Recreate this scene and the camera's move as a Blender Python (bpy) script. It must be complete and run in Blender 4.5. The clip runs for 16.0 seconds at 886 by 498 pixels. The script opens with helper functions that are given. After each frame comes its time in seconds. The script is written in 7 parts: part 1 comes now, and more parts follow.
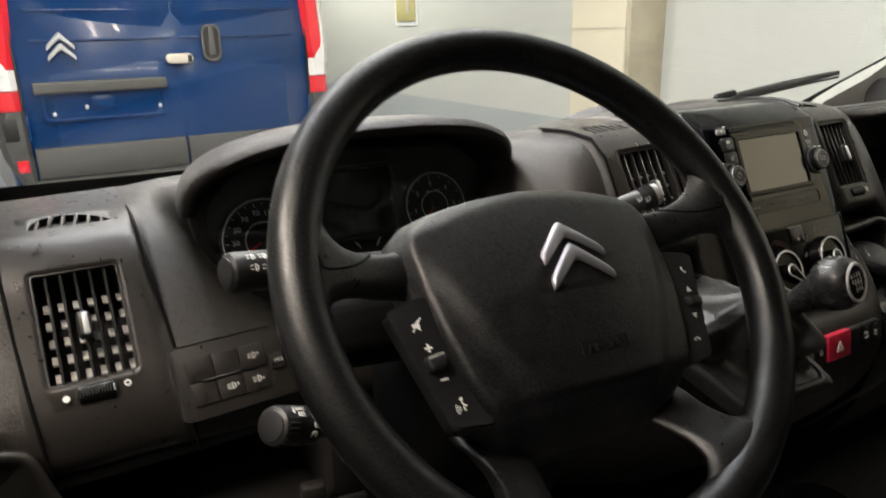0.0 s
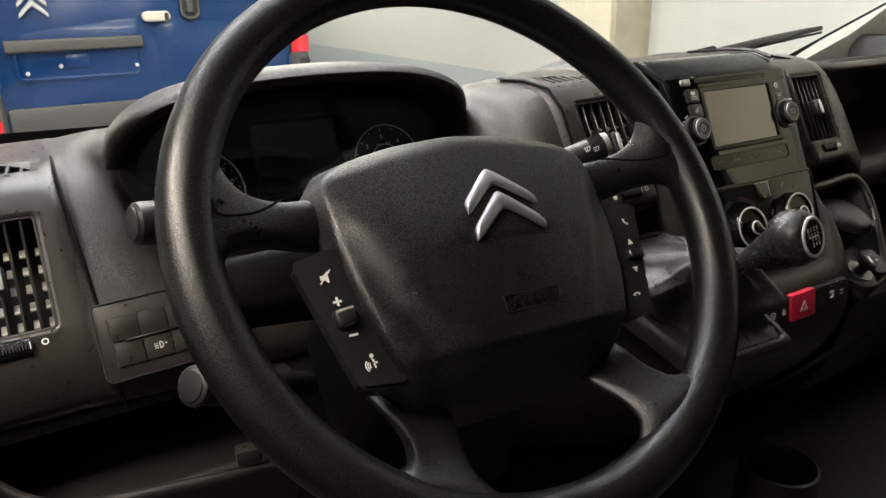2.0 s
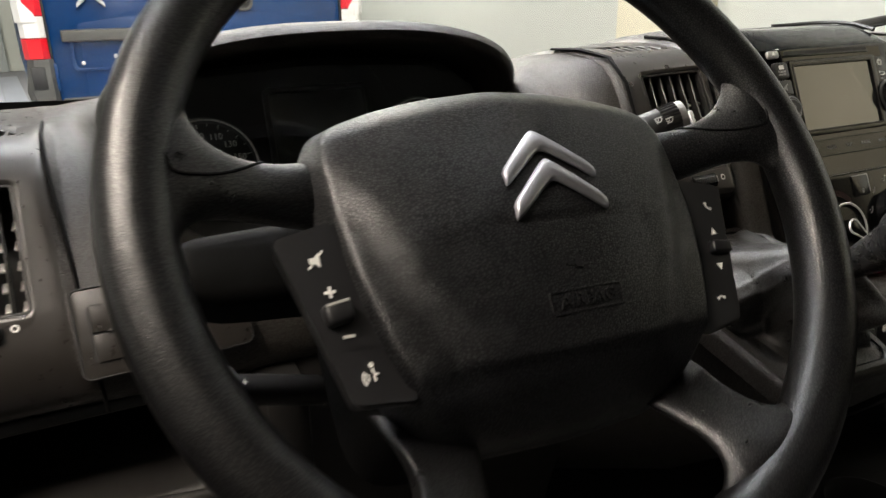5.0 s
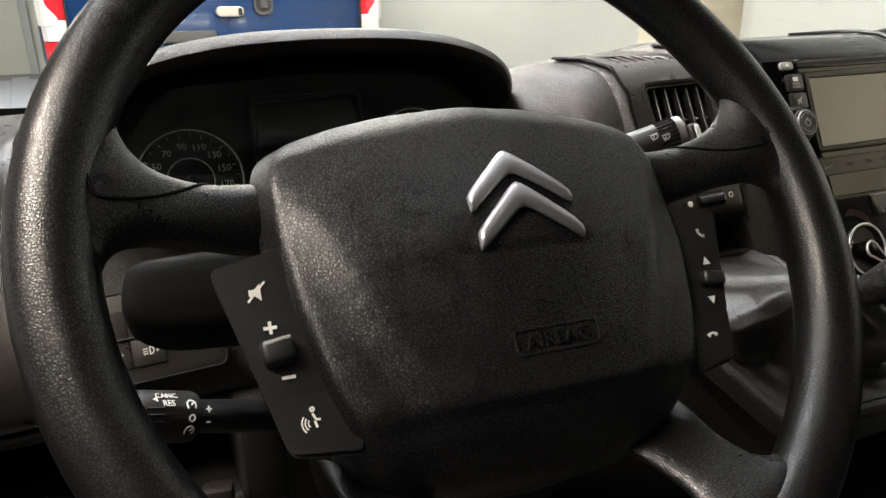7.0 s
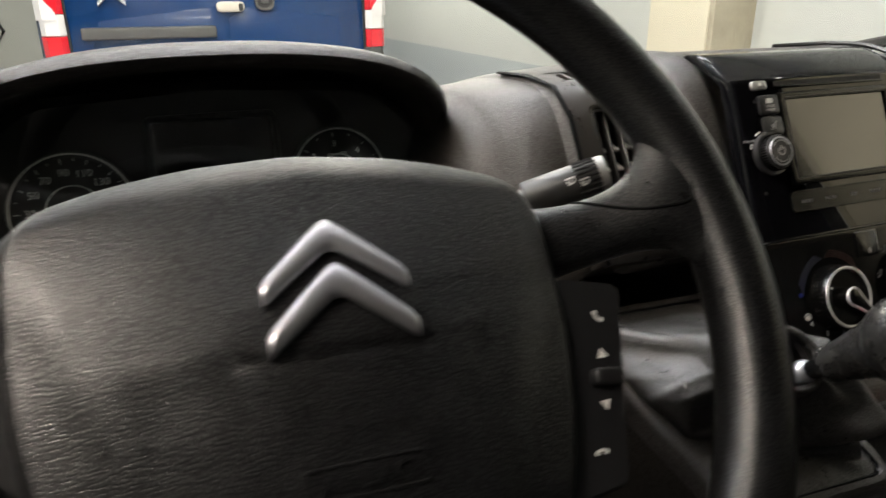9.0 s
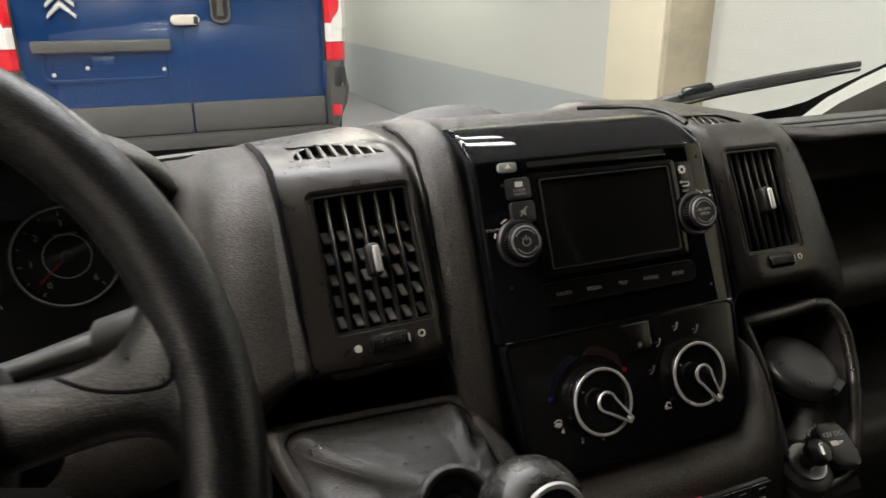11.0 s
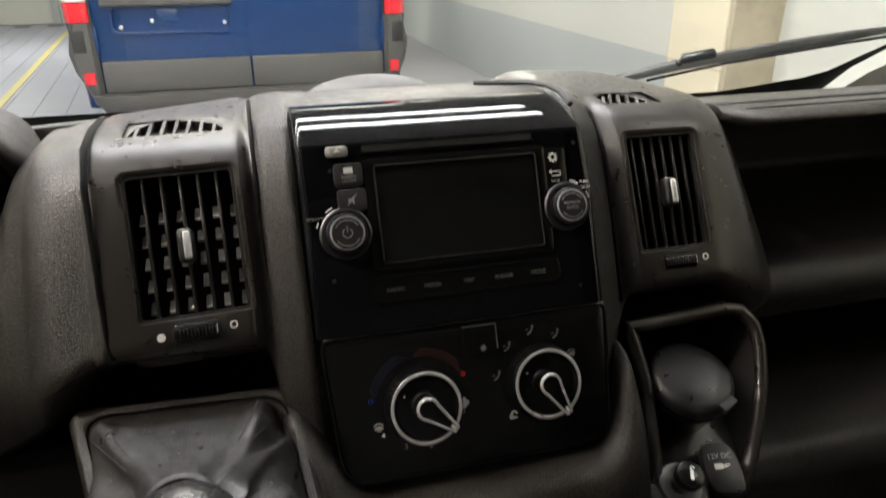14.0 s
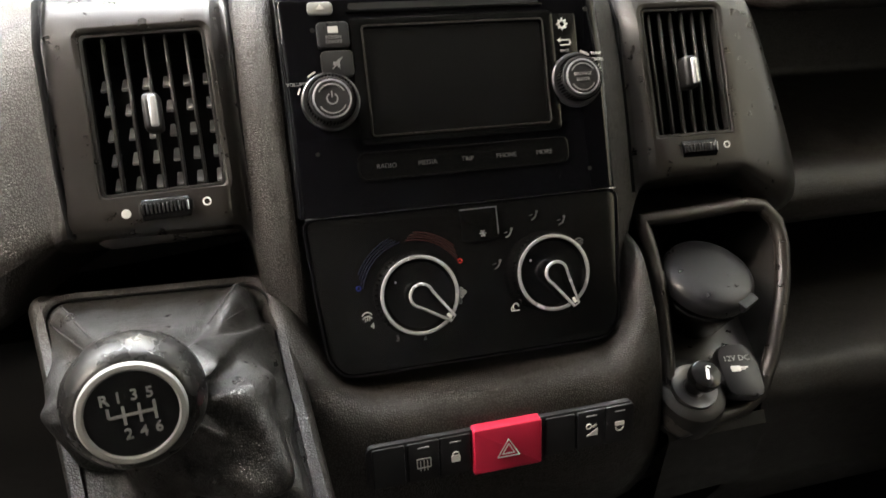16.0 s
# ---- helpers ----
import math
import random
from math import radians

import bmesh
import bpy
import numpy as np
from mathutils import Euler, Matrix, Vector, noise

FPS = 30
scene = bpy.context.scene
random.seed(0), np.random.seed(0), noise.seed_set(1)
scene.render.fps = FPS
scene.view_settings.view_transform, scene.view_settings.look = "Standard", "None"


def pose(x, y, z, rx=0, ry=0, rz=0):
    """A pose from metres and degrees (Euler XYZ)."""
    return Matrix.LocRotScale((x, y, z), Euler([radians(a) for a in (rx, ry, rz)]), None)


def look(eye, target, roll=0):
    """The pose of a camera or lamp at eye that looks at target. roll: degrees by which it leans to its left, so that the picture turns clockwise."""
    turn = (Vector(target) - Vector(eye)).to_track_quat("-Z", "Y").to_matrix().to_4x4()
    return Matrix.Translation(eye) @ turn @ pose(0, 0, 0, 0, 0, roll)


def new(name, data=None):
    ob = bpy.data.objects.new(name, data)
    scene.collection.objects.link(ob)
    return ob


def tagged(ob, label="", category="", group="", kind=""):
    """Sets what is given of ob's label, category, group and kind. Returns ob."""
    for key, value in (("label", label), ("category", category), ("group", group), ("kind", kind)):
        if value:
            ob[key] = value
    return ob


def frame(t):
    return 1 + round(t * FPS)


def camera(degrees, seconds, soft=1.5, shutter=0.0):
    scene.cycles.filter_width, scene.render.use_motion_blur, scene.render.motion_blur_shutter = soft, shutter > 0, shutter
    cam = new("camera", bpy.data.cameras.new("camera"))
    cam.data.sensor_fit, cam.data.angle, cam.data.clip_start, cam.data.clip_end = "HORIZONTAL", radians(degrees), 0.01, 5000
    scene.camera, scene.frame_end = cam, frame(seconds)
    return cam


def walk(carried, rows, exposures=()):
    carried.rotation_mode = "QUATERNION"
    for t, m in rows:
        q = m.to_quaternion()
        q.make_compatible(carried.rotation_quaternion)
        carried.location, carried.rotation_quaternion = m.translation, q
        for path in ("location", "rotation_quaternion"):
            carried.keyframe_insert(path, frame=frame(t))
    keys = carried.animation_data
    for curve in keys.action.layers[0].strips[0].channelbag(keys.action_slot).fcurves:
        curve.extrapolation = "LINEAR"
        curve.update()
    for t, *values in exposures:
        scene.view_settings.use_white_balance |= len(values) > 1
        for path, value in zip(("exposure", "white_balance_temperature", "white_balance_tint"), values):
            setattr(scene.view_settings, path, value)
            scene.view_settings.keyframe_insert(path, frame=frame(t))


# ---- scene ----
cam = camera(65.0, 16.0, 1.5, 0.5)
PATH = [
    (0, (-0.896, -0.603, 1.265), (0.045, 1.055, 0.658), -1.3),
    (0.5, (-0.856, -0.609, 1.259), (0.071, 1.02, 0.562), -1.2),
    (1, (-0.84, -0.607, 1.252), (0.093, 1.02, 0.556), -1.2),
    (1.5, (-0.832, -0.603, 1.241), (0.101, 1.022, 0.541), -1.2),
    (2, (-0.835, -0.604, 1.241), (0.105, 1.017, 0.541), -1.1),
    (2.5, (-0.848, -0.599, 1.241), (0.09, 1.023, 0.541), -1.0),
    (3, (-0.875, -0.572, 1.242), (0.045, 1.061, 0.544), -0.9),
    (3.5, (-0.878, -0.551, 1.231), (0.005, 1.104, 0.539), -0.9),
    (4, (-0.879, -0.543, 1.21), (-0.023, 1.128, 0.52), -0.7),
    (4.5, (-0.841, -0.553, 1.202), (-0.006, 1.127, 0.509), -0.7),
    (5, (-0.776, -0.524, 1.192), (0.041, 1.164, 0.498), -0.8),
    (5.2, (-0.757, -0.51, 1.19), (0.057, 1.178, 0.49), -0.6),
    (7.3, (-0.732, -0.505, 1.195), (0.022, 1.218, 0.514), -0.6),
    (7.5, (-0.731, -0.498, 1.203), (0.016, 1.223, 0.511), -0.5),
    (8, (-0.715, -0.5, 1.209), (0.009, 1.231, 0.515), -0.6),
    (8.5, (-0.688, -0.495, 1.201), (0.031, 1.239, 0.511), -0.5),
    (9, (-0.614, -0.457, 1.204), (0.103, 1.276, 0.508), -0.3),
    (9.5, (-0.526, -0.474, 1.24), (0.186, 1.264, 0.552), -0.5),
    (10, (-0.48, -0.508, 1.293), (0.233, 1.224, 0.592), -0.2),
    (10.2, (-0.459, -0.501, 1.289), (0.277, 1.223, 0.592), -0.1),
    (12.3, (-0.213, -0.458, 1.219), (0.339, 1.341, 0.541), -0.3),
    (12.5, (-0.194, -0.459, 1.231), (0.319, 1.344, 0.533), -0.5),
    (13, (-0.174, -0.472, 1.255), (0.351, 1.323, 0.546), -0.2),
    (13.5, (-0.159, -0.481, 1.272), (0.362, 1.316, 0.567), -0.5),
    (14, (-0.154, -0.493, 1.268), (0.322, 1.275, 0.464), -0.3),
    (14.5, (-0.152, -0.499, 1.251), (0.312, 1.227, 0.354), -0.3),
    (15, (-0.153, -0.495, 1.236), (0.328, 1.222, 0.332), 0.1),
    (15.5, (-0.144, -0.481, 1.217), (0.335, 1.232, 0.303), 0.0),
    (16, (-0.145, -0.474, 1.19), (0.316, 1.25, 0.285), 0.0),
]
EXPOSURES = [(0.0, -0.88), (1.0, -0.73), (4.0, -0.65), (8.0, -0.54), (10.2, -0.95), (12.5, -0.90), (13.5, -0.80), (14.5, -0.36), (16.0, 0.36)]
walk(cam, [(t, look(eye, target, roll)) for t, eye, target, roll in PATH], EXPOSURES)

# ---- light: fluorescent tubes of the garage, most of them added out of view, a closed hall ----
world = bpy.data.worlds.new("world")
scene.world = world
world.use_nodes = True
world.node_tree.nodes["Background"].inputs["Color"].default_value = (0.9, 0.95, 1.0, 1)
world.node_tree.nodes["Background"].inputs["Strength"].default_value = 0.02

COOL, WARM = (0.92, 0.92, 0.95), (1.0, 0.88, 0.75)
# front pairs follow bezel reflections; the other tubes are unseen, added as fill
TUBES = [  # x, y, z, half length, runs along y, watts
    (0.08, 1.05, 2.92, 0.82, False, 58, COOL), (0.08, 1.36, 2.92, 0.82, False, 58, COOL),
    (-1.62, 1.05, 2.92, 0.82, False, 58, COOL), (-1.62, 1.36, 2.92, 0.82, False, 58, COOL),
    (-0.1, 2.75, 2.92, 0.72, False, 88),
    (-2.05, -0.15, 2.92, 0.70, True, 165, WARM), (-1.34, -0.45, 2.92, 0.45, True, 78, WARM), (-3.6, -0.75, 2.92, 0.70, True, 40, WARM), (1.75, -0.45, 2.92, 0.50, True, 18), (0.2, -3.0, 2.92, 0.70, False, 230),
    (1.25, 6.0, 2.92, 1.40, True, 190), (-3.6, 5.6, 2.92, 0.75, True, 165), (-3.2, 9.6, 2.92, 0.75, True, 190), (-0.3, 8.5, 2.92, 0.70, False, 170),
]
TUBE_TINT = (1.0, 0.95, 0.83)


def tube_light(x, y, z, half, along_y, watts, tint=TUBE_TINT):
    lamp = bpy.data.lights.new("tube_light", "AREA")
    lamp.shape, lamp.size, lamp.size_y = "RECTANGLE", 2 * half, 0.12
    lamp.energy, lamp.color = watts, tint
    ob = new("tube_light", lamp)
    ob.matrix_basis = pose(x, y, z - 0.075, 0, 0, 90 if along_y else 0)


for row in TUBES:
    tube_light(*row)

# ---- materials ----
def material(name, color, rough=0.5, metal=0.0, coat=0.0, grain=0.0, grain_scale=700.0, vary=0.15, vary_scale=6.0,
             fine=0.0, rough_vary=0.08, specks=0.0, transmission=0.0, emission=0.0, wrinkle=0.0, wrinkle_scale=40.0, spec=0.5,
             cell=True, island=0.0):
    m = bpy.data.materials.new(name)
    m.use_nodes = True
    nt = m.node_tree
    b = nt.nodes["Principled BSDF"]
    lk = nt.links.new

    def node(kind, **props):
        n = nt.nodes.new(kind)
        for k, v in props.items():
            n.inputs[k].default_value = v
        return n

    b.inputs["Roughness"].default_value = rough
    b.inputs["Metallic"].default_value = metal
    b.inputs["Coat Weight"].default_value = coat
    b.inputs["Coat Roughness"].default_value = 0.04
    b.inputs["Specular IOR Level"].default_value = spec
    b.inputs["Transmission Weight"].default_value = transmission
    co = nt.nodes.new("ShaderNodeTexCoord")
    n1 = node("ShaderNodeTexNoise", Scale=vary_scale, Detail=6.0, Roughness=0.6)
    n2 = node("ShaderNodeTexNoise", Scale=vary_scale * 14, Detail=4.0, Roughness=0.65)
    lk(co.outputs["Object"], n1.inputs["Vector"])
    lk(co.outputs["Object"], n2.inputs["Vector"])
    mix = nt.nodes.new("ShaderNodeMath")
    mix.operation = "MULTIPLY_ADD"
    mix.inputs[1].default_value = 0.4
    lk(n2.outputs["Fac"], mix.inputs[0])
    half = nt.nodes.new("ShaderNodeMath")
    half.operation = "MULTIPLY"
    half.inputs[1].default_value = 0.6
    lk(n1.outputs["Fac"], half.inputs[0])
    lk(half.outputs[0], mix.inputs[2])
    ramp = nt.nodes.new("ShaderNodeMapRange")
    ramp.inputs["From Min"].default_value, ramp.inputs["From Max"].default_value = 0.3, 0.7
    ramp.inputs["To Min"].default_value, ramp.inputs["To Max"].default_value = 1 - vary, 1 + vary
    lk(mix.outputs[0], ramp.inputs["Value"])
    tint = nt.nodes.new("ShaderNodeVectorMath")
    tint.operation = "SCALE"
    tint.inputs[0].default_value = color
    lk(ramp.outputs["Result"], tint.inputs["Scale"])
    out = tint.outputs[0]
    if island:
        info = nt.nodes.new("ShaderNodeObjectInfo")
        r2 = nt.nodes.new("ShaderNodeMapRange")
        r2.inputs["To Min"].default_value, r2.inputs["To Max"].default_value = 1 - island, 1 + island
        lk(info.outputs["Random"], r2.inputs["Value"])
        t2 = nt.nodes.new("ShaderNodeVectorMath")
        t2.operation = "SCALE"
        lk(out, t2.inputs[0])
        lk(r2.outputs["Result"], t2.inputs["Scale"])
        out = t2.outputs[0]
    if specks:  # dust and scuffs
        sp = node("ShaderNodeTexNoise", Scale=760.0, Detail=2.0, Roughness=0.5)
        lk(co.outputs["Object"], sp.inputs["Vector"])
        patch = node("ShaderNodeTexNoise", Scale=18.0, Detail=3.0)
        lk(co.outputs["Object"], patch.inputs["Vector"])
        both = nt.nodes.new("ShaderNodeMath")
        both.operation = "MULTIPLY"
        lk(sp.outputs["Fac"], both.inputs[0])
        lk(patch.outputs["Fac"], both.inputs[1])
        mr = nt.nodes.new("ShaderNodeMapRange")
        mr.inputs["From Min"].default_value, mr.inputs["From Max"].default_value = 0.47, 0.54
        mr.inputs["To Max"].default_value = specks
        lk(both.outputs[0], mr.inputs["Value"])
        mx = nt.nodes.new("ShaderNodeMix")
        mx.data_type = "RGBA"
        lk(mr.outputs["Result"], mx.inputs["Factor"])
        lk(out, mx.inputs[6])
        mx.inputs[7].default_value = (0.35, 0.33, 0.30, 1)
        out = mx.outputs[2]
    lk(out, b.inputs["Base Color"])
    rr = nt.nodes.new("ShaderNodeMapRange")
    rr.inputs["From Min"].default_value, rr.inputs["From Max"].default_value = 0.3, 0.7
    rr.inputs["To Min"].default_value, rr.inputs["To Max"].default_value = max(0.02, rough - rough_vary), rough + rough_vary
    lk(n2.outputs["Fac"], rr.inputs["Value"])
    lk(rr.outputs["Result"], b.inputs["Roughness"])
    normal = None
    if wrinkle:
        w = node("ShaderNodeTexNoise", Scale=wrinkle_scale, Detail=3.0, Roughness=0.5)
        lk(co.outputs["Object"], w.inputs["Vector"])
        bp = node("ShaderNodeBump", Strength=0.6, Distance=wrinkle)
        lk(w.outputs["Fac"], bp.inputs["Height"])
        normal = bp.outputs["Normal"]
    if grain:
        if cell:
            g = node("ShaderNodeTexVoronoi", Scale=grain_scale, Randomness=1.0)
            g.feature = "DISTANCE_TO_EDGE"
            flat = node("ShaderNodeMapRange")
            flat.interpolation_type = "SMOOTHSTEP"
            flat.inputs["From Max"].default_value = 0.28
            lk(g.outputs["Distance"], flat.inputs["Value"])
            gout = flat.outputs["Result"]
            if grain > 0.2:  # the shade in the grain's furrows, put in as lower specular
                furrow_shade = node("ShaderNodeMapRange")
                furrow_shade.inputs["To Min"].default_value, furrow_shade.inputs["To Max"].default_value = spec * 0.45, spec * 1.15
                lk(gout, furrow_shade.inputs["Value"])
                lk(furrow_shade.outputs["Result"], b.inputs["Specular IOR Level"])
        else:
            g = node("ShaderNodeTexNoise", Scale=grain_scale, Detail=3.0)
            gout = g.outputs["Fac"]
        lk(co.outputs["Object"], g.inputs["Vector"])
        bp = node("ShaderNodeBump", Strength=min(1.0, grain), Distance=(0.13 if cell else 0.5) / grain_scale)
        lk(gout, bp.inputs["Height"])
        if normal:
            lk(normal, bp.inputs["Normal"])
        normal = bp.outputs["Normal"]
    if normal:
        lk(normal, b.inputs["Normal"])
    if emission:
        b.inputs["Emission Color"].default_value = (*color, 1)
        b.inputs["Emission Strength"].default_value = emission
    return m


DASH = material("dash_plastic", (0.0186, 0.0161, 0.0139), 0.37, grain=0.80, grain_scale=520, vary=0.12, specks=0.10, spec=0.68)
TRIM = material("trim_plastic", (0.0196, 0.0170, 0.0149), 0.33, grain=0.06, grain_scale=1500, vary=0.10, specks=0.12, spec=0.6)
PANEL = material("dark_panel", (0.0100, 0.0096, 0.0092), 0.40, grain=0.12, grain_scale=1100, vary=0.12, specks=0.15)
LOWER = material("lower_plastic", (0.0122, 0.0112, 0.0103), 0.46, grain=0.20, grain_scale=900, vary=0.12, specks=0.08)
# near-black for dark seams, and for shade painted on the steering column
SEAMSHADE = material("dull_black", (0.0025, 0.0025, 0.0025), 0.8, vary=0.2, vary_scale=20, spec=0.08)
BLACK = material("matt_black", (0.008, 0.008, 0.008), 0.55, vary=0.2, vary_scale=20)
RIM = material("wheel_skin", (0.0045, 0.0044, 0.0047), 0.29, grain=0.30, grain_scale=640, vary=0.15, vary_scale=9, rough_vary=0.006, spec=0.66)
PAD = material("airbag_skin", (0.0040, 0.0040, 0.0047), 0.36, grain=0.45, grain_scale=560, vary=0.10, spec=0.85)
STITCH = material("thread", (0.035, 0.033, 0.030), 0.7, vary=0.2, vary_scale=400)
SPOKE = material("spoke_skin", (0.0050, 0.0050, 0.0055), 0.34, grain=0.42, grain_scale=600, vary=0.12, spec=0.7)
BUTTON = material("button_black", (0.010, 0.010, 0.011), 0.38, vary=0.15, vary_scale=30)
GLOSS = material("piano_black", (0.003, 0.003, 0.004), 0.022, vary=0.1, rough_vary=0.006, specks=0.14)
SATIN = material("satin_black", (0.0038, 0.0038, 0.0038), 0.20, vary=0.06, rough_vary=0.004, specks=0.10)
SCREEN = material("screen_glass", (0.006, 0.006, 0.006), 0.14, vary=0.1, rough_vary=0.03, specks=0.05, spec=1.0, coat=1.0)
CHROME = material("chrome", (0.85, 0.85, 0.85), 0.24, metal=0.6, vary=0.05, rough_vary=0.05)
ALU = material("satin_metal", (0.52, 0.52, 0.55), 0.34, metal=0.92, vary=0.05, rough_vary=0.01)
PRINT = material("white_print", (0.75, 0.75, 0.72), 0.5, vary=0.06)
DIALPRINT = material("dial_print", (0.85, 0.85, 0.83), 0.5, vary=0.06)
DIMPRINT = material("grey_print", (0.30, 0.30, 0.30), 0.5, vary=0.06)
KEYPRINT = material("faint_print", (0.13, 0.13, 0.13), 0.5, vary=0.06)
WARMPRINT = material("warm_print", (0.024, 0.003, 0.0025), 0.5, vary=0.06)
COLDPRINT = material("cold_print", (0.004, 0.005, 0.017), 0.5, vary=0.06)
REDPRINT = material("red_print", (0.65, 0.03, 0.02), 0.5, vary=0.06)
BLUEPRINT = material("blue_print", (0.02, 0.035, 0.25), 0.5, vary=0.06)
HAZARD = material("hazard_red", (0.52, 0.018, 0.055), 0.42, vary=0.08, grain=0.15, grain_scale=1500)
LEATHER = material("gaiter_leather", (0.0195, 0.0183, 0.0168), 0.33, grain=0.80, grain_scale=620, wrinkle=0.003, wrinkle_scale=45, vary=0.15, spec=0.85)
KNOB = material("knob_rubber", (0.016, 0.0155, 0.015), 0.28, vary=0.1, rough_vary=0.06, specks=0.05)
RINGGREY = material("grey_ring", (0.30, 0.30, 0.285), 0.38, vary=0.08)
LID = material("lid_plastic", (0.0090, 0.0090, 0.0102), 0.34, grain=0.12, grain_scale=1400, specks=0.08)
RUBBER = material("rubber", (0.014, 0.014, 0.014), 0.6, vary=0.2, vary_scale=20)
LIDTOP = material("cover_plastic", (0.034, 0.034, 0.036), 0.62, spec=0.3, grain=0.2, grain_scale=900, vary=0.08)
VANE = material("vane_plastic", (0.014, 0.0135, 0.013), 0.34, vary=0.10, specks=0.08, spec=0.7)
# pale tone that puts the light on the cross blades into their colour
LITBLADE = material("blade_plastic", (0.46, 0.45, 0.43), 0.45, vary=0.10)
KEYGREY = material("key_grey", (0.024, 0.024, 0.025), 0.30, vary=0.08, rough_vary=0.03, specks=0.06)
GUNMETAL = material("dark_metal", (0.16, 0.16, 0.165), 0.30, metal=0.9, vary=0.06, rough_vary=0.02)
WIPER = material("wiper_grey", (0.045, 0.044, 0.042), 0.5, vary=0.15, vary_scale=20)
GREYSTALK = material("stalk_grey", (0.034, 0.034, 0.033), 0.36, vary=0.1, vary_scale=30, specks=0.06)
HEADLINER = material("headliner", (0.16, 0.155, 0.145), 0.9, grain=0.3, grain_scale=500, cell=False)
BULKHEAD = material("bulkhead_paint", (0.022, 0.022, 0.022), 0.6, vary=0.1, vary_scale=2)
PILLARTRIM = material("pillar_trim", (0.42, 0.41, 0.37), 0.6, grain=0.2, grain_scale=900)
BLUE = material("blue_paint", (0.0018, 0.029, 0.112), 0.24, coat=0.3, spec=0.35, vary=0.01, vary_scale=3, rough_vary=0.0)
BUMPER = material("bumper_plastic", (0.074, 0.073, 0.068), 0.52, grain=0.3, grain_scale=400, vary=0.12)
REDLENS = material("red_lens", (0.70, 0.010, 0.022), 0.12, coat=0.8, vary=0.12, vary_scale=25)
WHITELENS = material("white_lens", (0.78, 0.76, 0.74), 0.12, coat=0.8, vary=0.15, vary_scale=30)
BEIGE = material("beige_plastic", (0.55, 0.50, 0.42), 0.45, vary=0.1)
WALL = material("wall_paint", (0.58, 0.59, 0.545), 0.75, vary=0.05, vary_scale=1.2, wrinkle=0.002, wrinkle_scale=12)
# grey of the shadow painted on the wall's foot; plain grey on the jambs
SHADEGREY = material("wall_base_paint", (0.42, 0.45, 0.45), 0.75, vary=0.07, vary_scale=1.0)
CREAM = material("cream_paint", (0.72, 0.66, 0.50), 0.7, vary=0.08, vary_scale=3, wrinkle=0.003, wrinkle_scale=9)
STAINED = material("stained_concrete", (0.47, 0.42, 0.31), 0.85, vary=0.34, vary_scale=4, wrinkle=0.003, wrinkle_scale=15)
TILE = material("floor_tile", (0.34, 0.36, 0.44), 0.38, vary=0.10, vary_scale=1.5, island=0.06)
GROUT = material("floor_grout", (0.24, 0.24, 0.26), 0.8, vary=0.15)
YELLOW = material("yellow_paint", (0.52, 0.47, 0.20), 0.6, vary=0.2, vary_scale=8)
CEILING = material("ceiling_paint", (0.55, 0.55, 0.53), 0.85, vary=0.06)
TUBEGLOW = material("tube_glow", (1.0, 0.98, 0.93), 0.4, emission=6.0, vary=0.0)
WHITEMETAL = material("white_metal", (0.75, 0.75, 0.73), 0.4, vary=0.05)


def glass_material(name):
    m = bpy.data.materials.new(name)
    m.use_nodes = True
    b = m.node_tree.nodes["Principled BSDF"]
    b.inputs["Base Color"].default_value = (0.97, 0.99, 0.97, 1)
    b.inputs["Roughness"].default_value = 0.0
    b.inputs["Transmission Weight"].default_value = 1.0
    b.inputs["IOR"].default_value = 1.45
    return m


GLASS = glass_material("clear_glass")

# ---- building helpers ----
HOME = {}


def F(o, u, v):
    """A frame at o: u to the right, v upwards, the third axis towards the viewer."""
    u = Vector(u).normalized()
    n = u.cross(Vector(v)).normalized()
    w = n.cross(u)
    return Matrix(((u.x, w.x, n.x, o[0]), (u.y, w.y, n.y, o[1]), (u.z, w.z, n.z, o[2]), (0, 0, 0, 1)))


def thing(name, base, label, category, group="", kind=""):
    ob = new(name)
    ob.location = base
    ob.empty_display_size = 0.05
    HOME[ob] = Vector(base)
    return tagged(ob, label, category, group, kind)


def finish(bm, angle=38):
    bmesh.ops.recalc_face_normals(bm, faces=bm.faces)
    for f in bm.faces:
        f.smooth = True
    for e in bm.edges:
        if len(e.link_faces) == 2 and e.calc_face_angle(0) > radians(angle):
            e.smooth = False


def part(name, bm, mat, parent=None, label="", angle=38, m=None):
    """One mesh, given in world metres, as a part of a thing (or on its own)."""
    if m is not None:
        bm.transform(m)
    base = HOME.get(parent, Vector((0, 0, 0)))
    bmesh.ops.translate(bm, verts=bm.verts, vec=-base)
    finish(bm, angle)
    me = bpy.data.meshes.new(name)
    bm.to_mesh(me)
    bm.free()
    me.materials.append(mat)
    ob = new(name, me)
    HOME[ob] = base
    if parent is not None:
        ob.parent = parent
    if label:
        ob["label"] = label
    return ob


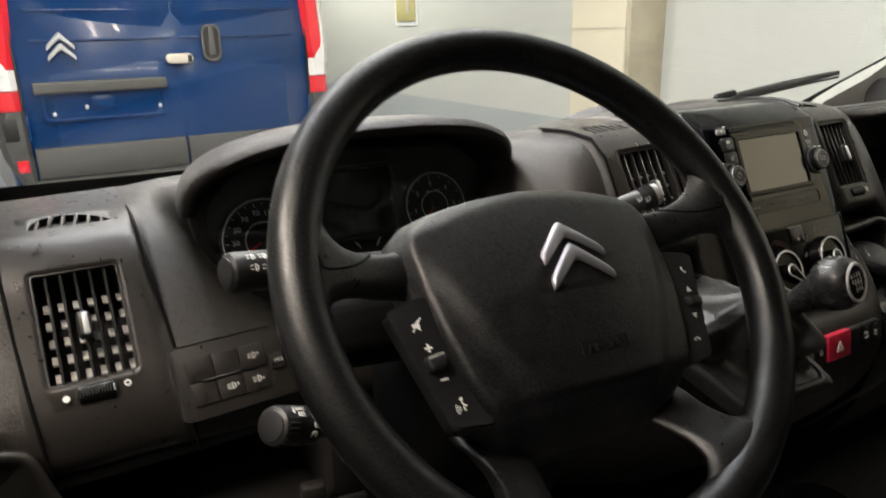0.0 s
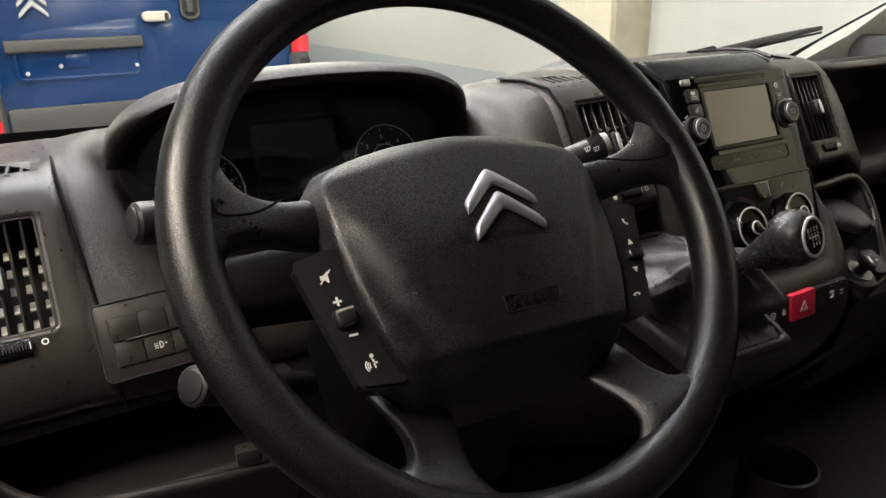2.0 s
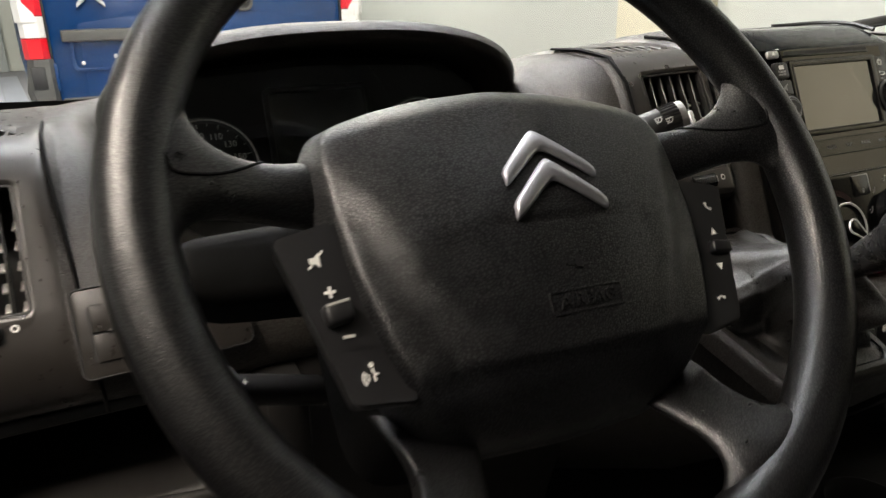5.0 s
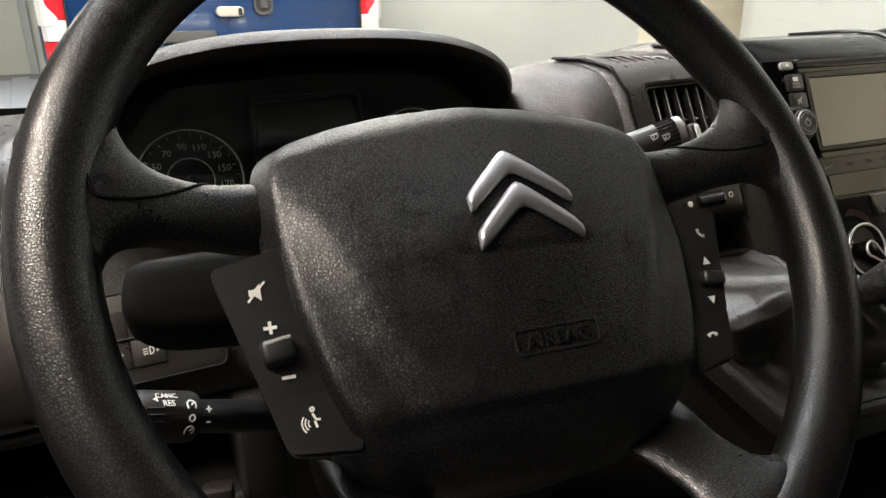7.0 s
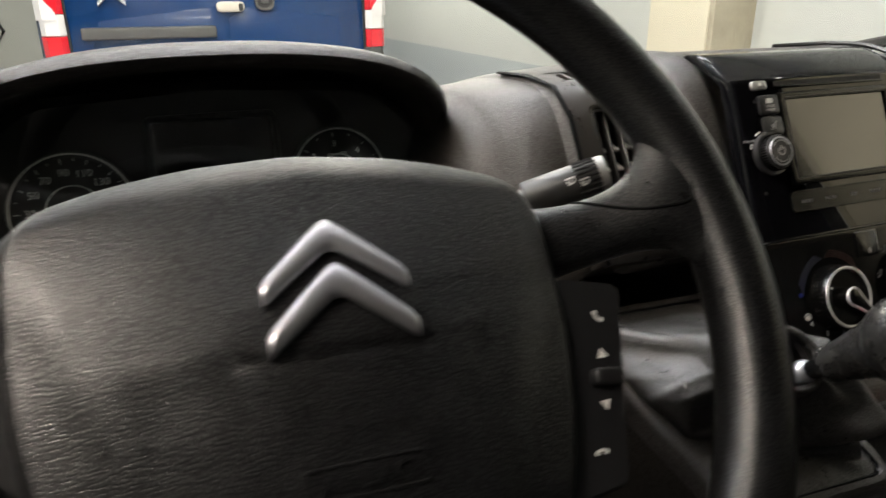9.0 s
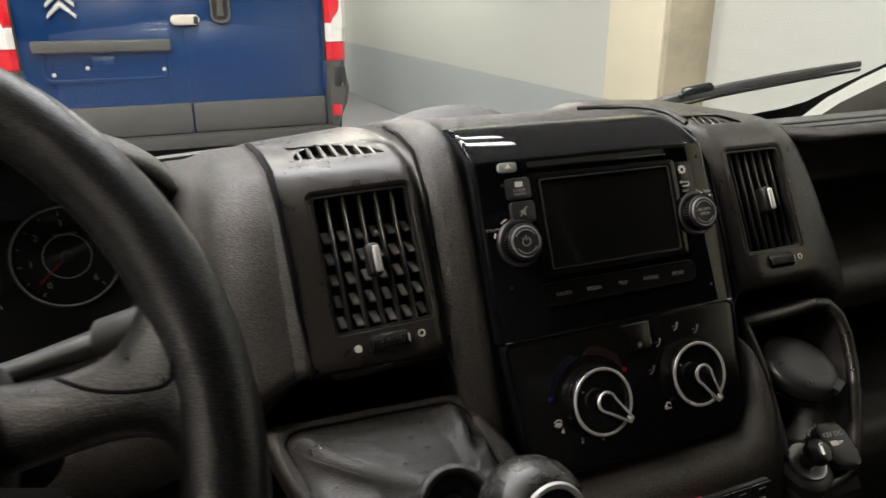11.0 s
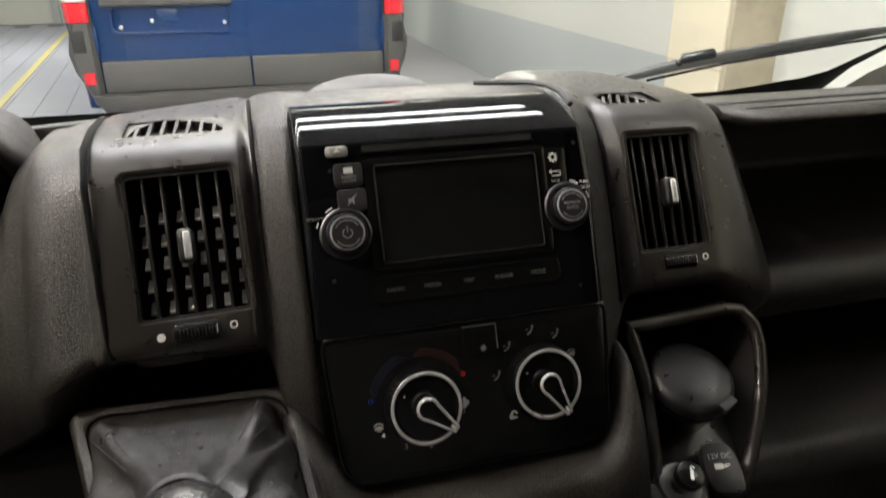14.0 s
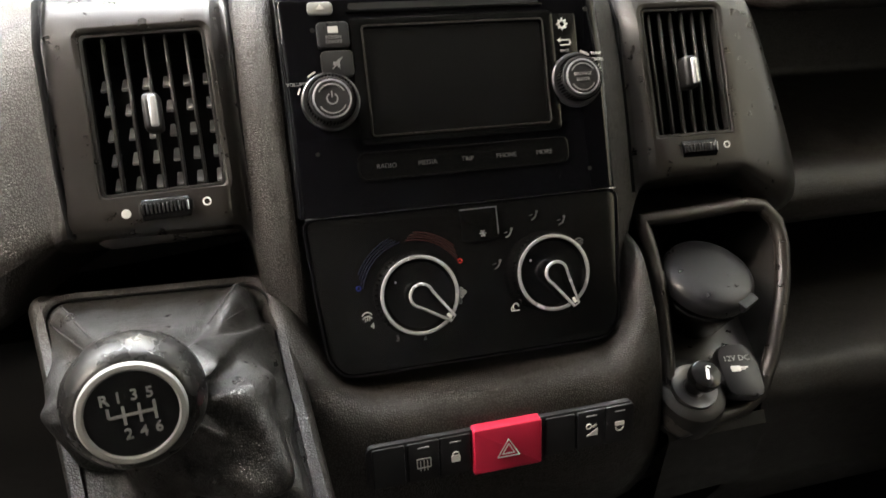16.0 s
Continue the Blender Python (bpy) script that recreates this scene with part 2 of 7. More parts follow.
def solo(name, bm, mat, label, category, group="", kind="", m=None, angle=38):
    """A thing that is one mesh; its origin is put at the foot of its box."""
    if m is not None:
        bm.transform(m)
    lo = [min(v.co[i] for v in bm.verts) for i in range(3)]
    hi = [max(v.co[i] for v in bm.verts) for i in range(3)]
    base = Vector(((lo[0] + hi[0]) / 2, (lo[1] + hi[1]) / 2, lo[2]))
    bmesh.ops.translate(bm, verts=bm.verts, vec=-base)
    finish(bm, angle)
    me = bpy.data.meshes.new(name)
    bm.to_mesh(me)
    bm.free()
    me.materials.append(mat)
    ob = new(name, me)
    ob.location = base
    HOME[ob] = base
    return tagged(ob, label, category, group, kind)


def box(w, d, h, bev=0.0, seg=2):
    bm = bmesh.new()
    bmesh.ops.create_cube(bm, size=1)
    bmesh.ops.scale(bm, verts=bm.verts, vec=(w, d, h))
    if bev:
        bmesh.ops.bevel(bm, geom=bm.edges[:], offset=bev, segments=seg, affect="EDGES", profile=0.5)
    return bm


def box2(x0, x1, y0, y1, z0, z1, bev=0.0, seg=2):
    bm = box(x1 - x0, y1 - y0, z1 - z0, bev, seg)
    bmesh.ops.translate(bm, verts=bm.verts, vec=((x0 + x1) / 2, (y0 + y1) / 2, (z0 + z1) / 2))
    return bm


def sheet(rows, loop=False, ring=False, caps=False):
    """A grid of points as a mesh. loop: the rows close on themselves; ring: the last row joins the first; caps: ends filled."""
    bm = bmesh.new()
    vs = [[bm.verts.new(p) for p in row] for row in rows]
    n, k = len(vs), len(vs[0])
    for i in range(n if ring else n - 1):
        a, b = vs[i], vs[(i + 1) % n]
        for j in range(k if loop else k - 1):
            q = (a[j], a[(j + 1) % k], b[(j + 1) % k], b[j])
            if len(set(q)) == 4:
                bm.faces.new(q)
    if caps:
        bm.faces.new(vs[0][::-1])
        bm.faces.new(vs[-1])
    return bm


def rrect(w, h, r, n=5, cx=0.0, cy=0.0):
    pts = []
    for sx, sy, a0 in ((1, 1, 0), (-1, 1, 90), (-1, -1, 180), (1, -1, 270)):
        for i in range(n + 1):
            a = radians(a0 + 90 * i / n)
            pts.append((cx + sx * (w / 2 - r) + r * math.cos(a), cy + sy * (h / 2 - r) + r * math.sin(a)))
    return pts


def shrink(pts, d):
    """The outline moved inwards by d (outline counter-clockwise)."""
    out, n = [], len(pts)
    for i in range(n):
        a, b, c = Vector(pts[i - 1]), Vector(pts[i]), Vector(pts[(i + 1) % n])
        e1, e2 = b - a, c - b
        e1 = e1.normalized() if e1.length > 1e-9 else e2.normalized()
        e2 = e2.normalized() if e2.length > 1e-9 else e1
        t = (e1 + e2)
        t = t.normalized() if t.length > 1e-6 else e1
        nrm = Vector((-t.y, t.x))
        out.append(tuple(b + nrm * d / max(0.4, nrm.dot(Vector((-e1.y, e1.x))))))
    return out


def plate(pts, n0, n1, bev=0.0, seg=2):
    """A slab of that outline from n0 to n1, its front edge rounded by bev."""
    rows = [[(x, y, n0) for x, y in pts]]
    if bev:
        for i in range(seg + 1):
            a = math.pi / 2 * i / seg
            q = shrink(pts, bev * (1 - math.cos(a)))
            rows.append([(x, y, n1 - bev + bev * math.sin(a)) for x, y in q])
    else:
        rows.append([(x, y, n1) for x, y in pts])
    return sheet(rows, loop=True, caps=True)


def frame_plate(outer, inner, n0, n1, bev=0.0, inner_depth=None, seg=2):
    """A slab with a hole; both outlines have the same count of points."""
    rows = [[(x, y, n0) for x, y in outer]]
    for i in range(seg + 1):
        a = math.pi / 2 * i / seg
        q = shrink(outer, bev * (1 - math.cos(a)))
        rows.append([(x, y, n1 - bev + bev * math.sin(a)) for x, y in q])
    ib = bev * 0.6
    for i in range(seg + 1):
        a = math.pi / 2 * (1 - i / seg)
        q = shrink(inner, -ib * (1 - math.cos(a)))
        rows.append([(x, y, n1 - ib + ib * math.sin(a)) for x, y in q])
    rows.append([(x, y, n0 if inner_depth is None else inner_depth) for x, y in inner])
    return sheet(rows, loop=True, ring=True)


def revolve(profile, seg=32):
    """(radius, height) turned about the third axis."""
    rows = [[(r * math.cos(a), r * math.sin(a), h) for r, h in profile] for a in (2 * math.pi * i / seg for i in range(seg))]
    bm = sheet(rows, ring=True)
    bmesh.ops.remove_doubles(bm, verts=bm.verts, dist=1e-6)
    return bm


def torus(big, small, seg=96, cs=20, flat=1.0):
    rows = []
    for i in range(seg):
        a = 2 * math.pi * i / seg
        rows.append([((big + small * math.cos(b)) * math.cos(a), (big + small * math.cos(b)) * math.sin(a), small * flat * math.sin(b))
                     for b in (2 * math.pi * j / cs for j in range(cs))])
    return sheet(rows, loop=True, ring=True)


def sweep(path, radius, cs=10, closed=False, flat=1.0, up=(0, 0, 1)):
    """A round bar along points; radius a number or one for each point."""
    path = [Vector(p) for p in path]
    rows, up = [], Vector(up)
    for i, p in enumerate(path):
        a, b = path[max(0, i - 1)], path[min(len(path) - 1, i + 1)]
        if closed:
            a, b = path[i - 1], path[(i + 1) % len(path)]
        t = (b - a).normalized()
        s = t.cross(up)
        s = s.normalized() if s.length > 1e-4 else t.orthogonal().normalized()
        w = s.cross(t)
        r = radius if isinstance(radius, (int, float)) else radius[i]
        rows.append([p + s * (r * math.cos(c)) + w * (r * flat * math.sin(c)) for c in (2 * math.pi * j / cs for j in range(cs))])
    return sheet(rows, loop=True, ring=closed, caps=not closed)


def joined(*bms):
    out = bmesh.new()
    for b in bms:
        me = bpy.data.meshes.new("tmp")
        b.to_mesh(me)
        b.free()
        out.from_mesh(me)
        bpy.data.meshes.remove(me)
    return out


def moved(bm, x=0.0, y=0.0, z=0.0, turn=0.0):
    bm.transform(pose(x, y, z, 0, 0, turn))
    return bm


def text_bm(words, size, thick=0.0002, shear=0.0, width=0.0):
    cu = bpy.data.curves.new("words", "FONT")
    cu.body, cu.size, cu.align_x, cu.align_y, cu.extrude, cu.shear, cu.resolution_u = words, size, "CENTER", "CENTER", thick, shear, 2
    cu.offset = width
    ob = new("words", cu)
    bpy.context.view_layer.update()
    me = bpy.data.meshes.new_from_object(ob.evaluated_get(bpy.context.evaluated_depsgraph_get()))
    bm = bmesh.new()
    bm.from_mesh(me)
    bpy.data.objects.remove(ob)
    bpy.data.curves.remove(cu)
    bpy.data.meshes.remove(me)
    return bm


def bar(x0, y0, x1, y1, w, t=0.0003):
    """A flat printed stroke on a face."""
    a, b = Vector((x0, y0)), Vector((x1, y1))
    d = (b - a).normalized()
    s = Vector((-d.y, d.x)) * w / 2
    pts = [tuple(a - s), tuple(b - s), tuple(b + s), tuple(a + s)]
    return plate(pts, -t, t)


def arc(cx, cy, r, a0, a1, w, t=0.0003, n=16):
    rows = []
    for i in range(n + 1):
        a = radians(a0 + (a1 - a0) * i / n)
        c, s = math.cos(a), math.sin(a)
        rows.append([(cx + (r - w / 2) * c, cy + (r - w / 2) * s, -t), (cx + (r + w / 2) * c, cy + (r + w / 2) * s, -t),
                     (cx + (r + w / 2) * c, cy + (r + w / 2) * s, t), (cx + (r - w / 2) * c, cy + (r - w / 2) * s, t)])
    return sheet(rows, loop=True, caps=True)


def poly(pts, t=0.0003):
    return plate(pts, -t, t)


def smooth01(a, b, x):
    k = min(1.0, max(0.0, (x - a) / (b - a)))
    return k * k * (3 - 2 * k)


def keyed(strip_form, x):
    """Points blended between keyed rows of (x, points)."""
    if x <= strip_form[0][0]:
        return strip_form[0][1]
    for (xa, pa), (xb, pb) in zip(strip_form, strip_form[1:]):
        if x <= xb:
            k = (x - xa) / (xb - xa)
            return [tuple(a + (b - a) * k for a, b in zip(p, q)) for p, q in zip(pa, pb)]
    return strip_form[-1][1]


def rounded(pts, r, n=4):
    """An open or closed row of points with its inner corners rounded (for loops)."""
    out, k = [], len(pts)
    for i in range(k):
        a, b, c = Vector(pts[i - 1]), Vector(pts[i]), Vector(pts[(i + 1) % k])
        d1, d2 = (a - b), (c - b)
        rr = min(r if not isinstance(r, (list, tuple)) else r[i], d1.length * 0.45, d2.length * 0.45)
        p, q = b + d1.normalized() * rr, b + d2.normalized() * rr
        for j in range(n + 1):
            t = j / n
            out.append(tuple(p * (1 - t) ** 2 + b * (2 * t * (1 - t)) + q * t * t))
    return out


def chevron_strip(w, h, t, deep):
    """A plain chevron with bevelled edges, its apex at the origin."""
    rows = []
    for i in range(25):
        k = i / 24 * 2 - 1
        x = k * w / 2
        soft = math.sqrt(k * k + 0.006)
        top = -h * (soft - 0.077) * 0.93 + (0.0 if abs(k) < 1 else -0.0)
        th = t * (1.0 - 0.30 * abs(k))
        bot = top - th
        if abs(k) > 0.99:
            x, top, bot = math.copysign(w / 2, k), top - 0.12 * th, bot + 0.10 * th
        rows.append([(x, top, 0), (x, top, deep * 0.4), (x * 0.985, top - th * 0.22, deep), (x * 0.985, bot + th * 0.22, deep), (x, bot, deep * 0.4), (x, bot, 0)])
    return sheet(rows, loop=True, caps=True)

# ---- the garage hall ----
WX, FRONT, BACK, LEFT, TOP = 1.97, 13.85, -6.0, -7.0, 3.0


def wall(name, x0, x1, y0, y1, z0, z1, mat, label):
    return solo(name, box2(x0, x1, y0, y1, z0, z1), mat, label, "wall", kind="structure")


floor = solo("floor", box2(LEFT, WX + 0.3, BACK, FRONT, -0.2, -0.004), GROUT, "grey tiled garage floor with dark joints", "floor", kind="structure")
wall("wall_east", WX + 0.23, WX + 0.5, BACK, FRONT, 0.66, TOP, WALL, "off-white painted garage wall with faint stains")
# the soft shadow along the wall is put into this band's colour
wall("wall_east_base", WX + 0.2285, WX + 0.5, BACK, FRONT, 0.0, 0.66, SHADEGREY, "lower band of the garage wall with a cast shadow painted grey")
wall("wall_north", LEFT, WX + 0.5, FRONT, FRONT + 0.25, 0.0, TOP, WALL, "pale painted far wall of the garage")
wall("wall_south", LEFT, WX + 0.5, BACK - 0.25, BACK, 0.0, TOP, WALL, "pale painted rear wall of the garage")
wall("wall_west", LEFT - 0.25, LEFT, BACK, FRONT, 0.0, TOP, WALL, "pale painted garage side wall")
solo("ceiling", box2(LEFT, WX + 0.5, BACK, FRONT, TOP, TOP + 0.2), CEILING, "pale painted concrete garage ceiling", "ceiling", kind="structure")

def pillar(y):
    p = thing("wall_pillar", (WX, y + 0.165, 0), "cream painted concrete pillar with a stained raw face", "pillar", "wall pillars", "structure")
    part("shaft", box2(WX - 0.035, WX + 0.24, y, y + 0.445, 0, TOP, 0.008), CREAM, p)
    part("raw_face", box2(WX - 0.028, WX + 0.24, y - 0.035, y - 0.001, 0, TOP, 0.004), STAINED, p, "stained unpainted concrete face")
    for zz in (0.72, 1.24):
        part("joint", box2(WX - 0.0385, WX + 0.1, y - 0.002, y + 0.446, zz, zz + 0.006), STAINED, p)


pillar(2.335)
# unseen second pillar, added to warm the reflection in the radio screen
pillar(-1.45)

sign = thing("wall_sign", (WX + 0.22, 5.4, 1.35), "small yellow notice in a frame on the garage wall", "sign")
part("sheet", box2(WX + 0.214, WX + 0.228, 5.25, 5.62, 1.33, 1.75, 0.002), YELLOW, sign)
part("mark", box2(WX + 0.211, WX + 0.215, 5.36, 5.42, 1.40, 1.68), BEIGE, sign, "pale upright stripe")
part("border", box2(WX + 0.222, WX + 0.2295, 5.21, 5.66, 1.29, 1.79), WHITEMETAL, sign)

# a door frame with a hanging cable, on the far wall
gate = thing("steel_door", (-2.6, FRONT, 0), "pale green steel door in its frame with a hanging cable", "door")
part("leaf", box2(-3.3, -2.2, FRONT - 0.06, FRONT, 0.0, 2.4, 0.01), WALL, gate)
part("jamb", box2(-3.42, -3.3, FRONT - 0.12, FRONT, 0.0, 2.5, 0.01), SHADEGREY, gate)
part("jamb", box2(-2.2, -2.08, FRONT - 0.12, FRONT, 0.0, 2.5, 0.01), SHADEGREY, gate)
part("cable", sweep([(-2.85, FRONT - 0.1, 2.3), (-2.82, FRONT - 0.1, 1.7), (-2.95, FRONT - 0.1, 1.1), (-2.75, FRONT - 0.1, 0.6), (-2.9, FRONT - 0.1, 0.35)], 0.025, 8), RUBBER, gate)

# bay line on the floor
solo("bay_line", box2(-0.035, 0.035, -5.0, 7.3, -0.003, 0.003), YELLOW, "worn yellow bay line painted on the floor", "floor marking", kind="structure",
     m=pose(-2.30, 6.37, 0.004, 0, 0, 6.05))

# fittings for all the tubes, the added ones too; none is in view
for x, y, z, half, along, *power in TUBES:
    lamp = thing("ceiling_light", (x, y, z), "white fluorescent tube fitting out of view, placed to light the hall and cab", "ceiling light", "tube fittings")
    turn = pose(x, y, z, 0, 0, 90 if along else 0)
    part("housing", box(2 * half + 0.1, 0.16, 0.06, 0.01), WHITEMETAL, lamp, m=turn @ pose(0, 0, 0.05))
    for s in (-0.035, 0.035):
        part("tube", sweep([(-half, s, -0.03), (half, s, -0.03)], 0.013, 10), TUBEGLOW, lamp, m=turn)


# floor slabs of the lane beside the bays, long pieces with narrow joints
TILE_MESH = None
lane = pose(-2.30, 6.37, 0.0, 0, 0, 6.05)
for i in range(14):
    for j in range(12):
        c = lane @ Vector((-2.30 + 0.25 * i, -4.6 + 1.0 * j + 0.5 * (i % 2), -0.004))
        if c.y > FRONT - 0.6:
            continue
        if TILE_MESH is None:
            t = part("slab", plate(rrect(0.244, 0.994, 0.004, 1), -0.01, 0.004, 0.002, 1), TILE, floor, m=Matrix.Translation(HOME[floor]))
            TILE_MESH = t.data
        else:
            t = new("slab", TILE_MESH)
            t.parent = floor
        t.matrix_basis = Matrix.Translation(c - HOME[floor]) @ pose(0, 0, 0, 0, 0, 6.05)

# ---- the blue van that stands ahead ----
VC, VY = -0.16, 3.88          # middle of its back and the plane of its doors
van = thing("blue_van", (VC, 6.2, 0), "dark blue panel van with grey bumper, seen from behind", "van")


def van_outline(z, y):
    """Half width of the body at a height, at the back (slightly rounded in plan)."""
    return 0.955 - 0.16 * smooth01(1.1, 2.3, z) ** 1.3 - 0.04 * smooth01(0.9, 0.45, z)


def side_rows(y, inset):
    rows = []
    for z in (0.42, 0.5, 0.7, 0.9, 1.1, 1.4, 1.7, 2.0, 2.2, 2.3):
        rows.append((van_outline(z, y) - inset, z))
    return rows


sections = []
for y, inset, drop in ((3.84, 0.045, 0.03), (3.86, 0.02, 0.012), (3.92, 0.0, 0.0), (4.6, 0.0, 0.0), (6.0, 0.0, 0.0), (8.2, 0.01, 0.0), (8.6, 0.06, 0.12)):
    right = side_rows(y, inset)
    top = [(0.62 - inset, 2.38 - drop), (0.3, 2.42 - drop)]
    half = [(w, min(z, 2.38 - drop)) for w, z in right] + top
    loop = [(VC + w, y, z) for w, z in half] + [(VC - w, y, z) for w, z in reversed(half)]
    sections.append(loop)
part("body", sheet(sections, loop=True, caps=True), BLUE, van, angle=50)

# rear doors: two leaves with a gap between, hinged at the sides
SEAM = -0.145


def door_leaf(x0, x1, name):
    rows = []
    for i in range(15):
        k = i / 14
        x = x0 + (x1 - x0) * k
        row = []
        for z in (0.50, 0.515, 0.60, 0.665, 0.675, 0.70, 0.9, 1.06, 1.10, 1.14, 1.30, 1.36, 1.42, 1.7, 2.0, 2.25):
            edge = 0.012 * (1 - smooth01(0, 0.015, min(abs(x - x0), abs(x - x1))))
            bulge = 0.018 * math.sin(math.pi * min(1, max(0, (x - (VC - 0.8)) / 1.6)))
            step = 0.014 * smooth01(1.06, 1.12, z) - 0.018 * smooth01(1.32, 1.40, z) + 0.05 * smooth01(1.4, 2.3, z)
            row.append((x, VY - 0.035 - bulge + edge + step, z))
        rows.append(row)
    back = [[(p[0], VY + 0.03, p[2]) for p in row] for row in rows]
    bm = bmesh.new()
    a = [[bm.verts.new(p) for p in r] for r in rows]
    b = [[bm.verts.new(p) for p in r] for r in back]
    for g in (a, b):
        for i in range(len(g) - 1):
            for j in range(len(g[0]) - 1):
                bm.faces.new((g[i][j], g[i + 1][j], g[i + 1][j + 1], g[i][j + 1]))
    for i in range(len(a) - 1):
        bm.faces.new((a[i][0], b[i][0], b[i + 1][0], a[i + 1][0]))
        bm.faces.new((a[i][-1], a[i + 1][-1], b[i + 1][-1], b[i][-1]))
    for j in range(len(a[0]) - 1):
        bm.faces.new((a[0][j], a[0][j + 1], b[0][j + 1], b[0][j]))
        bm.faces.new((a[-1][j], b[-1][j], b[-1][j + 1], a[-1][j + 1]))
    return part(name, bm, BLUE, van)


leaf_l = door_leaf(VC - 0.795, SEAM - 0.004, "rear_door")
leaf_r = door_leaf(SEAM + 0.004, VC + 0.795, "rear_door")
for x0, x1, leaf in ((VC - 0.79, SEAM - 0.006, leaf_l), (SEAM + 0.006, VC + 0.79, leaf_r)):
    part("lower_cladding", box2(x0, x1, VY - 0.075, VY - 0.02, 0.505, 0.675, 0.008), BUMPER, leaf, "grey plastic lower cladding")
# number plate light strip, recess and its little cover
part("plate_light_bar", box2(-0.905, -0.22, VY - 0.095, VY - 0.03, 0.968, 1.03, 0.010, 3), BUMPER, leaf_l, "grey plastic strip over the plate recess")
part("plate_recess", frame_plate(rrect(0.64, 0.165, 0.03), rrect(0.60, 0.13, 0.025), 0.0, 0.012, 0.004), BLUE, leaf_l,
     m=F((-0.555, VY - 0.05, 0.895), (1, 0, 0), (0, 0, 1)))
part("latch_cover", plate(rrect(0.12, 0.07, 0.012), 0.0, 0.01, 0.004), BLUE, leaf_l, m=F((-0.57, VY - 0.05, 0.91), (1, 0, 0), (0, 0, 1)))
# glints along the plate recess, put in as little chrome studs
for x, z in ((-0.27, 0.868), (-0.82, 0.855), (-0.655, 0.885)):
    part("stud", revolve([(0, 0.012), (0.010, 0.010), (0.012, 0)], 12), CHROME, leaf_l, "small bright stud standing for a glint on the recess edge", m=F((x, VY - 0.05, z), (1, 0, 0), (0, 0, 1)))
# silver latch cover over the seam, with a dark end
grip = part("lock_cover", plate(rrect(0.155, 0.056, 0.027, 7), 0.0, 0.03, 0.010, 3), BEIGE, leaf_l, "light silver lock cover", m=F((-0.13, VY - 0.055, 1.128), (1, 0, 0), (0, 0, 1)))
part("lock", plate(rrect(0.024, 0.040, 0.006), 0.0, 0.033, 0.004), BLACK, grip, "dark lock", m=F((-0.075, VY - 0.055, 1.126), (1, 0, 0), (0, 0, 1)))
# black recessed pull handle
hand = part("pull_handle", frame_plate(rrect(0.11, 0.21, 0.045, 7), rrect(0.085, 0.18, 0.036, 7), 0.0, 0.016, 0.005), BUMPER, leaf_r, "black recessed pull handle",
            m=F((0.062, VY - 0.055, 1.21), (1, 0, 0), (0, 0, 1)))
part("bowl", plate(rrect(0.09, 0.185, 0.036, 7), 0.0, 0.004), BLACK, hand, m=F((0.062, VY - 0.055, 1.21), (1, 0, 0), (0, 0, 1)))
part("lever", plate([(-0.02, -0.07), (0.02, -0.07), (0.012, 0.085), (-0.012, 0.085)], 0.0, 0.02, 0.005), BUMPER, hand, m=F((0.062, VY - 0.055, 1.215), (1, 0, 0), (0, 0, 1)))


for dz in (0.0, -0.056):
    part("emblem", chevron_strip(0.140, 0.080, 0.040, 0.022), CHROME, leaf_l, "bright metal chevron", m=F((-0.735, VY - 0.052, 1.287 + dz), (1, 0, 0), (0, 0, 1)), angle=28)
# a shallow swage line pair pressed in the doors
for z in (1.245, 1.40):
    for x0, x1 in ((VC - 0.72, SEAM - 0.03), (SEAM + 0.03, VC + 0.72)):
        part("swage", sweep([(x0, VY - 0.046, z), ((x0 + x1) / 2, VY - 0.050, z), (x1, VY - 0.046, z)], 0.006, 8), BLUE, leaf_l if x0 < SEAM else leaf_r)

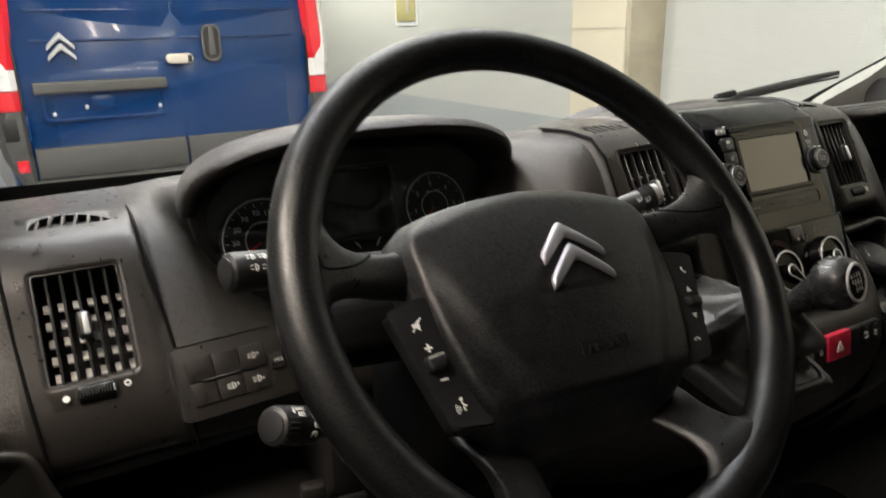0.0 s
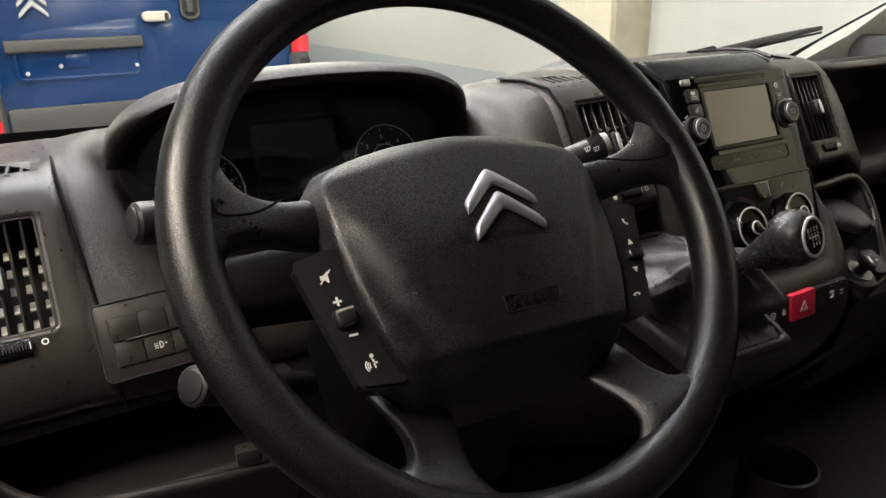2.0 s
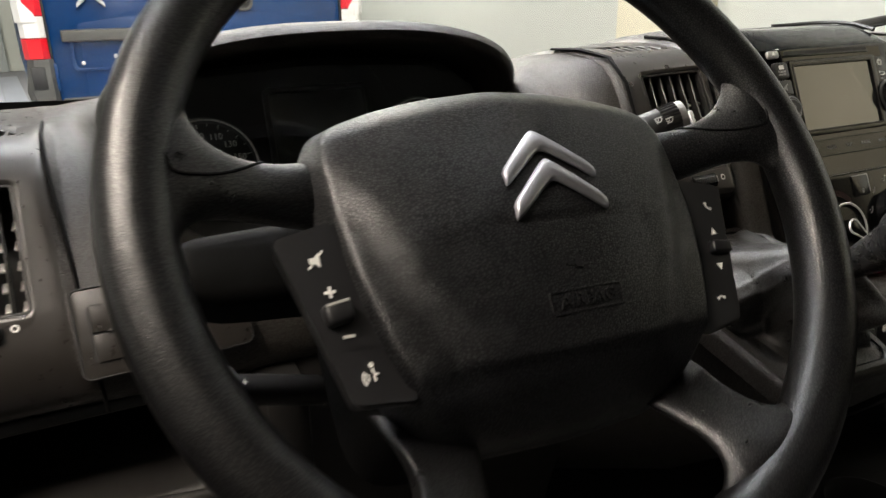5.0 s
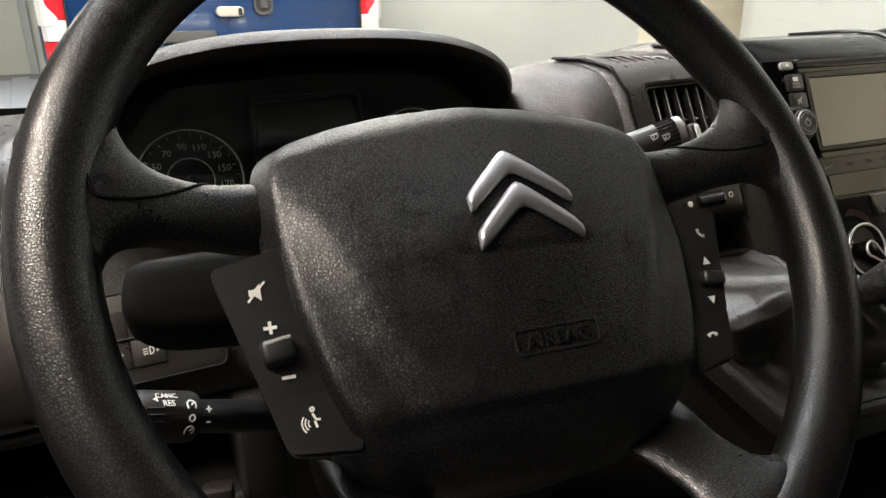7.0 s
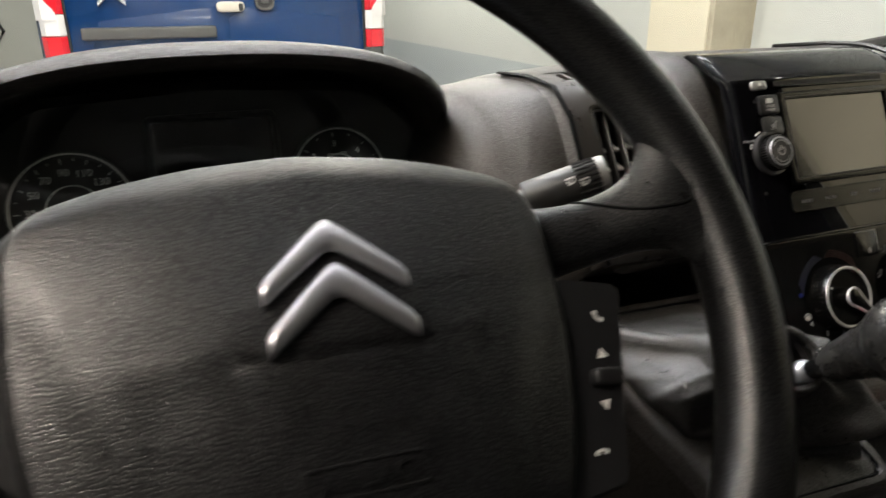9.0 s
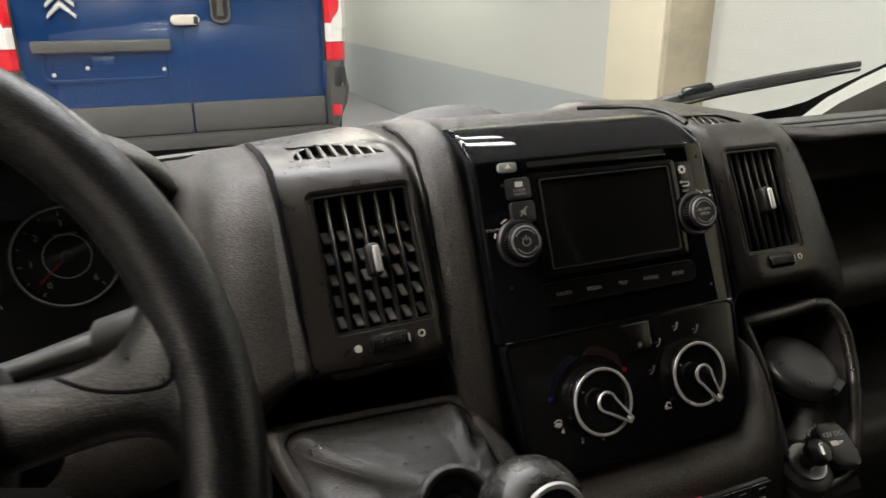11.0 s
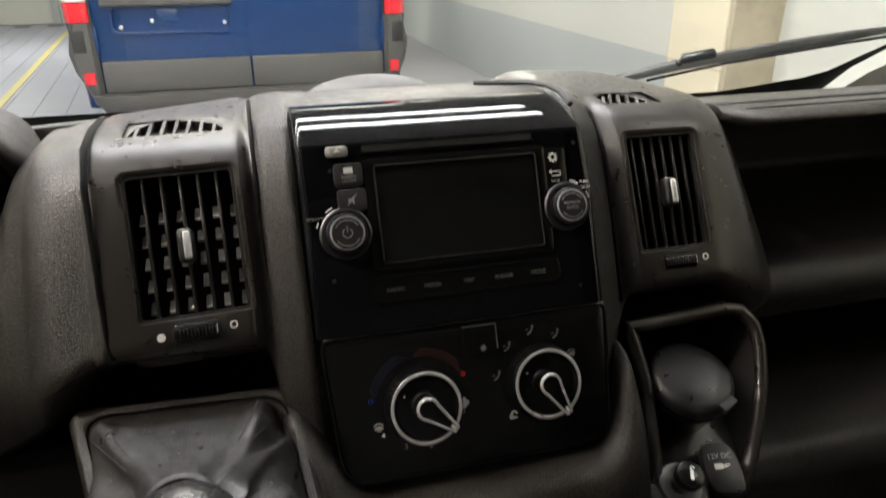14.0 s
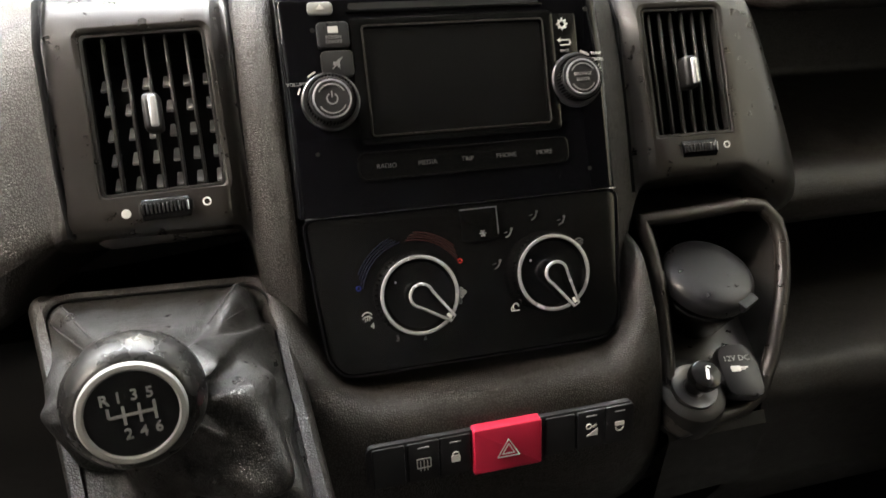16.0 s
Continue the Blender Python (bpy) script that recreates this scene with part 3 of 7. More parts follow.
# tail lights, tall, red white red
for s, name in ((-1, "tail_light"), (1, "tail_light")):
    lamp = None
    bands = ((0.885, 0.990, REDLENS), (0.992, 1.10, WHITELENS), (1.102, 1.62, REDLENS))
    for z0, z1, mt in bands:
        rows = []
        for z in (z0, z0 + 0.004, z1 - 0.004, z1):
            o = 0.007 if z in (z0, z1) else 0.0
            wi = 0.812 - 0.05 * smooth01(1.1, 1.7, z)
            wo = van_outline(z, 0) - 0.012 - 0.006
            rows.append([(VC + s * wi, VY - 0.05 + o, z), (VC + s * (wi + 0.03), VY - 0.085 + o, z), (VC + s * (wo - 0.03), VY - 0.080 + o, z),
                         (VC + s * (wo - 0.005), VY - 0.05 + o, z), (VC + s * (wo + 0.006), VY + 0.02, z), (VC + s * wi, VY + 0.02, z)])
        ob = part("lens" if lamp else name, sheet(rows, loop=True, caps=True), mt, lamp or van, angle=30)
        lamp = lamp or ob
    # the white lens runs up outside the red one
    rows = []
    for z in (1.072, 1.09, 1.11, 1.13, 1.15, 1.17, 1.20, 1.30, 1.42, 1.54, 1.615):
        wo = van_outline(z, 0) - 0.012
        wi = wo - 0.030 - 0.014 * smooth01(1.6, 1.2, z) - 0.052 * smooth01(1.19, 1.10, z)
        rows.append([(VC + s * wi, VY - 0.089, z), (VC + s * (wo - 0.03 if wo - 0.03 > wi else wi + 0.004), VY - 0.088, z), (VC + s * (wo + 0.002), VY - 0.052, z), (VC + s * (wo + 0.008), VY + 0.02, z), (VC + s * wi, VY - 0.02, z)])
    part("white_lens", sheet(rows, loop=True, caps=True), WHITELENS, lamp, "clear white side lens", angle=30)
    part("light_edge", box2(VC + s * 0.806 - 0.006, VC + s * 0.806 + 0.006, VY - 0.06, VY, 0.55, 1.62, 0.003), BLACK, van)
    part("hinge", box2(VC + s * 0.80 - 0.012, VC + s * 0.80 + 0.012, VY - 0.065, VY, 0.72, 0.86, 0.004), BLUE, van)

# grey bumper with its step and reflectors
rows = []
for z, off, inn in ((0.36, 0.05, 0.20), (0.40, 0.02, 0.13), (0.455, 0.0, 0.10), (0.495, 0.005, 0.085), (0.50, 0.03, 0.085)):
    row = []
    for i in range(25):
        k = i / 24 * 2 - 1
        w = 0.955 - inn
        row.append((VC + w * math.sin(k * math.pi / 2) , VY - 0.15 + off + 0.10 * abs(k) ** 6, z))
    row += [(VC + 0.955 - inn, VY + 0.1, z), (VC - 0.955 + inn, VY + 0.1, z)]
    rows.append(row)
bumper = part("bumper", sheet(rows, loop=True, caps=True), BUMPER, van, "grey plastic rear bumper with a step", angle=50)
for s in (-1, 1):
    rows = []
    for z in (0.44, 0.52, 0.62, 0.72, 0.80, 0.885):
        wi, wo = 0.802, 0.955 - 0.03 * smooth01(0.7, 0.885, z) - 0.085 * smooth01(0.70, 0.44, z)
        rows.append([(VC + s * wi, VY - 0.06, z), (VC + s * (wi + 0.02), VY - 0.10, z), (VC + s * (wo - 0.035), VY - 0.09, z),
                     (VC + s * wo, VY - 0.03, z), (VC + s * wo, VY + 0.15, z), (VC + s * wi, VY + 0.15, z)])
    part("bumper_corner", sheet(rows, loop=True, caps=True), BUMPER, bumper, angle=40)
    part("reflector", box2(VC + s * 0.855 - 0.028, VC + s * 0.855 + 0.028, VY - 0.112, VY - 0.08, 0.56, 0.625, 0.006), REDLENS, bumper, "small red reflector")
    part("pocket", box2(VC + s * 0.88 - 0.035, VC + s * 0.88 + 0.035, VY - 0.10, VY - 0.07, 0.73, 0.85, 0.008), BLACK, bumper)
    part("tow_step", box2(VC + s * 0.62 - 0.22, VC + s * 0.62 + 0.22, VY - 0.10, VY + 0.1, 0.30, 0.37, 0.02), BLACK, bumper)
    for y in (4.6, 7.6):
        wheel = part("wheel", revolve([(0.0, -0.11), (0.20, -0.11), (0.30, -0.105), (0.335, -0.08), (0.34, 0.0), (0.335, 0.08), (0.30, 0.105), (0.2, 0.11), (0, 0.11)], 40),
                     RUBBER, van, m=F((VC + s * 0.80, y, 0.34), (0, 1, 0), (0, 0, 1)))
        part("hub", revolve([(0.0, 0.128), (0.08, 0.13), (0.19, 0.112), (0.2, 0.09)], 32), ALU, wheel, m=F((VC + s * 0.80, y, 0.34), (0, s, 0), (0, 0, 1)))

# ---- the cab shell round the camera: roof, far door, bulkhead, floor, screen ----
solo("cab_floor", box2(-1.0, 0.98, -1.4, 0.55, 0.38, 0.42), LOWER, "dark rubber cab floor", "floor", kind="structure")
solo("cab_firewall", box2(-1.02, 0.98, 0.46, 0.50, 0.38, 1.03), BLACK, "black firewall behind the dashboard", "wall", kind="structure")
# out of view; its dark tone is chosen to throw little light back
solo("cab_bulkhead", box2(-1.0, 0.98, -1.45, -1.4, 0.42, 2.0), BULKHEAD, "unseen cab bulkhead, kept dark to hold back fill light", "wall", kind="structure")
solo("cab_roof", box2(-1.0, 0.95, -1.4, -0.12, 1.86, 1.95, 0.01), HEADLINER, "pale headliner over the cab", "ceiling", kind="structure")
# unseen panel and post, added to keep low light out on the driver's side
solo("cab_side_west", box2(-1.06, -1.02, -1.4, 0.44, 0.42, 1.02, 0.01), LOWER, "unseen dark panel added to block low light at the driver's side", "wall", kind="structure")
solo("cab_post_west", box2(-1.03, -0.97, -1.4, -0.85, 1.02, 1.93, 0.01), LOWER, "unseen dark post added to block light behind the driver's side", "wall", kind="structure")
solo("cab_side_east", box2(0.95, 0.99, -1.4, 0.44, 0.42, 1.12, 0.01), LOWER, "dark grey door panel below the side window", "wall", kind="structure")
solo("cab_rear_post", box2(0.90, 0.96, -1.4, -0.75, 1.12, 1.93, 0.01), LOWER, "dark grey post behind the side window", "wall", kind="structure")


def screen_point(u, v):
    """u from -1 to 1 across, v from 0 at the foot to 1 at the roof."""
    x = u * (1.03 - 0.12 * v)
    y = 0.66 - 0.22 * u * u - v * (0.80 - 0.10 * u * u)
    z = 1.035 + 0.05 * u * u * (1 - v) + 0.90 * v
    return Vector((x, y, z))


rows = []
for i in range(25):
    u = i / 24 * 2 - 1
    rows.append([screen_point(u, (j - 1) / 12) for j in range(14)])
bm = sheet(rows)
thick = bmesh.ops.extrude_face_region(bm, geom=bm.faces[:])
bmesh.ops.translate(bm, verts=[g for g in thick["geom"] if isinstance(g, bmesh.types.BMVert)], vec=(0, 0.003, 0.004))
wind = thing("windscreen", (0, 0.6, 1.03), "clear raked windscreen with a black lower border", "windscreen", kind="structure")
pane = part("pane", bm, GLASS, wind)
pane.visible_shadow = False
# black ceramic border along the foot, turning up at the passenger's corner
rows = []
for i in range(61):
    u = -1 + 1.95 * i / 60
    top = 0.004 - 0.037 * smooth01(0.1, 0.5, u) + 0.022 * smooth01(0.62, 0.78, u) + 0.95 * max(0, u - 0.775)
    low = -0.10 if u < 0.80 else top - 0.060 + 0.045 * smooth01(0.80, 0.83, u)
    rows.append([screen_point(u, v) + Vector((0, -0.004, -0.004)) for v in (low, (top + low) * 0.5, top)])
part("border", sheet(rows), BLACK, wind, "black printed border")
for s in (-1, 1):
    rows = []
    for j in range(18):
        v = (j - 1) / 16
        p = screen_point(s * 1.0, v)
        q = screen_point(s * 0.945 if s < 0 else 0.815 + 0.12 * smooth01(-0.06, 0.12, v), v)
        rows.append([q + Vector((0, -0.01, -0.01)), p + Vector((0, -0.02, -0.02)), p + Vector((s * 0.01, -0.16, -0.02)), p + Vector((s * 0.06, -0.15, 0)), p + Vector((s * 0.05, 0.02, 0))])
    part("pillar_trim", sheet(rows, loop=True, caps=True), PILLARTRIM, wind, "pale grey trim of the screen pillar")
    part("seal", sweep([screen_point(s * 0.945, max(j, 0 if s < 0 else 2) / 16) + Vector((0, -0.012, -0.012)) for j in range(17)], 0.007, 8), RUBBER, wind, "black rubber seal")
# scuttle panel outside the foot of the screen
bm = sheet([[(x, y, z) for x in (-0.95, -0.5, 0, 0.5, 0.95)] for y, z in ((0.45, 0.98), (0.62, 0.99), (0.90, 0.95), (1.25, 0.86), (1.30, 0.5))])
solo("bonnet", bm, BLACK, "dark scuttle and short bonnet below the windscreen", "bonnet", kind="structure")

wiper = thing("wiper", (0.3, 0.62, 1.06), "black windscreen wiper lying on the glass", "wiper")


def on_screen(u, v, off=0.012):
    return screen_point(u, v) + Vector((0, 0.7, 0.75)) * off


part("blade", sweep([on_screen(0.44, -0.014), on_screen(0.52, 0.011), on_screen(0.62, 0.033), on_screen(0.72, 0.049), on_screen(0.80, 0.061), on_screen(0.845, 0.067)], [0.004, 0.0060, 0.0068, 0.0066, 0.0056, 0.004], 8, flat=1.4), WIPER, wiper)
part("lip", sweep([on_screen(0.50, -0.004, 0.004), on_screen(0.62, 0.025, 0.004), on_screen(0.72, 0.042, 0.004), on_screen(0.80, 0.055, 0.004), on_screen(0.845, 0.061, 0.004)], 0.0035, 6), BLACK, wiper)
part("arm", sweep([on_screen(0.30, -0.070, 0.02), on_screen(0.46, -0.020, 0.022), on_screen(0.575, 0.019, 0.022)], [0.010, 0.009, 0.007], 8), WIPER, wiper)
CV = on_screen(0.575, 0.029, 0.018)
CD = (on_screen(0.66, 0.052, 0.020) - on_screen(0.54, 0.030, 0.020)).normalized()
part("connector", box(0.058, 0.014, 0.018, 0.005, 3), SATIN, wiper, m=F(CV, CD, (0, -0.4, 0.9)))
part("stud", revolve([(0, 0.006), (0.005, 0.005), (0.006, 0)], 10), SATIN, wiper, m=F(CV + CD * -0.034, CD, (0, -0.4, 0.9)) @ pose(0, 0, 0.008))

# ---- dashboard ----
dash = thing("dashboard", (-0.1, 0.2, 0.5), "dark grey grained plastic van dashboard with vent pods and open shelves", "dashboard")

# main body: profile (y, z) keyed along x; rear foot, deck, bowl or corner, face, chin, underside
DASH_FORM = [
    (-1.02, [(.44, .80), (.44, 1.062), (.36, 1.074), (.28, 1.076), (.23, 1.074), (.195, 1.066), (.172, 1.052), (.15, 1.034), (.112, .99), (.078, .945), (.062, .915), (.060, .875), (.085, .852), (.3, .845)]),
    (-0.84, [(.44, .80), (.44, 1.066), (.36, 1.079), (.28, 1.080), (.23, 1.078), (.200, 1.070), (.176, 1.055), (.15, 1.034), (.108, .99), (.074, .945), (.058, .915), (.056, .875), (.080, .852), (.3, .845)]),
    (-0.80, [(.44, .80), (.44, 1.068), (.36, 1.084), (.30, 1.088), (.25, 1.088), (.220, 1.080), (.190, 1.066), (.155, 1.040), (.104, .99), (.070, .945), (.054, .915), (.052, .875), (.078, .852), (.3, .845)]),
    (-0.775, [(.44, .80), (.44, 1.069), (.36, 1.088), (.32, 1.085), (.29, 1.060), (.260, 1.045), (.205, 1.055), (.165, 1.045), (.104, .99), (.068, .945), (.052, .915), (.050, .875), (.076, .852), (.3, .845)]),
    (-0.74, [(.44, .80), (.44, 1.070), (.36, 1.090), (.33, 1.080), (.30, 1.020), (.265, .980), (.170, 1.000), (.128, .992), (.092, .965), (.064, .935), (.050, .905), (.048, .875), (.076, .852), (.3, .845)]),
    (-0.70, [(.44, .80), (.44, 1.070), (.36, 1.090), (.33, 1.080), (.30, 1.010), (.260, .950), (.140, .962), (.100, .956), (.074, .942), (.058, .925), (.048, .900), (.046, .875), (.076, .852), (.3, .845)]),
    (-0.56, [(.44, .80), (.44, 1.066), (.36, 1.086), (.33, 1.080), (.30, 1.000), (.250, .930), (.120, .944), (.085, .940), (.068, .930), (.056, .915), (.048, .895), (.046, .875), (.076, .852), (.3, .845)]),
    (-0.42, [(.44, .80), (.44, 1.060), (.36, 1.081), (.33, 1.076), (.30, 1.010), (.250, .945), (.120, .966), (.085, .962), (.064, .948), (.050, .928), (.042, .900), (.042, .875), (.076, .852), (.3, .845)]),
    (-0.385, [(.44, .80), (.44, 1.058), (.36, 1.080), (.33, 1.078), (.30, 1.045), (.240, 1.020), (.140, 1.035), (.098, 1.030), (.066, 1.000), (.044, .960), (.034, .925), (.034, .885), (.07, .862), (.3, .845)]),
    (-0.358, [(.44, .80), (.44, 1.058), (.36, 1.080), (.30, 1.095), (.25, 1.099), (.190, 1.101), (.130, 1.095), (.092, 1.072), (.055, 1.02), (.030, .975), (.022, .945), (.022, .905), (.06, .880), (.3, .845)]),
    (-0.335, [(.44, .80), (.44, 1.058), (.36, 1.080), (.28, 1.098), (.22, 1.109), (.160, 1.114), (.112, 1.104), (.078, 1.080), (.040, 1.02), (.014, .975), (.004, .955), (.008, .925), (.05, .900), (.3, .845)]),
    (-0.29, [(.44, .80), (.44, 1.060), (.36, 1.084), (.28, 1.103), (.21, 1.117), (.140, 1.124), (.100, 1.117), (.070, 1.090), (.034, 1.02), (.014, .988), (.008, .976), (.022, .964), (.075, .935), (.3, .845)]),
    (-0.165, [(.44, .80), (.44, 1.076), (.36, 1.098), (.28, 1.116), (.21, 1.126), (.140, 1.129), (.098, 1.120), (.068, 1.094), (.030, 1.02), (.011, .988), (.005, .976), (.020, .964), (.075, .935), (.3, .845)]),
    (-0.155, [(.44, .80), (.44, 1.078), (.36, 1.101), (.28, 1.120), (.21, 1.136), (.140, 1.144), (.085, 1.138), (.052, 1.100), (.014, 1.02), (-.012, .965), (-.026, .935), (-.040, .905), (.05, .880), (.3, .845)]),
    (-0.130, [(.44, .80), (.44, 1.080), (.36, 1.103), (.28, 1.121), (.21, 1.138), (.140, 1.149), (.080, 1.145), (.042, 1.104), (.004, 1.02), (-.022, .960), (-.038, .925), (-.056, .885), (.03, .865), (.3, .845)]),
    (-0.120, [(.44, .80), (.44, 1.085), (.36, 1.106), (.28, 1.121), (.21, 1.135), (.150, 1.144), (.100, 1.1425), (.062, 1.100), (.018, 1.02), (-.008, .960), (-.024, .925), (-.042, .885), (.03, .865), (.3, .845)]),
    (0.108, [(.44, .80), (.44, 1.085), (.36, 1.106), (.28, 1.121), (.21, 1.135), (.150, 1.144), (.100, 1.1425), (.062, 1.100), (.018, 1.02), (-.008, .960), (-.024, .925), (-.042, .885), (.03, .865), (.3, .845)]),
    (0.118, [(.44, .80), (.44, 1.085), (.36, 1.108), (.28, 1.124), (.21, 1.137), (.140, 1.1475), (.082, 1.142), (.044, 1.104), (.006, 1.02), (-.020, .960), (-.036, .925), (-.052, .885), (.03, .865), (.3, .845)]),
    (0.140, [(.44, .80), (.44, 1.085), (.36, 1.107), (.28, 1.122), (.21, 1.132), (.140, 1.138), (.092, 1.130), (.060, 1.098), (.022, 1.02), (-.002, .965), (-.012, .945), (.00, .925), (.05, .900), (.3, .845)]),
    (0.152, [(.44, .80), (.44, 1.088), (.36, 1.116), (.28, 1.130), (.21, 1.134), (.140, 1.132), (.100, 1.122), (.070, 1.094), (.032, 1.02), (.013, .988), (.007, .976), (.022, .964), (.075, .935), (.3, .845)]),
    (0.245, [(.44, .80), (.44, 1.085), (.36, 1.110), (.28, 1.122), (.21, 1.126), (.140, 1.126), (.100, 1.117), (.070, 1.090), (.034, 1.02), (.015, .988), (.009, .976), (.024, .964), (.075, .935), (.3, .845)]),
    (0.275, [(.44, 0.800), (.44, 1.068), (.36, 1.092), (.28, 1.109), (.21, 1.117), (.145, 1.121), (.105, 1.112), (.076, 1.087), (.040, 1.020), (.020, 0.975), (.006, 0.950), (.010, 0.928), (.06, 0.900), (.3, 0.845)]),
    (0.290, [(.44, 0.800), (.44, 1.055), (.36, 1.080), (.28, 1.101), (.21, 1.112), (.145, 1.119), (.107, 1.111), (.080, 1.087), (.046, 1.020), (.027, 0.975), (.014, 0.950), (.018, 0.928), (.065, 0.900), (.3, 0.845)]),
    (0.298, [(.44, 0.800), (.44, 1.046), (.36, 1.072), (.28, 1.096), (.21, 1.108), (.150, 1.117), (.115, 1.109), (.092, 1.084), (.060, 1.018), (.042, 0.973), (.030, 0.948), (.034, 0.925), (.075, 0.900), (.3, 0.845)]),
    (0.302, [(.44, 0.800), (.44, 1.042), (.36, 1.067), (.29, 1.092), (.23, 1.104), (.180, 1.113), (.150, 1.103), (.128, 1.078), (.098, 1.014), (.080, 0.970), (.072, 0.948), (.080, 0.930), (.11, 0.905), (.3, 0.845)]),
    (0.304, [(.44, 0.800), (.44, 1.042), (.38, 1.065), (.34, 1.086), (.32, 1.097), (.300, 1.103), (.280, 1.088), (.265, 1.060), (.250, 1.005), (.240, 0.965), (.236, 0.945), (.240, 0.925), (.25, 0.905), (.3, 0.845)]),
]


def pod_push(x, y, z):
    """The pods' faces stand proud, flush with the vents let into them."""
    k = smooth01(-0.345, -0.325, x) * smooth01(-0.160, -0.172, x) + smooth01(0.149, 0.160, x) * smooth01(0.300, 0.270, x)
    k *= smooth01(1.132, 1.118, z) * smooth01(0.925, 0.960, z)
    k2 = smooth01(-0.817, -0.832, x) * smooth01(1.082, 1.066, z) * smooth01(0.895, 0.940, z)
    k3 = smooth01(-0.284, -0.289, x) * smooth01(-0.42, -0.34, x) * smooth01(0.93, 0.98, z) * smooth01(0.32, 0.22, y)   # the barrel lies lower beside the pod
    y, z = y + 0.005 * k3, z - 0.005 * k3
    k2 *= 0.0030 + 0.0140 * smooth01(0.985, 1.045, z)
    return y - 0.0165 * k - 0.83 * k2, z + 0.0092 * k + 0.556 * k2


rows = []
xs = sorted({-0.832, -0.817, -0.172, -0.2835, -0.2895} | {k[0] for k in DASH_FORM} | {round(-1.02 + 0.02 * i, 3) for i in range(67)})
for x in xs:
    if x > 0.304:
        break
    rows.append([(x + 0.034 * smooth01(1.10, 0.95, z) * smooth01(0.25, 0.30, x), *pod_push(x, y, z)) for y, z in keyed(DASH_FORM, x)])
body = sheet(rows, loop=True, caps=True)
ob = part("shell", body, DASH, dash, angle=55)
sub = ob.modifiers.new("round", "SUBSURF")
sub.levels = sub.render_levels = 2
M_C = F((-0.2165, 0.0325, 1.058), (1, 0, 0.03), (0, 0.48, 0.877))
M_R = F((0.2010, 0.0360, 1.0605), (1, 0, 0), (0, 0.48, 0.877))
M_L = F((-0.8925, 0.1095, 1.0000), (1, 0, 0.0), (0, 0.556, 0.83))


def open_up(ob, holes):
    """Cut openings (frame, width, height, depth) through a shell, and keep the rounded mesh."""
    bpy.context.view_layer.update()
    me = bpy.data.meshes.new_from_object(ob.evaluated_get(bpy.context.evaluated_depsgraph_get()))
    bm = bmesh.new()
    bm.from_mesh(me)
    for m, w, h, d in holes:
        inv = m.inverted()
        for axis, off in ((0, w / 2), (0, -w / 2), (1, h / 2), (1, -h / 2)):
            near = [f for f in bm.faces if abs((inv @ (f.calc_center_median() + HOME[ob])).x) < w and abs((inv @ (f.calc_center_median() + HOME[ob])).y) < h and abs((inv @ (f.calc_center_median() + HOME[ob])).z) < 0.06]
            geom = near + list({e for f in near for e in f.edges}) + list({v for f in near for v in f.verts})
            normal = m.to_3x3() @ Vector((1, 0, 0) if axis == 0 else (0, 1, 0))
            bmesh.ops.bisect_plane(bm, geom=geom, plane_co=m.translation + normal * off - HOME[ob], plane_no=normal)
    gone = []
    for f in bm.faces:
        c = f.calc_center_median() + HOME[ob]
        for m, w, h, d in holes:
            p = m.inverted() @ c
            if abs(p.x) < w / 2 and abs(p.y) < h / 2 and abs(p.z) < d:
                gone.append(f)
                break
    bmesh.ops.delete(bm, geom=gone, context="FACES")
    bm.to_mesh(me)
    bm.free()
    # the pods are smooth, the rest of the shell is grained
    me.materials.append(TRIM)
    for f in me.polygons:
        c = f.center + HOME[ob]
        if -0.281 < c.x < -0.160 or 0.147 < c.x < 0.31 or -0.955 < c.x < -0.828:
            f.material_index = 1
    ob.modifiers.clear()
    old, ob.data = ob.data, me
    bpy.data.meshes.remove(old)
    me.name = ob.name


G_C = F((-0.221, 0.123, 1.1262), (1, 0, 0.05), (0, 0.99, 0.10))
G_R = F((0.196, 0.122, 1.1258), (1, 0, -0.05), (0, 0.99, 0.12))
G_L = F((-0.888, 0.217, 1.0768), (1, 0, 0.0), (0, 0.97, 0.18))
open_up(ob, [(G_C, 0.078, 0.042, 0.014), (G_R, 0.059, 0.038, 0.014), (G_L, 0.078, 0.037, 0.014), (M_C, 0.0845, 0.1150, 0.05), (M_R, 0.0735, 0.1095, 0.05), (M_L, 0.0810, 0.1145, 0.06)])

# binnacle hood: a visor whose lip runs over the instruments
HX, HZ, HW, HH = -0.566, 1.078, 0.217, 0.094
rows = []
for i in range(49):
    a = math.pi * (1 - i / 48)
    c, s = math.cos(a), math.sin(a)
    ex = HW * math.copysign(abs(c) ** 0.82, c)
    ez = HH * abs(s) ** 0.78
    lip = 0.165 - 0.065 * s
    row = []
    for dy, kx, kz in ((0.24, 0.70, 0.60), (0.17, 0.84, 0.80), (0.11, 0.93, 0.92), (0.06, 0.98, 0.985), (0.022, 1.0, 1.0), (0.006, 0.993, 0.985), (0.0, 0.965, 0.92),
                       (0.002, 0.935, 0.85), (0.010, 0.915, 0.80), (0.05, 0.895, 0.76), (0.12, 0.83, 0.69), (0.18, 0.73, 0.58), (0.22, 0.65, 0.50)):
        row.append((HX + ex * kx, lip + dy, HZ - 0.004 + ez * kz))
    rows.append(row)
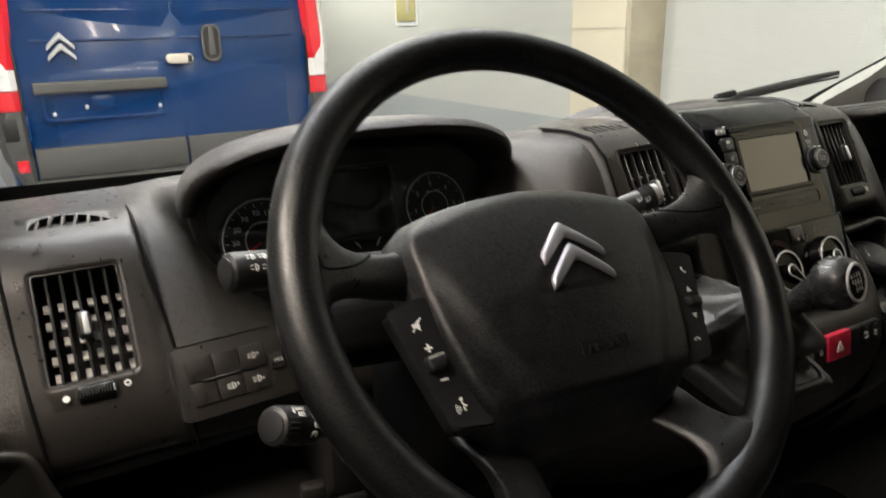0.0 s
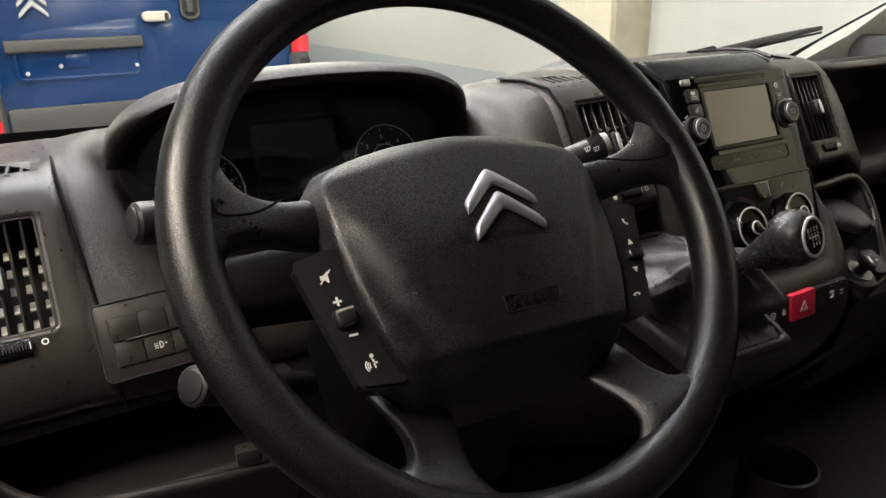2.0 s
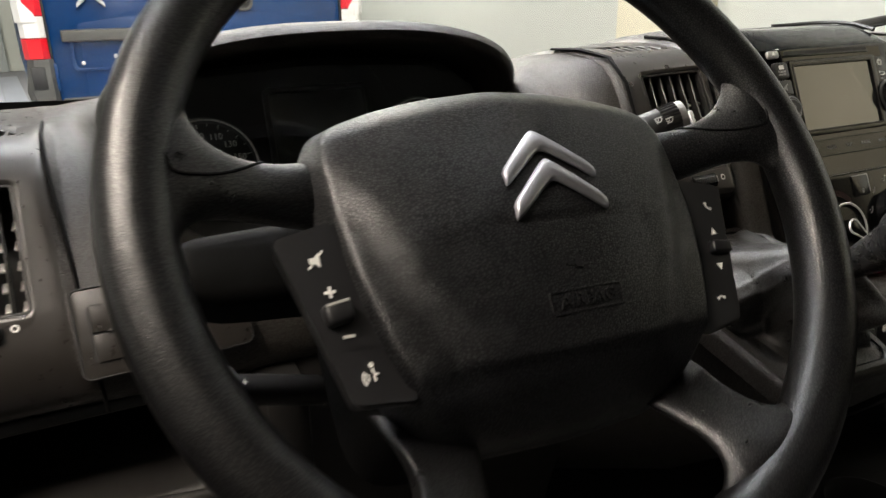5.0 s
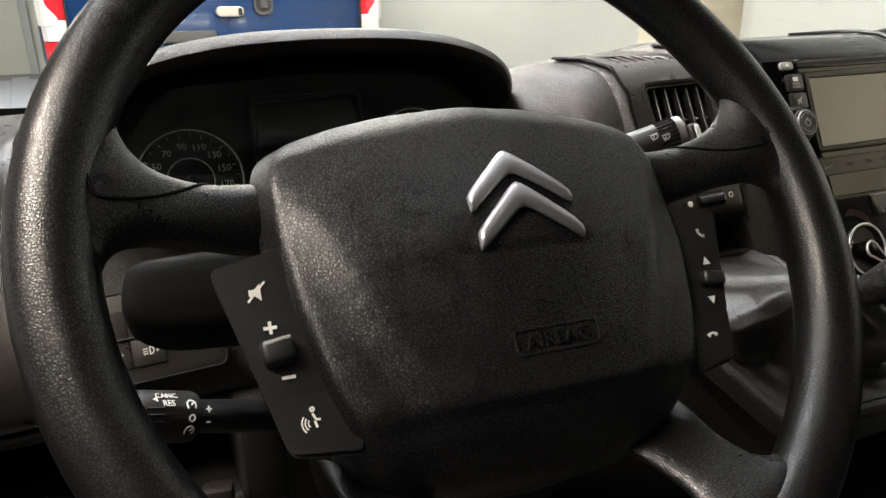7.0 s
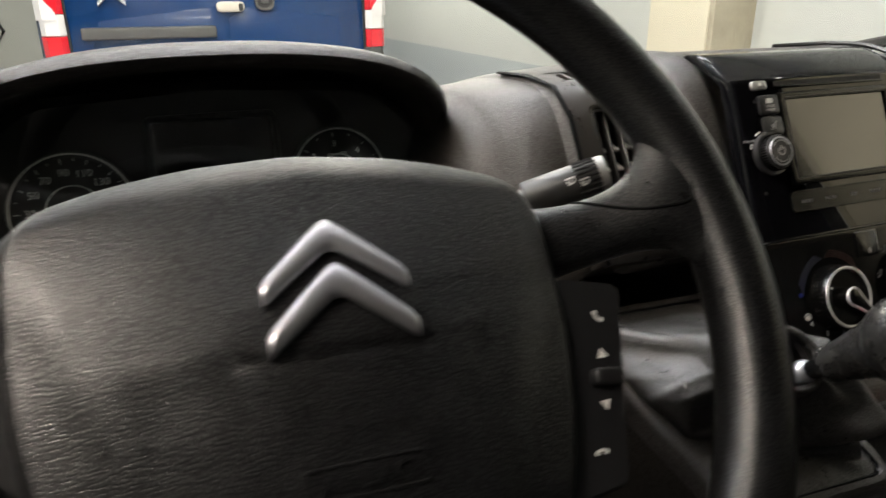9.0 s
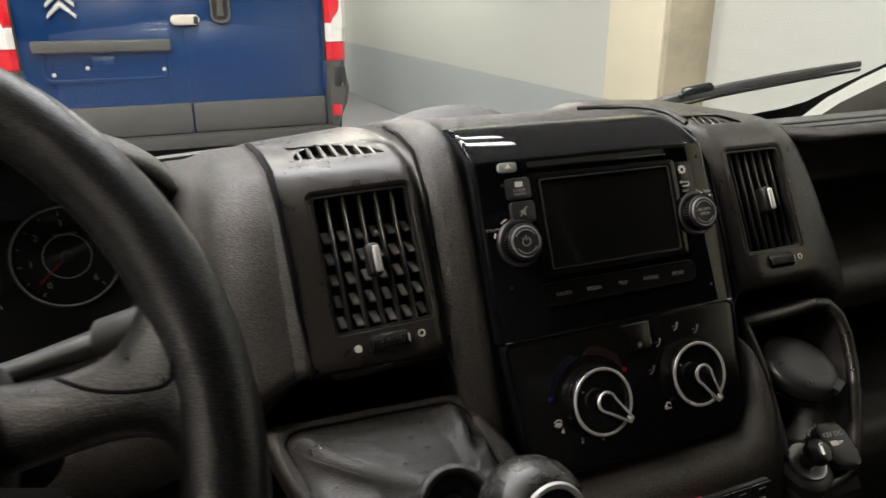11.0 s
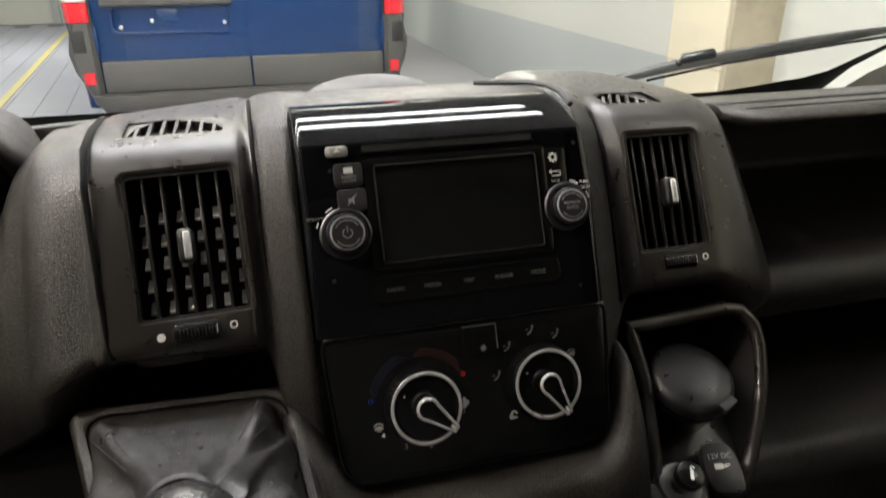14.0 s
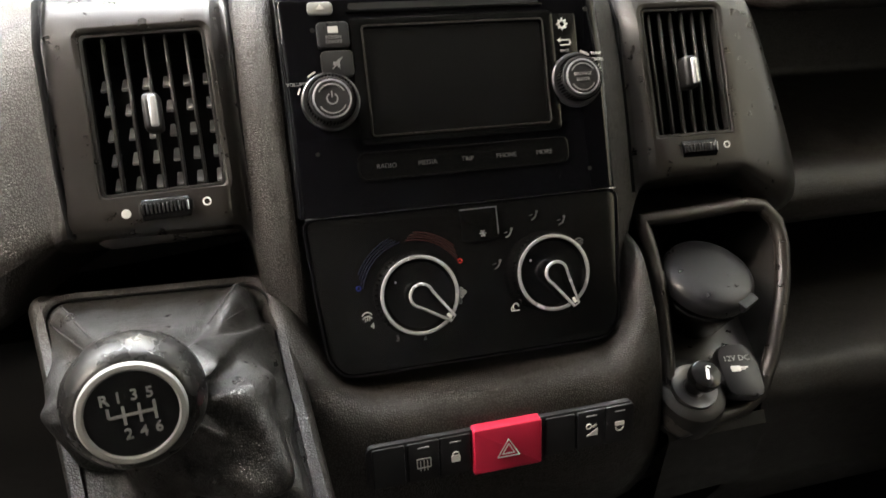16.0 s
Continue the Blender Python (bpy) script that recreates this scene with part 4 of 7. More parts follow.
part("hood_back", sheet([[(HX + 1.0 * (p[0] - HX), 0.335, p[2] + 0.012) for p in (r[0] for r in rows)], [(p[0], 0.335, 1.00) for p in (r[0] for r in rows)]]), BLACK, dash)
hood = part("binnacle_hood", sheet(rows), DASH, dash, "grained visor hood over the instruments", angle=60)
sol = hood.modifiers.new("thick", "SOLIDIFY")
sol.thickness = 0.002

# passenger side: deck lip, deep shelf, rolled lip, lower tray, lower panel
prof = rounded([(.44, .80), (.44, 1.042), (.36, 1.066), (.22, 1.099), (.085, 1.116), (.070, 1.108), (.080, 1.097), (.27, 1.092), (.28, .985), (.10, .951), (.086, .952), (.060, .947), (.046, .925),
                (.052, .897), (.072, .884), (.27, .880), (.28, .79), (.03, .776), (-.012, .770), (-.030, .74), (.0, .60), (.05, .50), (.3, .48)], 0.012, 4)
bm = sheet([[(x, y + (0.036 * (1 - smooth01(0.30, 0.33, x)) if z > 1.09 and y < 0.2 else 0.0), z) for y, z in prof] for x in (0.302, 0.310, 0.32, 0.33, 0.40, 0.55, 0.70, 0.85, 0.955)], loop=True, caps=True)
part("passenger_shelf", bm, DASH, dash, "open shelf with a rolled lip", angle=50)
part("shelf_strip", box2(0.31, 0.95, 0.150, 0.158, 1.104, 1.1095, 0.001), BLACK, dash)
part("deck_groove", box2(0.32, 0.95, 0.098, 0.102, 1.112, 1.1160, 0.001), BLACK, dash)

# dash top: a low domed cover near the screen, and the gap beside the bezel
rows = []
for i in range(13):
    a = i / 12
    row = []
    for j in range(25):
        k = j / 24 * 2 - 1
        edge = max(0.0, 1 - abs(k) ** 2.4) ** 0.8
        row.append((-0.018 + 0.092 * k, 0.285 + 0.13 * a, 1.098 + 0.0335 * edge * math.sin(math.pi * min(1, 0.12 + a * 0.9)) ** 0.6 - 0.012 * a))
    rows.append(row)
ob = part("domed_cover", sheet(rows), LIDTOP, dash, "pale grey low domed cover on the dash top", angle=60)
ob.modifiers.new("thick", "SOLIDIFY").thickness = 0.003
part("cover_clip", box2(-0.122, -0.098, 0.330, 0.345, 1.100, 1.111, 0.003), LIDTOP, dash)
part("gap", sweep([(0.109, 0.058, 1.1405), (0.111, 0.085, 1.1462), (0.110, 0.110, 1.1475), (0.101, 0.135, 1.1465), (0.080, 0.155, 1.1440), (0.055, 0.165, 1.1425)], 0.0026, 6), BLACK, dash)
part("demister_slot", box2(-0.430, -0.288, 0.318, 0.334, 1.070, 1.0925, 0.001), BLACK, dash, "black demister slot", m=Matrix.Translation((-0.36, 0.33, 1.09)) @ pose(0, 0, 0, 0, -3, 0) @ Matrix.Translation((0.36, -0.33, -1.09)))
# seams where the pods are let into the dash
for pts in (((-0.282, 0.20, 1.1175), (-0.281, 0.14, 1.1225), (-0.280, 0.098, 1.1155), (-0.279, 0.069, 1.092), (-0.276, 0.033, 1.022), (-0.272, 0.009, .977)),
            ((-0.160, 0.17, 1.1365), (-0.160, 0.13, 1.1365), (-0.160, 0.090, 1.1285), (-0.160, 0.060, 1.098), (-0.158, 0.022, 1.022), (-0.156, -0.004, .972)),
            ((0.147, 0.17, 1.131), (0.147, 0.13, 1.1305), (0.147, 0.094, 1.1225), (0.147, 0.064, 1.096), (0.146, 0.026, 1.022), (0.145, 0.001, .972)),
            ((-0.828, 0.30, 1.0795), (-0.828, 0.23, 1.0785), (-0.828, 0.202, 1.0715), (-0.827, 0.176, 1.056), (-0.825, 0.148, 1.034), (-0.820, 0.106, .99), (-0.816, 0.070, .945), (-0.814, 0.055, .905), (-0.812, 0.056, .862)),
            ((-0.955, 0.23, 1.0745), (-0.955, 0.197, 1.067), (-0.955, 0.174, 1.053), (-0.955, 0.150, 1.034), (-0.952, 0.110, .99), (-0.948, 0.0765, .945), (-0.945, 0.0605, .915), (-0.943, 0.0585, .875))):
    broad = -0.29 < pts[0][0] < -0.27
    part("seam", sweep([(x - 0.005 * broad, *pod_push(x, y, z)) for x, y, z in pts], [0.0036, 0.0036, 0.0032, 0.0026, 0.0020, 0.0020] if broad else 0.0018, 8, flat=0.4 if broad else 1.0), SEAMSHADE, dash)

# radio surround: glossy black bezel that folds back over the top
UX = (1, 0, 0)
RV = Vector((0, 0.41, 0.912)).normalized()
RF = F((-0.006, -0.025, 0.990), UX, RV)


def stack_profile(back):
    pts = []
    for v in (-0.117, -0.10, -0.05, 0.0, 0.05, 0.10, 0.146):
        p = Vector((0, -0.025, 0.990)) + RV * v
        pts.append((p.y, p.z))
    for y, z in ((0.0357, 1.1252), (0.0372, 1.1268), (0.0436, 1.1302), (0.0517, 1.1341), (0.0600, 1.1376), (0.0685, 1.1408), (0.0751, 1.1429), (0.0820, 1.1446), (0.0920, 1.1455)):
        pts.append((y, z))
    return [(y + back * 0.9, z - back * 0.4) for y, z in pts]


radio = thing("car_radio", (-0.006, 0.02, 0.99), "piano black car radio with a dark screen and two knobs", "radio")
prof_f, prof_b = stack_profile(0.0)[3:], stack_profile(0.014)[3:]
rows = []
for k, e in ((0, 0.006), (0.003, 0.003), (0.009, 0.001), (0.025, 0), (0.27, 0), (0.5, 0), (0.73, 0), (0.90, 0), (0.975, 0), (0.991, 0.001), (0.997, 0.003), (1, 0.006)):
    def edge(y, z):
        right = 0.114 - 0.012 * max(0.0, (z - 1.105) / 0.04) ** 2
        return -0.128 + (right + 0.128) * k
    rows.append([(edge(y, z), y + e, z - e * 0.3) for y, z in prof_f] + [(edge(y, z), y, z) for y, z in prof_b[::-1]])
part("bezel", sheet(rows, loop=True, caps=True), GLOSS, radio, "glossy black bezel that folds over the top", angle=60)


def on_radio(bm, u, v, n=0.0, turn=0.0):
    bm.transform(RF @ pose(u + 0.006, v, n, 0, 0, turn))
    return bm


def zv(z):
    return (z - 0.990) / 0.912


SU, SV = -0.003, zv(1.0735)
part("screen_frame", on_radio(frame_plate(rrect(0.152, 0.088, 0.004), rrect(0.132, 0.074, 0.002), -0.004, 0.0025, 0.001), SU, SV), SATIN, radio)
part("screen", on_radio(plate(rrect(0.134, 0.076, 0.002), -0.004, 0.0006), SU, SV), SCREEN, radio, "dark switched-off touch screen")
part("screen_edge", on_radio(frame_plate(rrect(0.136, 0.078, 0.003), rrect(0.1335, 0.0755, 0.002), 0.0, 0.0032, 0.0006), SU, SV), TRIM, radio)
part("disc_slot", on_radio(plate(rrect(0.142, 0.0045, 0.002), -0.003, 0.0006), -0.007, zv(1.1215)), BLACK, radio)
part("slot_lip", on_radio(plate(rrect(0.146, 0.002, 0.0009), -0.002, 0.0016, 0.0005), -0.007, zv(1.1185)), SATIN, radio)


def knob(u, v, parent, face, big=True):
    k = part("knob", on_radio(revolve([(0.0, 0.013), (0.0115, 0.0135), (0.0125, 0.0125), (0.0130, 0.0120), (0.0150, 0.0118), (0.0158, 0.0105), (0.0163, 0.004), (0.0165, 0.0), (0.0, 0.0)], 40), u, v), KEYGREY, parent, "black rotary knob")
    part("knob_ring", on_radio(revolve([(0.0160, 0.0035), (0.0190, 0.0038), (0.0202, 0.0028), (0.0205, 0.0), (0.0158, 0.0)], 48), u, v), GUNMETAL, k, "dark metal base ring")
    part("knob_edge", on_radio(torus(0.0126, 0.0008, 48, 8), u, v, 0.0128), ALU, k)
    rows = [bar(0.0161 * math.cos(a), 0.0161 * math.sin(a), 0.0168 * math.cos(a), 0.0168 * math.sin(a), 0.0012, 0.004) for a in (2 * math.pi * i / 44 for i in range(44))]
    part("knurl", on_radio(joined(*rows), u, v, 0.0072), SATIN, k)
    for a0 in (30, 210):
        part("arc_mark", on_radio(arc(0, 0, 0.0098, a0, a0 + 120, 0.0008), u, v, 0.0137), DIMPRINT, k)
    return k


kl = knob(-0.097, zv(1.0625), radio, "power")
part("power_mark", on_radio(joined(arc(0, 0, 0.0036, 120, 420, 0.0009), bar(0, 0.0008, 0, 0.0052, 0.0009)), -0.097, zv(1.0625), 0.0137), DIMPRINT, kl)
kr = knob(0.088, zv(1.066), radio, "browse")
for w, dv in (("BROWSE", 0.002), ("ENTER", -0.002)):
    part("lettering", on_radio(text_bm(w, 0.0036), 0.088, zv(1.066) + dv, 0.0137), DIMPRINT, kr)
# buttons
part("eject_button", on_radio(plate(rrect(0.0175, 0.0085, 0.003), 0.0, 0.003, 0.0012), -0.0975, zv(1.1205)), RINGGREY, radio, "small light grey button")
part("eject_mark", on_radio(poly([(-0.003, -0.001), (0.003, -0.001), (0, 0.0025)]), -0.0975, zv(1.1205), 0.0032), PRINT, radio)
part("screen_button", on_radio(plate(rrect(0.0225, 0.0185, 0.0035), 0.0, 0.0035, 0.0015), -0.0905, zv(1.1035)), KEYGREY, radio)
part("mute_button", on_radio(plate(rrect(0.0225, 0.0185, 0.0035), 0.0, 0.0035, 0.0015), -0.0895, zv(1.0855)), KEYGREY, radio)
part("screen_mark", on_radio(joined(moved(poly(rrect(0.007, 0.0045, 0.0005)), 0, 0.0035)), -0.0905, zv(1.1035), 0.0037), PRINT, radio)
for w, dv in (("SCREEN", -0.0015), ("ON/OFF", -0.0048)):
    part("lettering", on_radio(text_bm(w, 0.0032), -0.0905, zv(1.1035) + dv, 0.0037), DIMPRINT, radio)


def mute_icon(s):
    return joined(poly([(-0.45 * s, -0.18 * s), (-0.15 * s, -0.18 * s), (-0.15 * s, 0.18 * s), (-0.45 * s, 0.18 * s)]),
                  poly([(-0.15 * s, -0.18 * s), (0.2 * s, -0.5 * s), (0.2 * s, 0.5 * s), (-0.15 * s, 0.18 * s)]),
                  bar(-0.55 * s, -0.5 * s, 0.5 * s, 0.6 * s, 0.12 * s))


part("mute_mark", on_radio(mute_icon(0.007), -0.0895, zv(1.0855), 0.0037), DIMPRINT, radio)
part("back_button", on_radio(plate(rrect(0.0215, 0.0345, 0.003), 0.0, 0.0022, 0.001), 0.0805, zv(1.0955)), SATIN, radio)
gear = [arc(0, 0, 0.0026, 0, 360, 0.0014, n=20)] + [bar(0.0032 * math.cos(a), 0.0032 * math.sin(a), 0.0044 * math.cos(a), 0.0044 * math.sin(a), 0.0012) for a in (math.pi / 4 * i for i in range(8))]
part("settings_mark", on_radio(joined(*gear), 0.080, zv(1.104), 0.0024), PRINT, radio)
part("back_mark", on_radio(joined(bar(-0.004, 0.003, 0.003, 0.003, 0.0009), arc(0.003, 0.0012, 0.0018, -90, 90, 0.0009), bar(-0.003, -0.0006, 0.003, -0.0006, 0.0009), poly([(-0.0055, 0.003), (-0.003, 0.0012), (-0.003, 0.0048)])),
                           0.0805, zv(1.0905), 0.0024), PRINT, radio)
part("lettering", on_radio(text_bm("BACK", 0.003), 0.0805, zv(1.0860), 0.0024), DIMPRINT, radio)
part("lettering", on_radio(text_bm("VOLUME", 0.0036), -0.1190, zv(1.0745), 0.0004), DIMPRINT, radio)
part("turn_mark", on_radio(joined(arc(0, 0, 0.0225, 112, 128, 0.0012), arc(0, 0, 0.0225, 152, 164, 0.0012)), -0.097, zv(1.0625), 0.0004), PRINT, radio)
for w, dv in (("TUNE", 0.0022), ("SCROLL", -0.0022)):
    part("lettering", on_radio(text_bm(w, 0.0034), 0.1065, zv(1.0815) + dv, 0.0004), PRINT, radio)
part("turn_mark", on_radio(joined(arc(0, 0, 0.022, 55, 75, 0.0014), arc(0, 0, 0.022, 15, 30, 0.0014)), 0.088, zv(1.066), 0.0004), PRINT, radio)
part("key_frame", on_radio(frame_plate(rrect(0.160, 0.020, 0.006), rrect(0.157, 0.0172, 0.005), 0.0, 0.0016, 0.0005), -0.0035, zv(1.0195)), SATIN, radio)
part("key_face", on_radio(plate(rrect(0.157, 0.0172, 0.005), -0.002, 0.0008), -0.0035, zv(1.0195)), SATIN, radio)
for i, w in enumerate(("RADIO", "MEDIA", "TRIP", "PHONE", "MORE")):
    part("lettering", on_radio(text_bm(w, 0.0048), -0.063 + 0.030 * i, zv(1.0190), 0.001), KEYPRINT, radio)
for u, z in ((-0.104, 1.1075), (0.101, 1.114), (0.093, 1.005), (-0.110, 1.030)):
    part("pinhole", on_radio(revolve([(0, 0.0003), (0.0016, 0.0003), (0.0018, 0)], 12), u, zv(z)), BLACK, radio)

# climate panel
climate = thing("climate_panel", (-0.006, -0.04, 0.89), "satin black heater panel with two bright rotary knobs", "heater control")
outline = rounded([(-0.119, -0.0015), (-0.1125, -0.100), (-0.103, -0.1125), (-0.09, -0.1135), (0.088, -0.1135), (0.101, -0.1125), (0.1105, -0.100), (0.1175, -0.0015)], 0.008, 3)
part("face", on_radio(plate(outline, -0.01, 0.0012, 0.001), -0.006 + 0.006 - 0.006, 0.0), SATIN, climate)
part("edge", on_radio(frame_plate(shrink(outline, -0.0022), outline, -0.01, 0.0020, 0.0006), -0.006, 0.0), GLOSS, climate)
part("top_line", on_radio(box(0.236, 0.0012, 0.002, 0.0004), -0.006, -0.0005, 0.001), ALU, climate, "thin bright line under the radio")


def heat_knob(u, v):
    k = part("heater_knob", on_radio(revolve([(0.0, 0.0125), (0.0235, 0.0130), (0.0260, 0.0165), (0.0280, 0.0168), (0.0292, 0.0150), (0.0308, 0.003), (0.0312, 0.0), (0.0, 0.0)], 56), u, v), SATIN, climate, "black rotary heater knob")
    part("knob_ring", on_radio(torus(0.0269, 0.0014, 64, 8, 0.8), u, v, 0.0163), CHROME, k, "bright ring")
    t = -42 if u < 0 else -62
    tear = []
    for i in range(25):
        a = radians(60 + 240 * i / 24)
        tear.append((0.0088 * math.cos(a), 0.0088 * math.sin(a)))
    tear += [(0.0285, -0.0026), (0.0285, 0.0026)]
    part("pointer", on_radio(plate(tear, 0.008, 0.0225, 0.002), u, v, 0.0, t), SATIN, k)
    ring = [Vector((x, y, 0.0217)) for x, y in shrink(tear, 0.0008)]
    part("pointer_edge", on_radio(sweep(ring, 0.0013, 6, closed=True), u, v, 0.0, t), CHROME, k, "bright pointer outline")
    part("pointer_tip", on_radio(bar(0.022, 0, 0.0260, 0, 0.0022), u, v, 0.0228, t), PRINT, k)
    part("notch", on_radio(bar(-0.0165, 0.0110, -0.0155, 0.0102, 0.0014), u, v, 0.0132), PRINT, k)
    for i in range(16):
        part("knurl", on_radio(bar(0.0300, 0, 0.0316, 0, 0.0012, 0.0050), u, v, 0.009, 120 + 100 * i / 15), SATIN, k)
    return k


CLU, CLV, CRU, CRV = -0.052, zv(0.9345), 0.049, zv(0.9375)
heat_knob(CLU, CLV)
heat_knob(CRU, CRV)
for i in range(4):
    part("warm_arc", on_radio(arc(0, 0, 0.0385 + 0.0018 * i, 29 + 5 * i, 96 - 3 * i, 0.0010), CLU, CLV, 0.0014), WARMPRINT, climate, "thin red warm scale")
    part("cold_arc", on_radio(arc(0, 0, 0.0385 + 0.0018 * i, 102 + 3 * i, 168 - 4 * i, 0.0010), CLU, CLV, 0.0014), COLDPRINT, climate, "thin blue cold scale")
part("warm_ring", on_radio(arc(0.0350, 0.0192, 0.0016, 0, 360, 0.0008, n=14), CLU, CLV, 0.0014), REDPRINT, climate)
part("cold_ring", on_radio(arc(-0.0408, 0.0085, 0.0016, 0, 360, 0.0008, n=14), CLU, CLV, 0.0014), BLUEPRINT, climate)
for w, du, dv in (("4", -0.0338, -0.0192), ("3", -0.0169, -0.0308), ("2", 0.0031, -0.0327), ("1", 0.0204, -0.0242)):
    part("digit", on_radio(text_bm(w, 0.0062), CLU + du, CLV + dv, 0.0014), PRINT if w == "4" else DIMPRINT, climate)
part("digit", on_radio(text_bm("0", 0.0055), CLU + 0.0323, CLV - 0.0108, 0.0014), DIMPRINT, climate)
fan = [arc(0.0022 * math.cos(a), 0.0022 * math.sin(a), 0.0012, 0, 360, 0.0015, n=8) for a in (math.pi / 2 * i for i in range(4))]
part("fan_mark", on_radio(joined(*fan), CLU + 0.0335, CLV - 0.0040, 0.0014), PRINT, climate)


def demist_icon(s):
    return joined(arc(0, 0, 0.55 * s, 25, 155, 0.11 * s), arc(0, -0.4 * s, 0.55 * s, 30, 150, 0.11 * s), *[bar(0.22 * s * i, -0.35 * s, 0.22 * s * i, 0.25 * s, 0.09 * s) for i in (-1, 0, 1)])


def seat_icon(s):
    return joined(bar(-0.4 * s, -0.4 * s, 0.05 * s, -0.2 * s, 0.16 * s), bar(0.05 * s, -0.2 * s, 0.3 * s, 0.3 * s, 0.16 * s), arc(0.32 * s, 0.48 * s, 0.1 * s, 0, 360, 0.14 * s, n=8), bar(-0.55 * s, 0.1 * s, -0.15 * s, 0.2 * s, 0.09 * s))


part("demist_mark", on_radio(demist_icon(0.0070), CLU - 0.0369, CLV - 0.0130, 0.0014), PRINT, climate)
for du, dv, ic in ((-0.0377, 0.0092, seat_icon), (-0.0265, 0.0315, seat_icon), (-0.0054, 0.0423, seat_icon), (0.0162, 0.0362, seat_icon), (0.0285, 0.0181, demist_icon)):
    part("air_mark", on_radio(ic(0.0068), CRU + du, CRV + dv, 0.0014), KEYPRINT, climate)
part("inside_air_mark", on_radio(joined(bar(-0.003, -0.002, 0.003, -0.002, 0.0008), bar(-0.003, -0.002, -0.003, 0.001, 0.0008), arc(0.0005, 0.001, 0.0022, 0, 260, 0.0008)), CRU - 0.0273, CRV - 0.0242, 0.0014), PRINT, climate)
part("outside_air_mark", on_radio(joined(bar(-0.003, -0.002, 0.003, -0.002, 0.0008), bar(-0.003, -0.002, -0.003, 0.001, 0.0008), bar(-0.003, 0.001, 0.003, 0.001, 0.0008)), CRU + 0.0250, CRV - 0.0150, 0.0014), DIMPRINT, climate)
part("cooler_button", on_radio(plate(rrect(0.028, 0.024, 0.002), 0.0, 0.0028, 0.0008), 0.0, zv(0.9745)), SATIN, climate)
part("button_edge", on_radio(joined(bar(-0.014, 0.012, 0.014, 0.012, 0.0008), bar(0.014, 0.012, 0.014, -0.008, 0.0008)), 0.0, zv(0.9745), 0.0026), ALU, climate)
part("frost_mark", on_radio(joined(*[bar(-0.0028 * math.cos(a), -0.0028 * math.sin(a), 0.0028 * math.cos(a), 0.0028 * math.sin(a), 0.0006) for a in (0, math.pi / 3, 2 * math.pi / 3)]), 0.002, zv(0.9685), 0.0030), DIMPRINT, climate)

# ---- air vents: surround, vertical vanes, cross blades, tab, thumb wheel ----
def air_vent(m, w, h, label, lean, blades=True):
    o = m.translation
    vent = thing("air_vent", tuple(o), label, "air vent", "dashboard vents")
    lo, hi = -h / 2 - 0.030, h / 2 + 0.010
    outer = rrect(w + 0.018, hi - lo, 0.012, 5, 0, (lo + hi) / 2)
    inner = rrect(w, h, 0.004, 5)
    rows = []
    for ring, n in ((shrink(outer, -0.004), -0.014), (outer, -0.007), (shrink(outer, 0.006), -0.0035), (shrink(outer, 0.011), -0.0012), (shrink(inner, -0.0045), 0.0008), (shrink(inner, -0.0010), 0.0007), (inner, -0.0006), (inner, -0.020)):
        rows.append([(x, y, n) for x, y in ring])
    part("surround", sheet(rows, loop=True), TRIM, vent, m=m.copy(), angle=60)
    part("duct", frame_plate(rrect(w + 0.004, h + 0.004, 0.003), rrect(w - 0.001, h - 0.001, 0.002), -0.075, -0.006, 0.0008, -0.074), BLACK, vent, m=m.copy())
    part("duct_back", plate(rrect(w + 0.002, h + 0.002, 0.003), -0.078, -0.070), BLACK, vent, m=m.copy())
    part("inner_edge", frame_plate(rrect(w + 0.001, h + 0.001, 0.004), rrect(w - 0.0045, h - 0.0045, 0.003), -0.008, -0.0005, 0.0008), VANE, vent, m=m.copy())
    me = None
    n = 5 if blades else 6
    for i in range(n):
        u = -w / 2 + w * (i + 1) / (n + 1)
        if me is None:
            v = part("vane", box(0.0024, h - 0.005, 0.0085, 0.0008, 1), VANE, vent, m=Matrix.Translation(o))
            me = v.data
        else:
            v = new("vane", me)
            v.parent = vent
        v.matrix_basis = Matrix.Translation(-o) @ m @ pose(u, 0, -0.0074, 0, lean, 0)
    if blades:
        # short pale fins in place of full blades: only their lit ends are built
        me = None
        for i in range(5):
            for j in range(n + 1):
                if me is None:
                    v = part("blade", box(0.0058, 0.0024, 0.0150, 0.0006, 1), LITBLADE, vent, m=Matrix.Translation(o))
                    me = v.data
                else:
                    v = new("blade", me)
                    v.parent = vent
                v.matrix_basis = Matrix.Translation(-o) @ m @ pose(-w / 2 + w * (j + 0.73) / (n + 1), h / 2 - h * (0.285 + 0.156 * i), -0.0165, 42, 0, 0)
    tab = part("tab", box(0.0120, 0.027, 0.016, 0.004, 3), PANEL, vent, m=m @ pose(0.0, -0.002, 0.001))
    part("tab_face", box(0.0058, 0.022, 0.004, 0.0018, 3), CHROME, tab, "bright metal tab face", m=m @ pose(0.0015, -0.002, 0.0088))
    # thumb wheel in its slot
    z = -h / 2 - 0.0115
    part("slot", frame_plate(rrect(0.036, 0.0105, 0.003), rrect(0.033, 0.0078, 0.002), -0.006, 0.0034, 0.001), PANEL, vent, m=m @ pose(0, z, 0))
    wheel = part("thumb_wheel", sweep([(-0.0155, 0, 0), (0.0155, 0, 0)], 0.0095, 24), SATIN, vent, m=m @ pose(0, z, -0.0032))
    for i in range(12):
        part("rib", box(0.0014, 0.0066, 0.0016, 0.0003, 1), BUTTON, wheel, m=m @ pose(-0.0145 + 0.0026 * i, z, 0.0062))
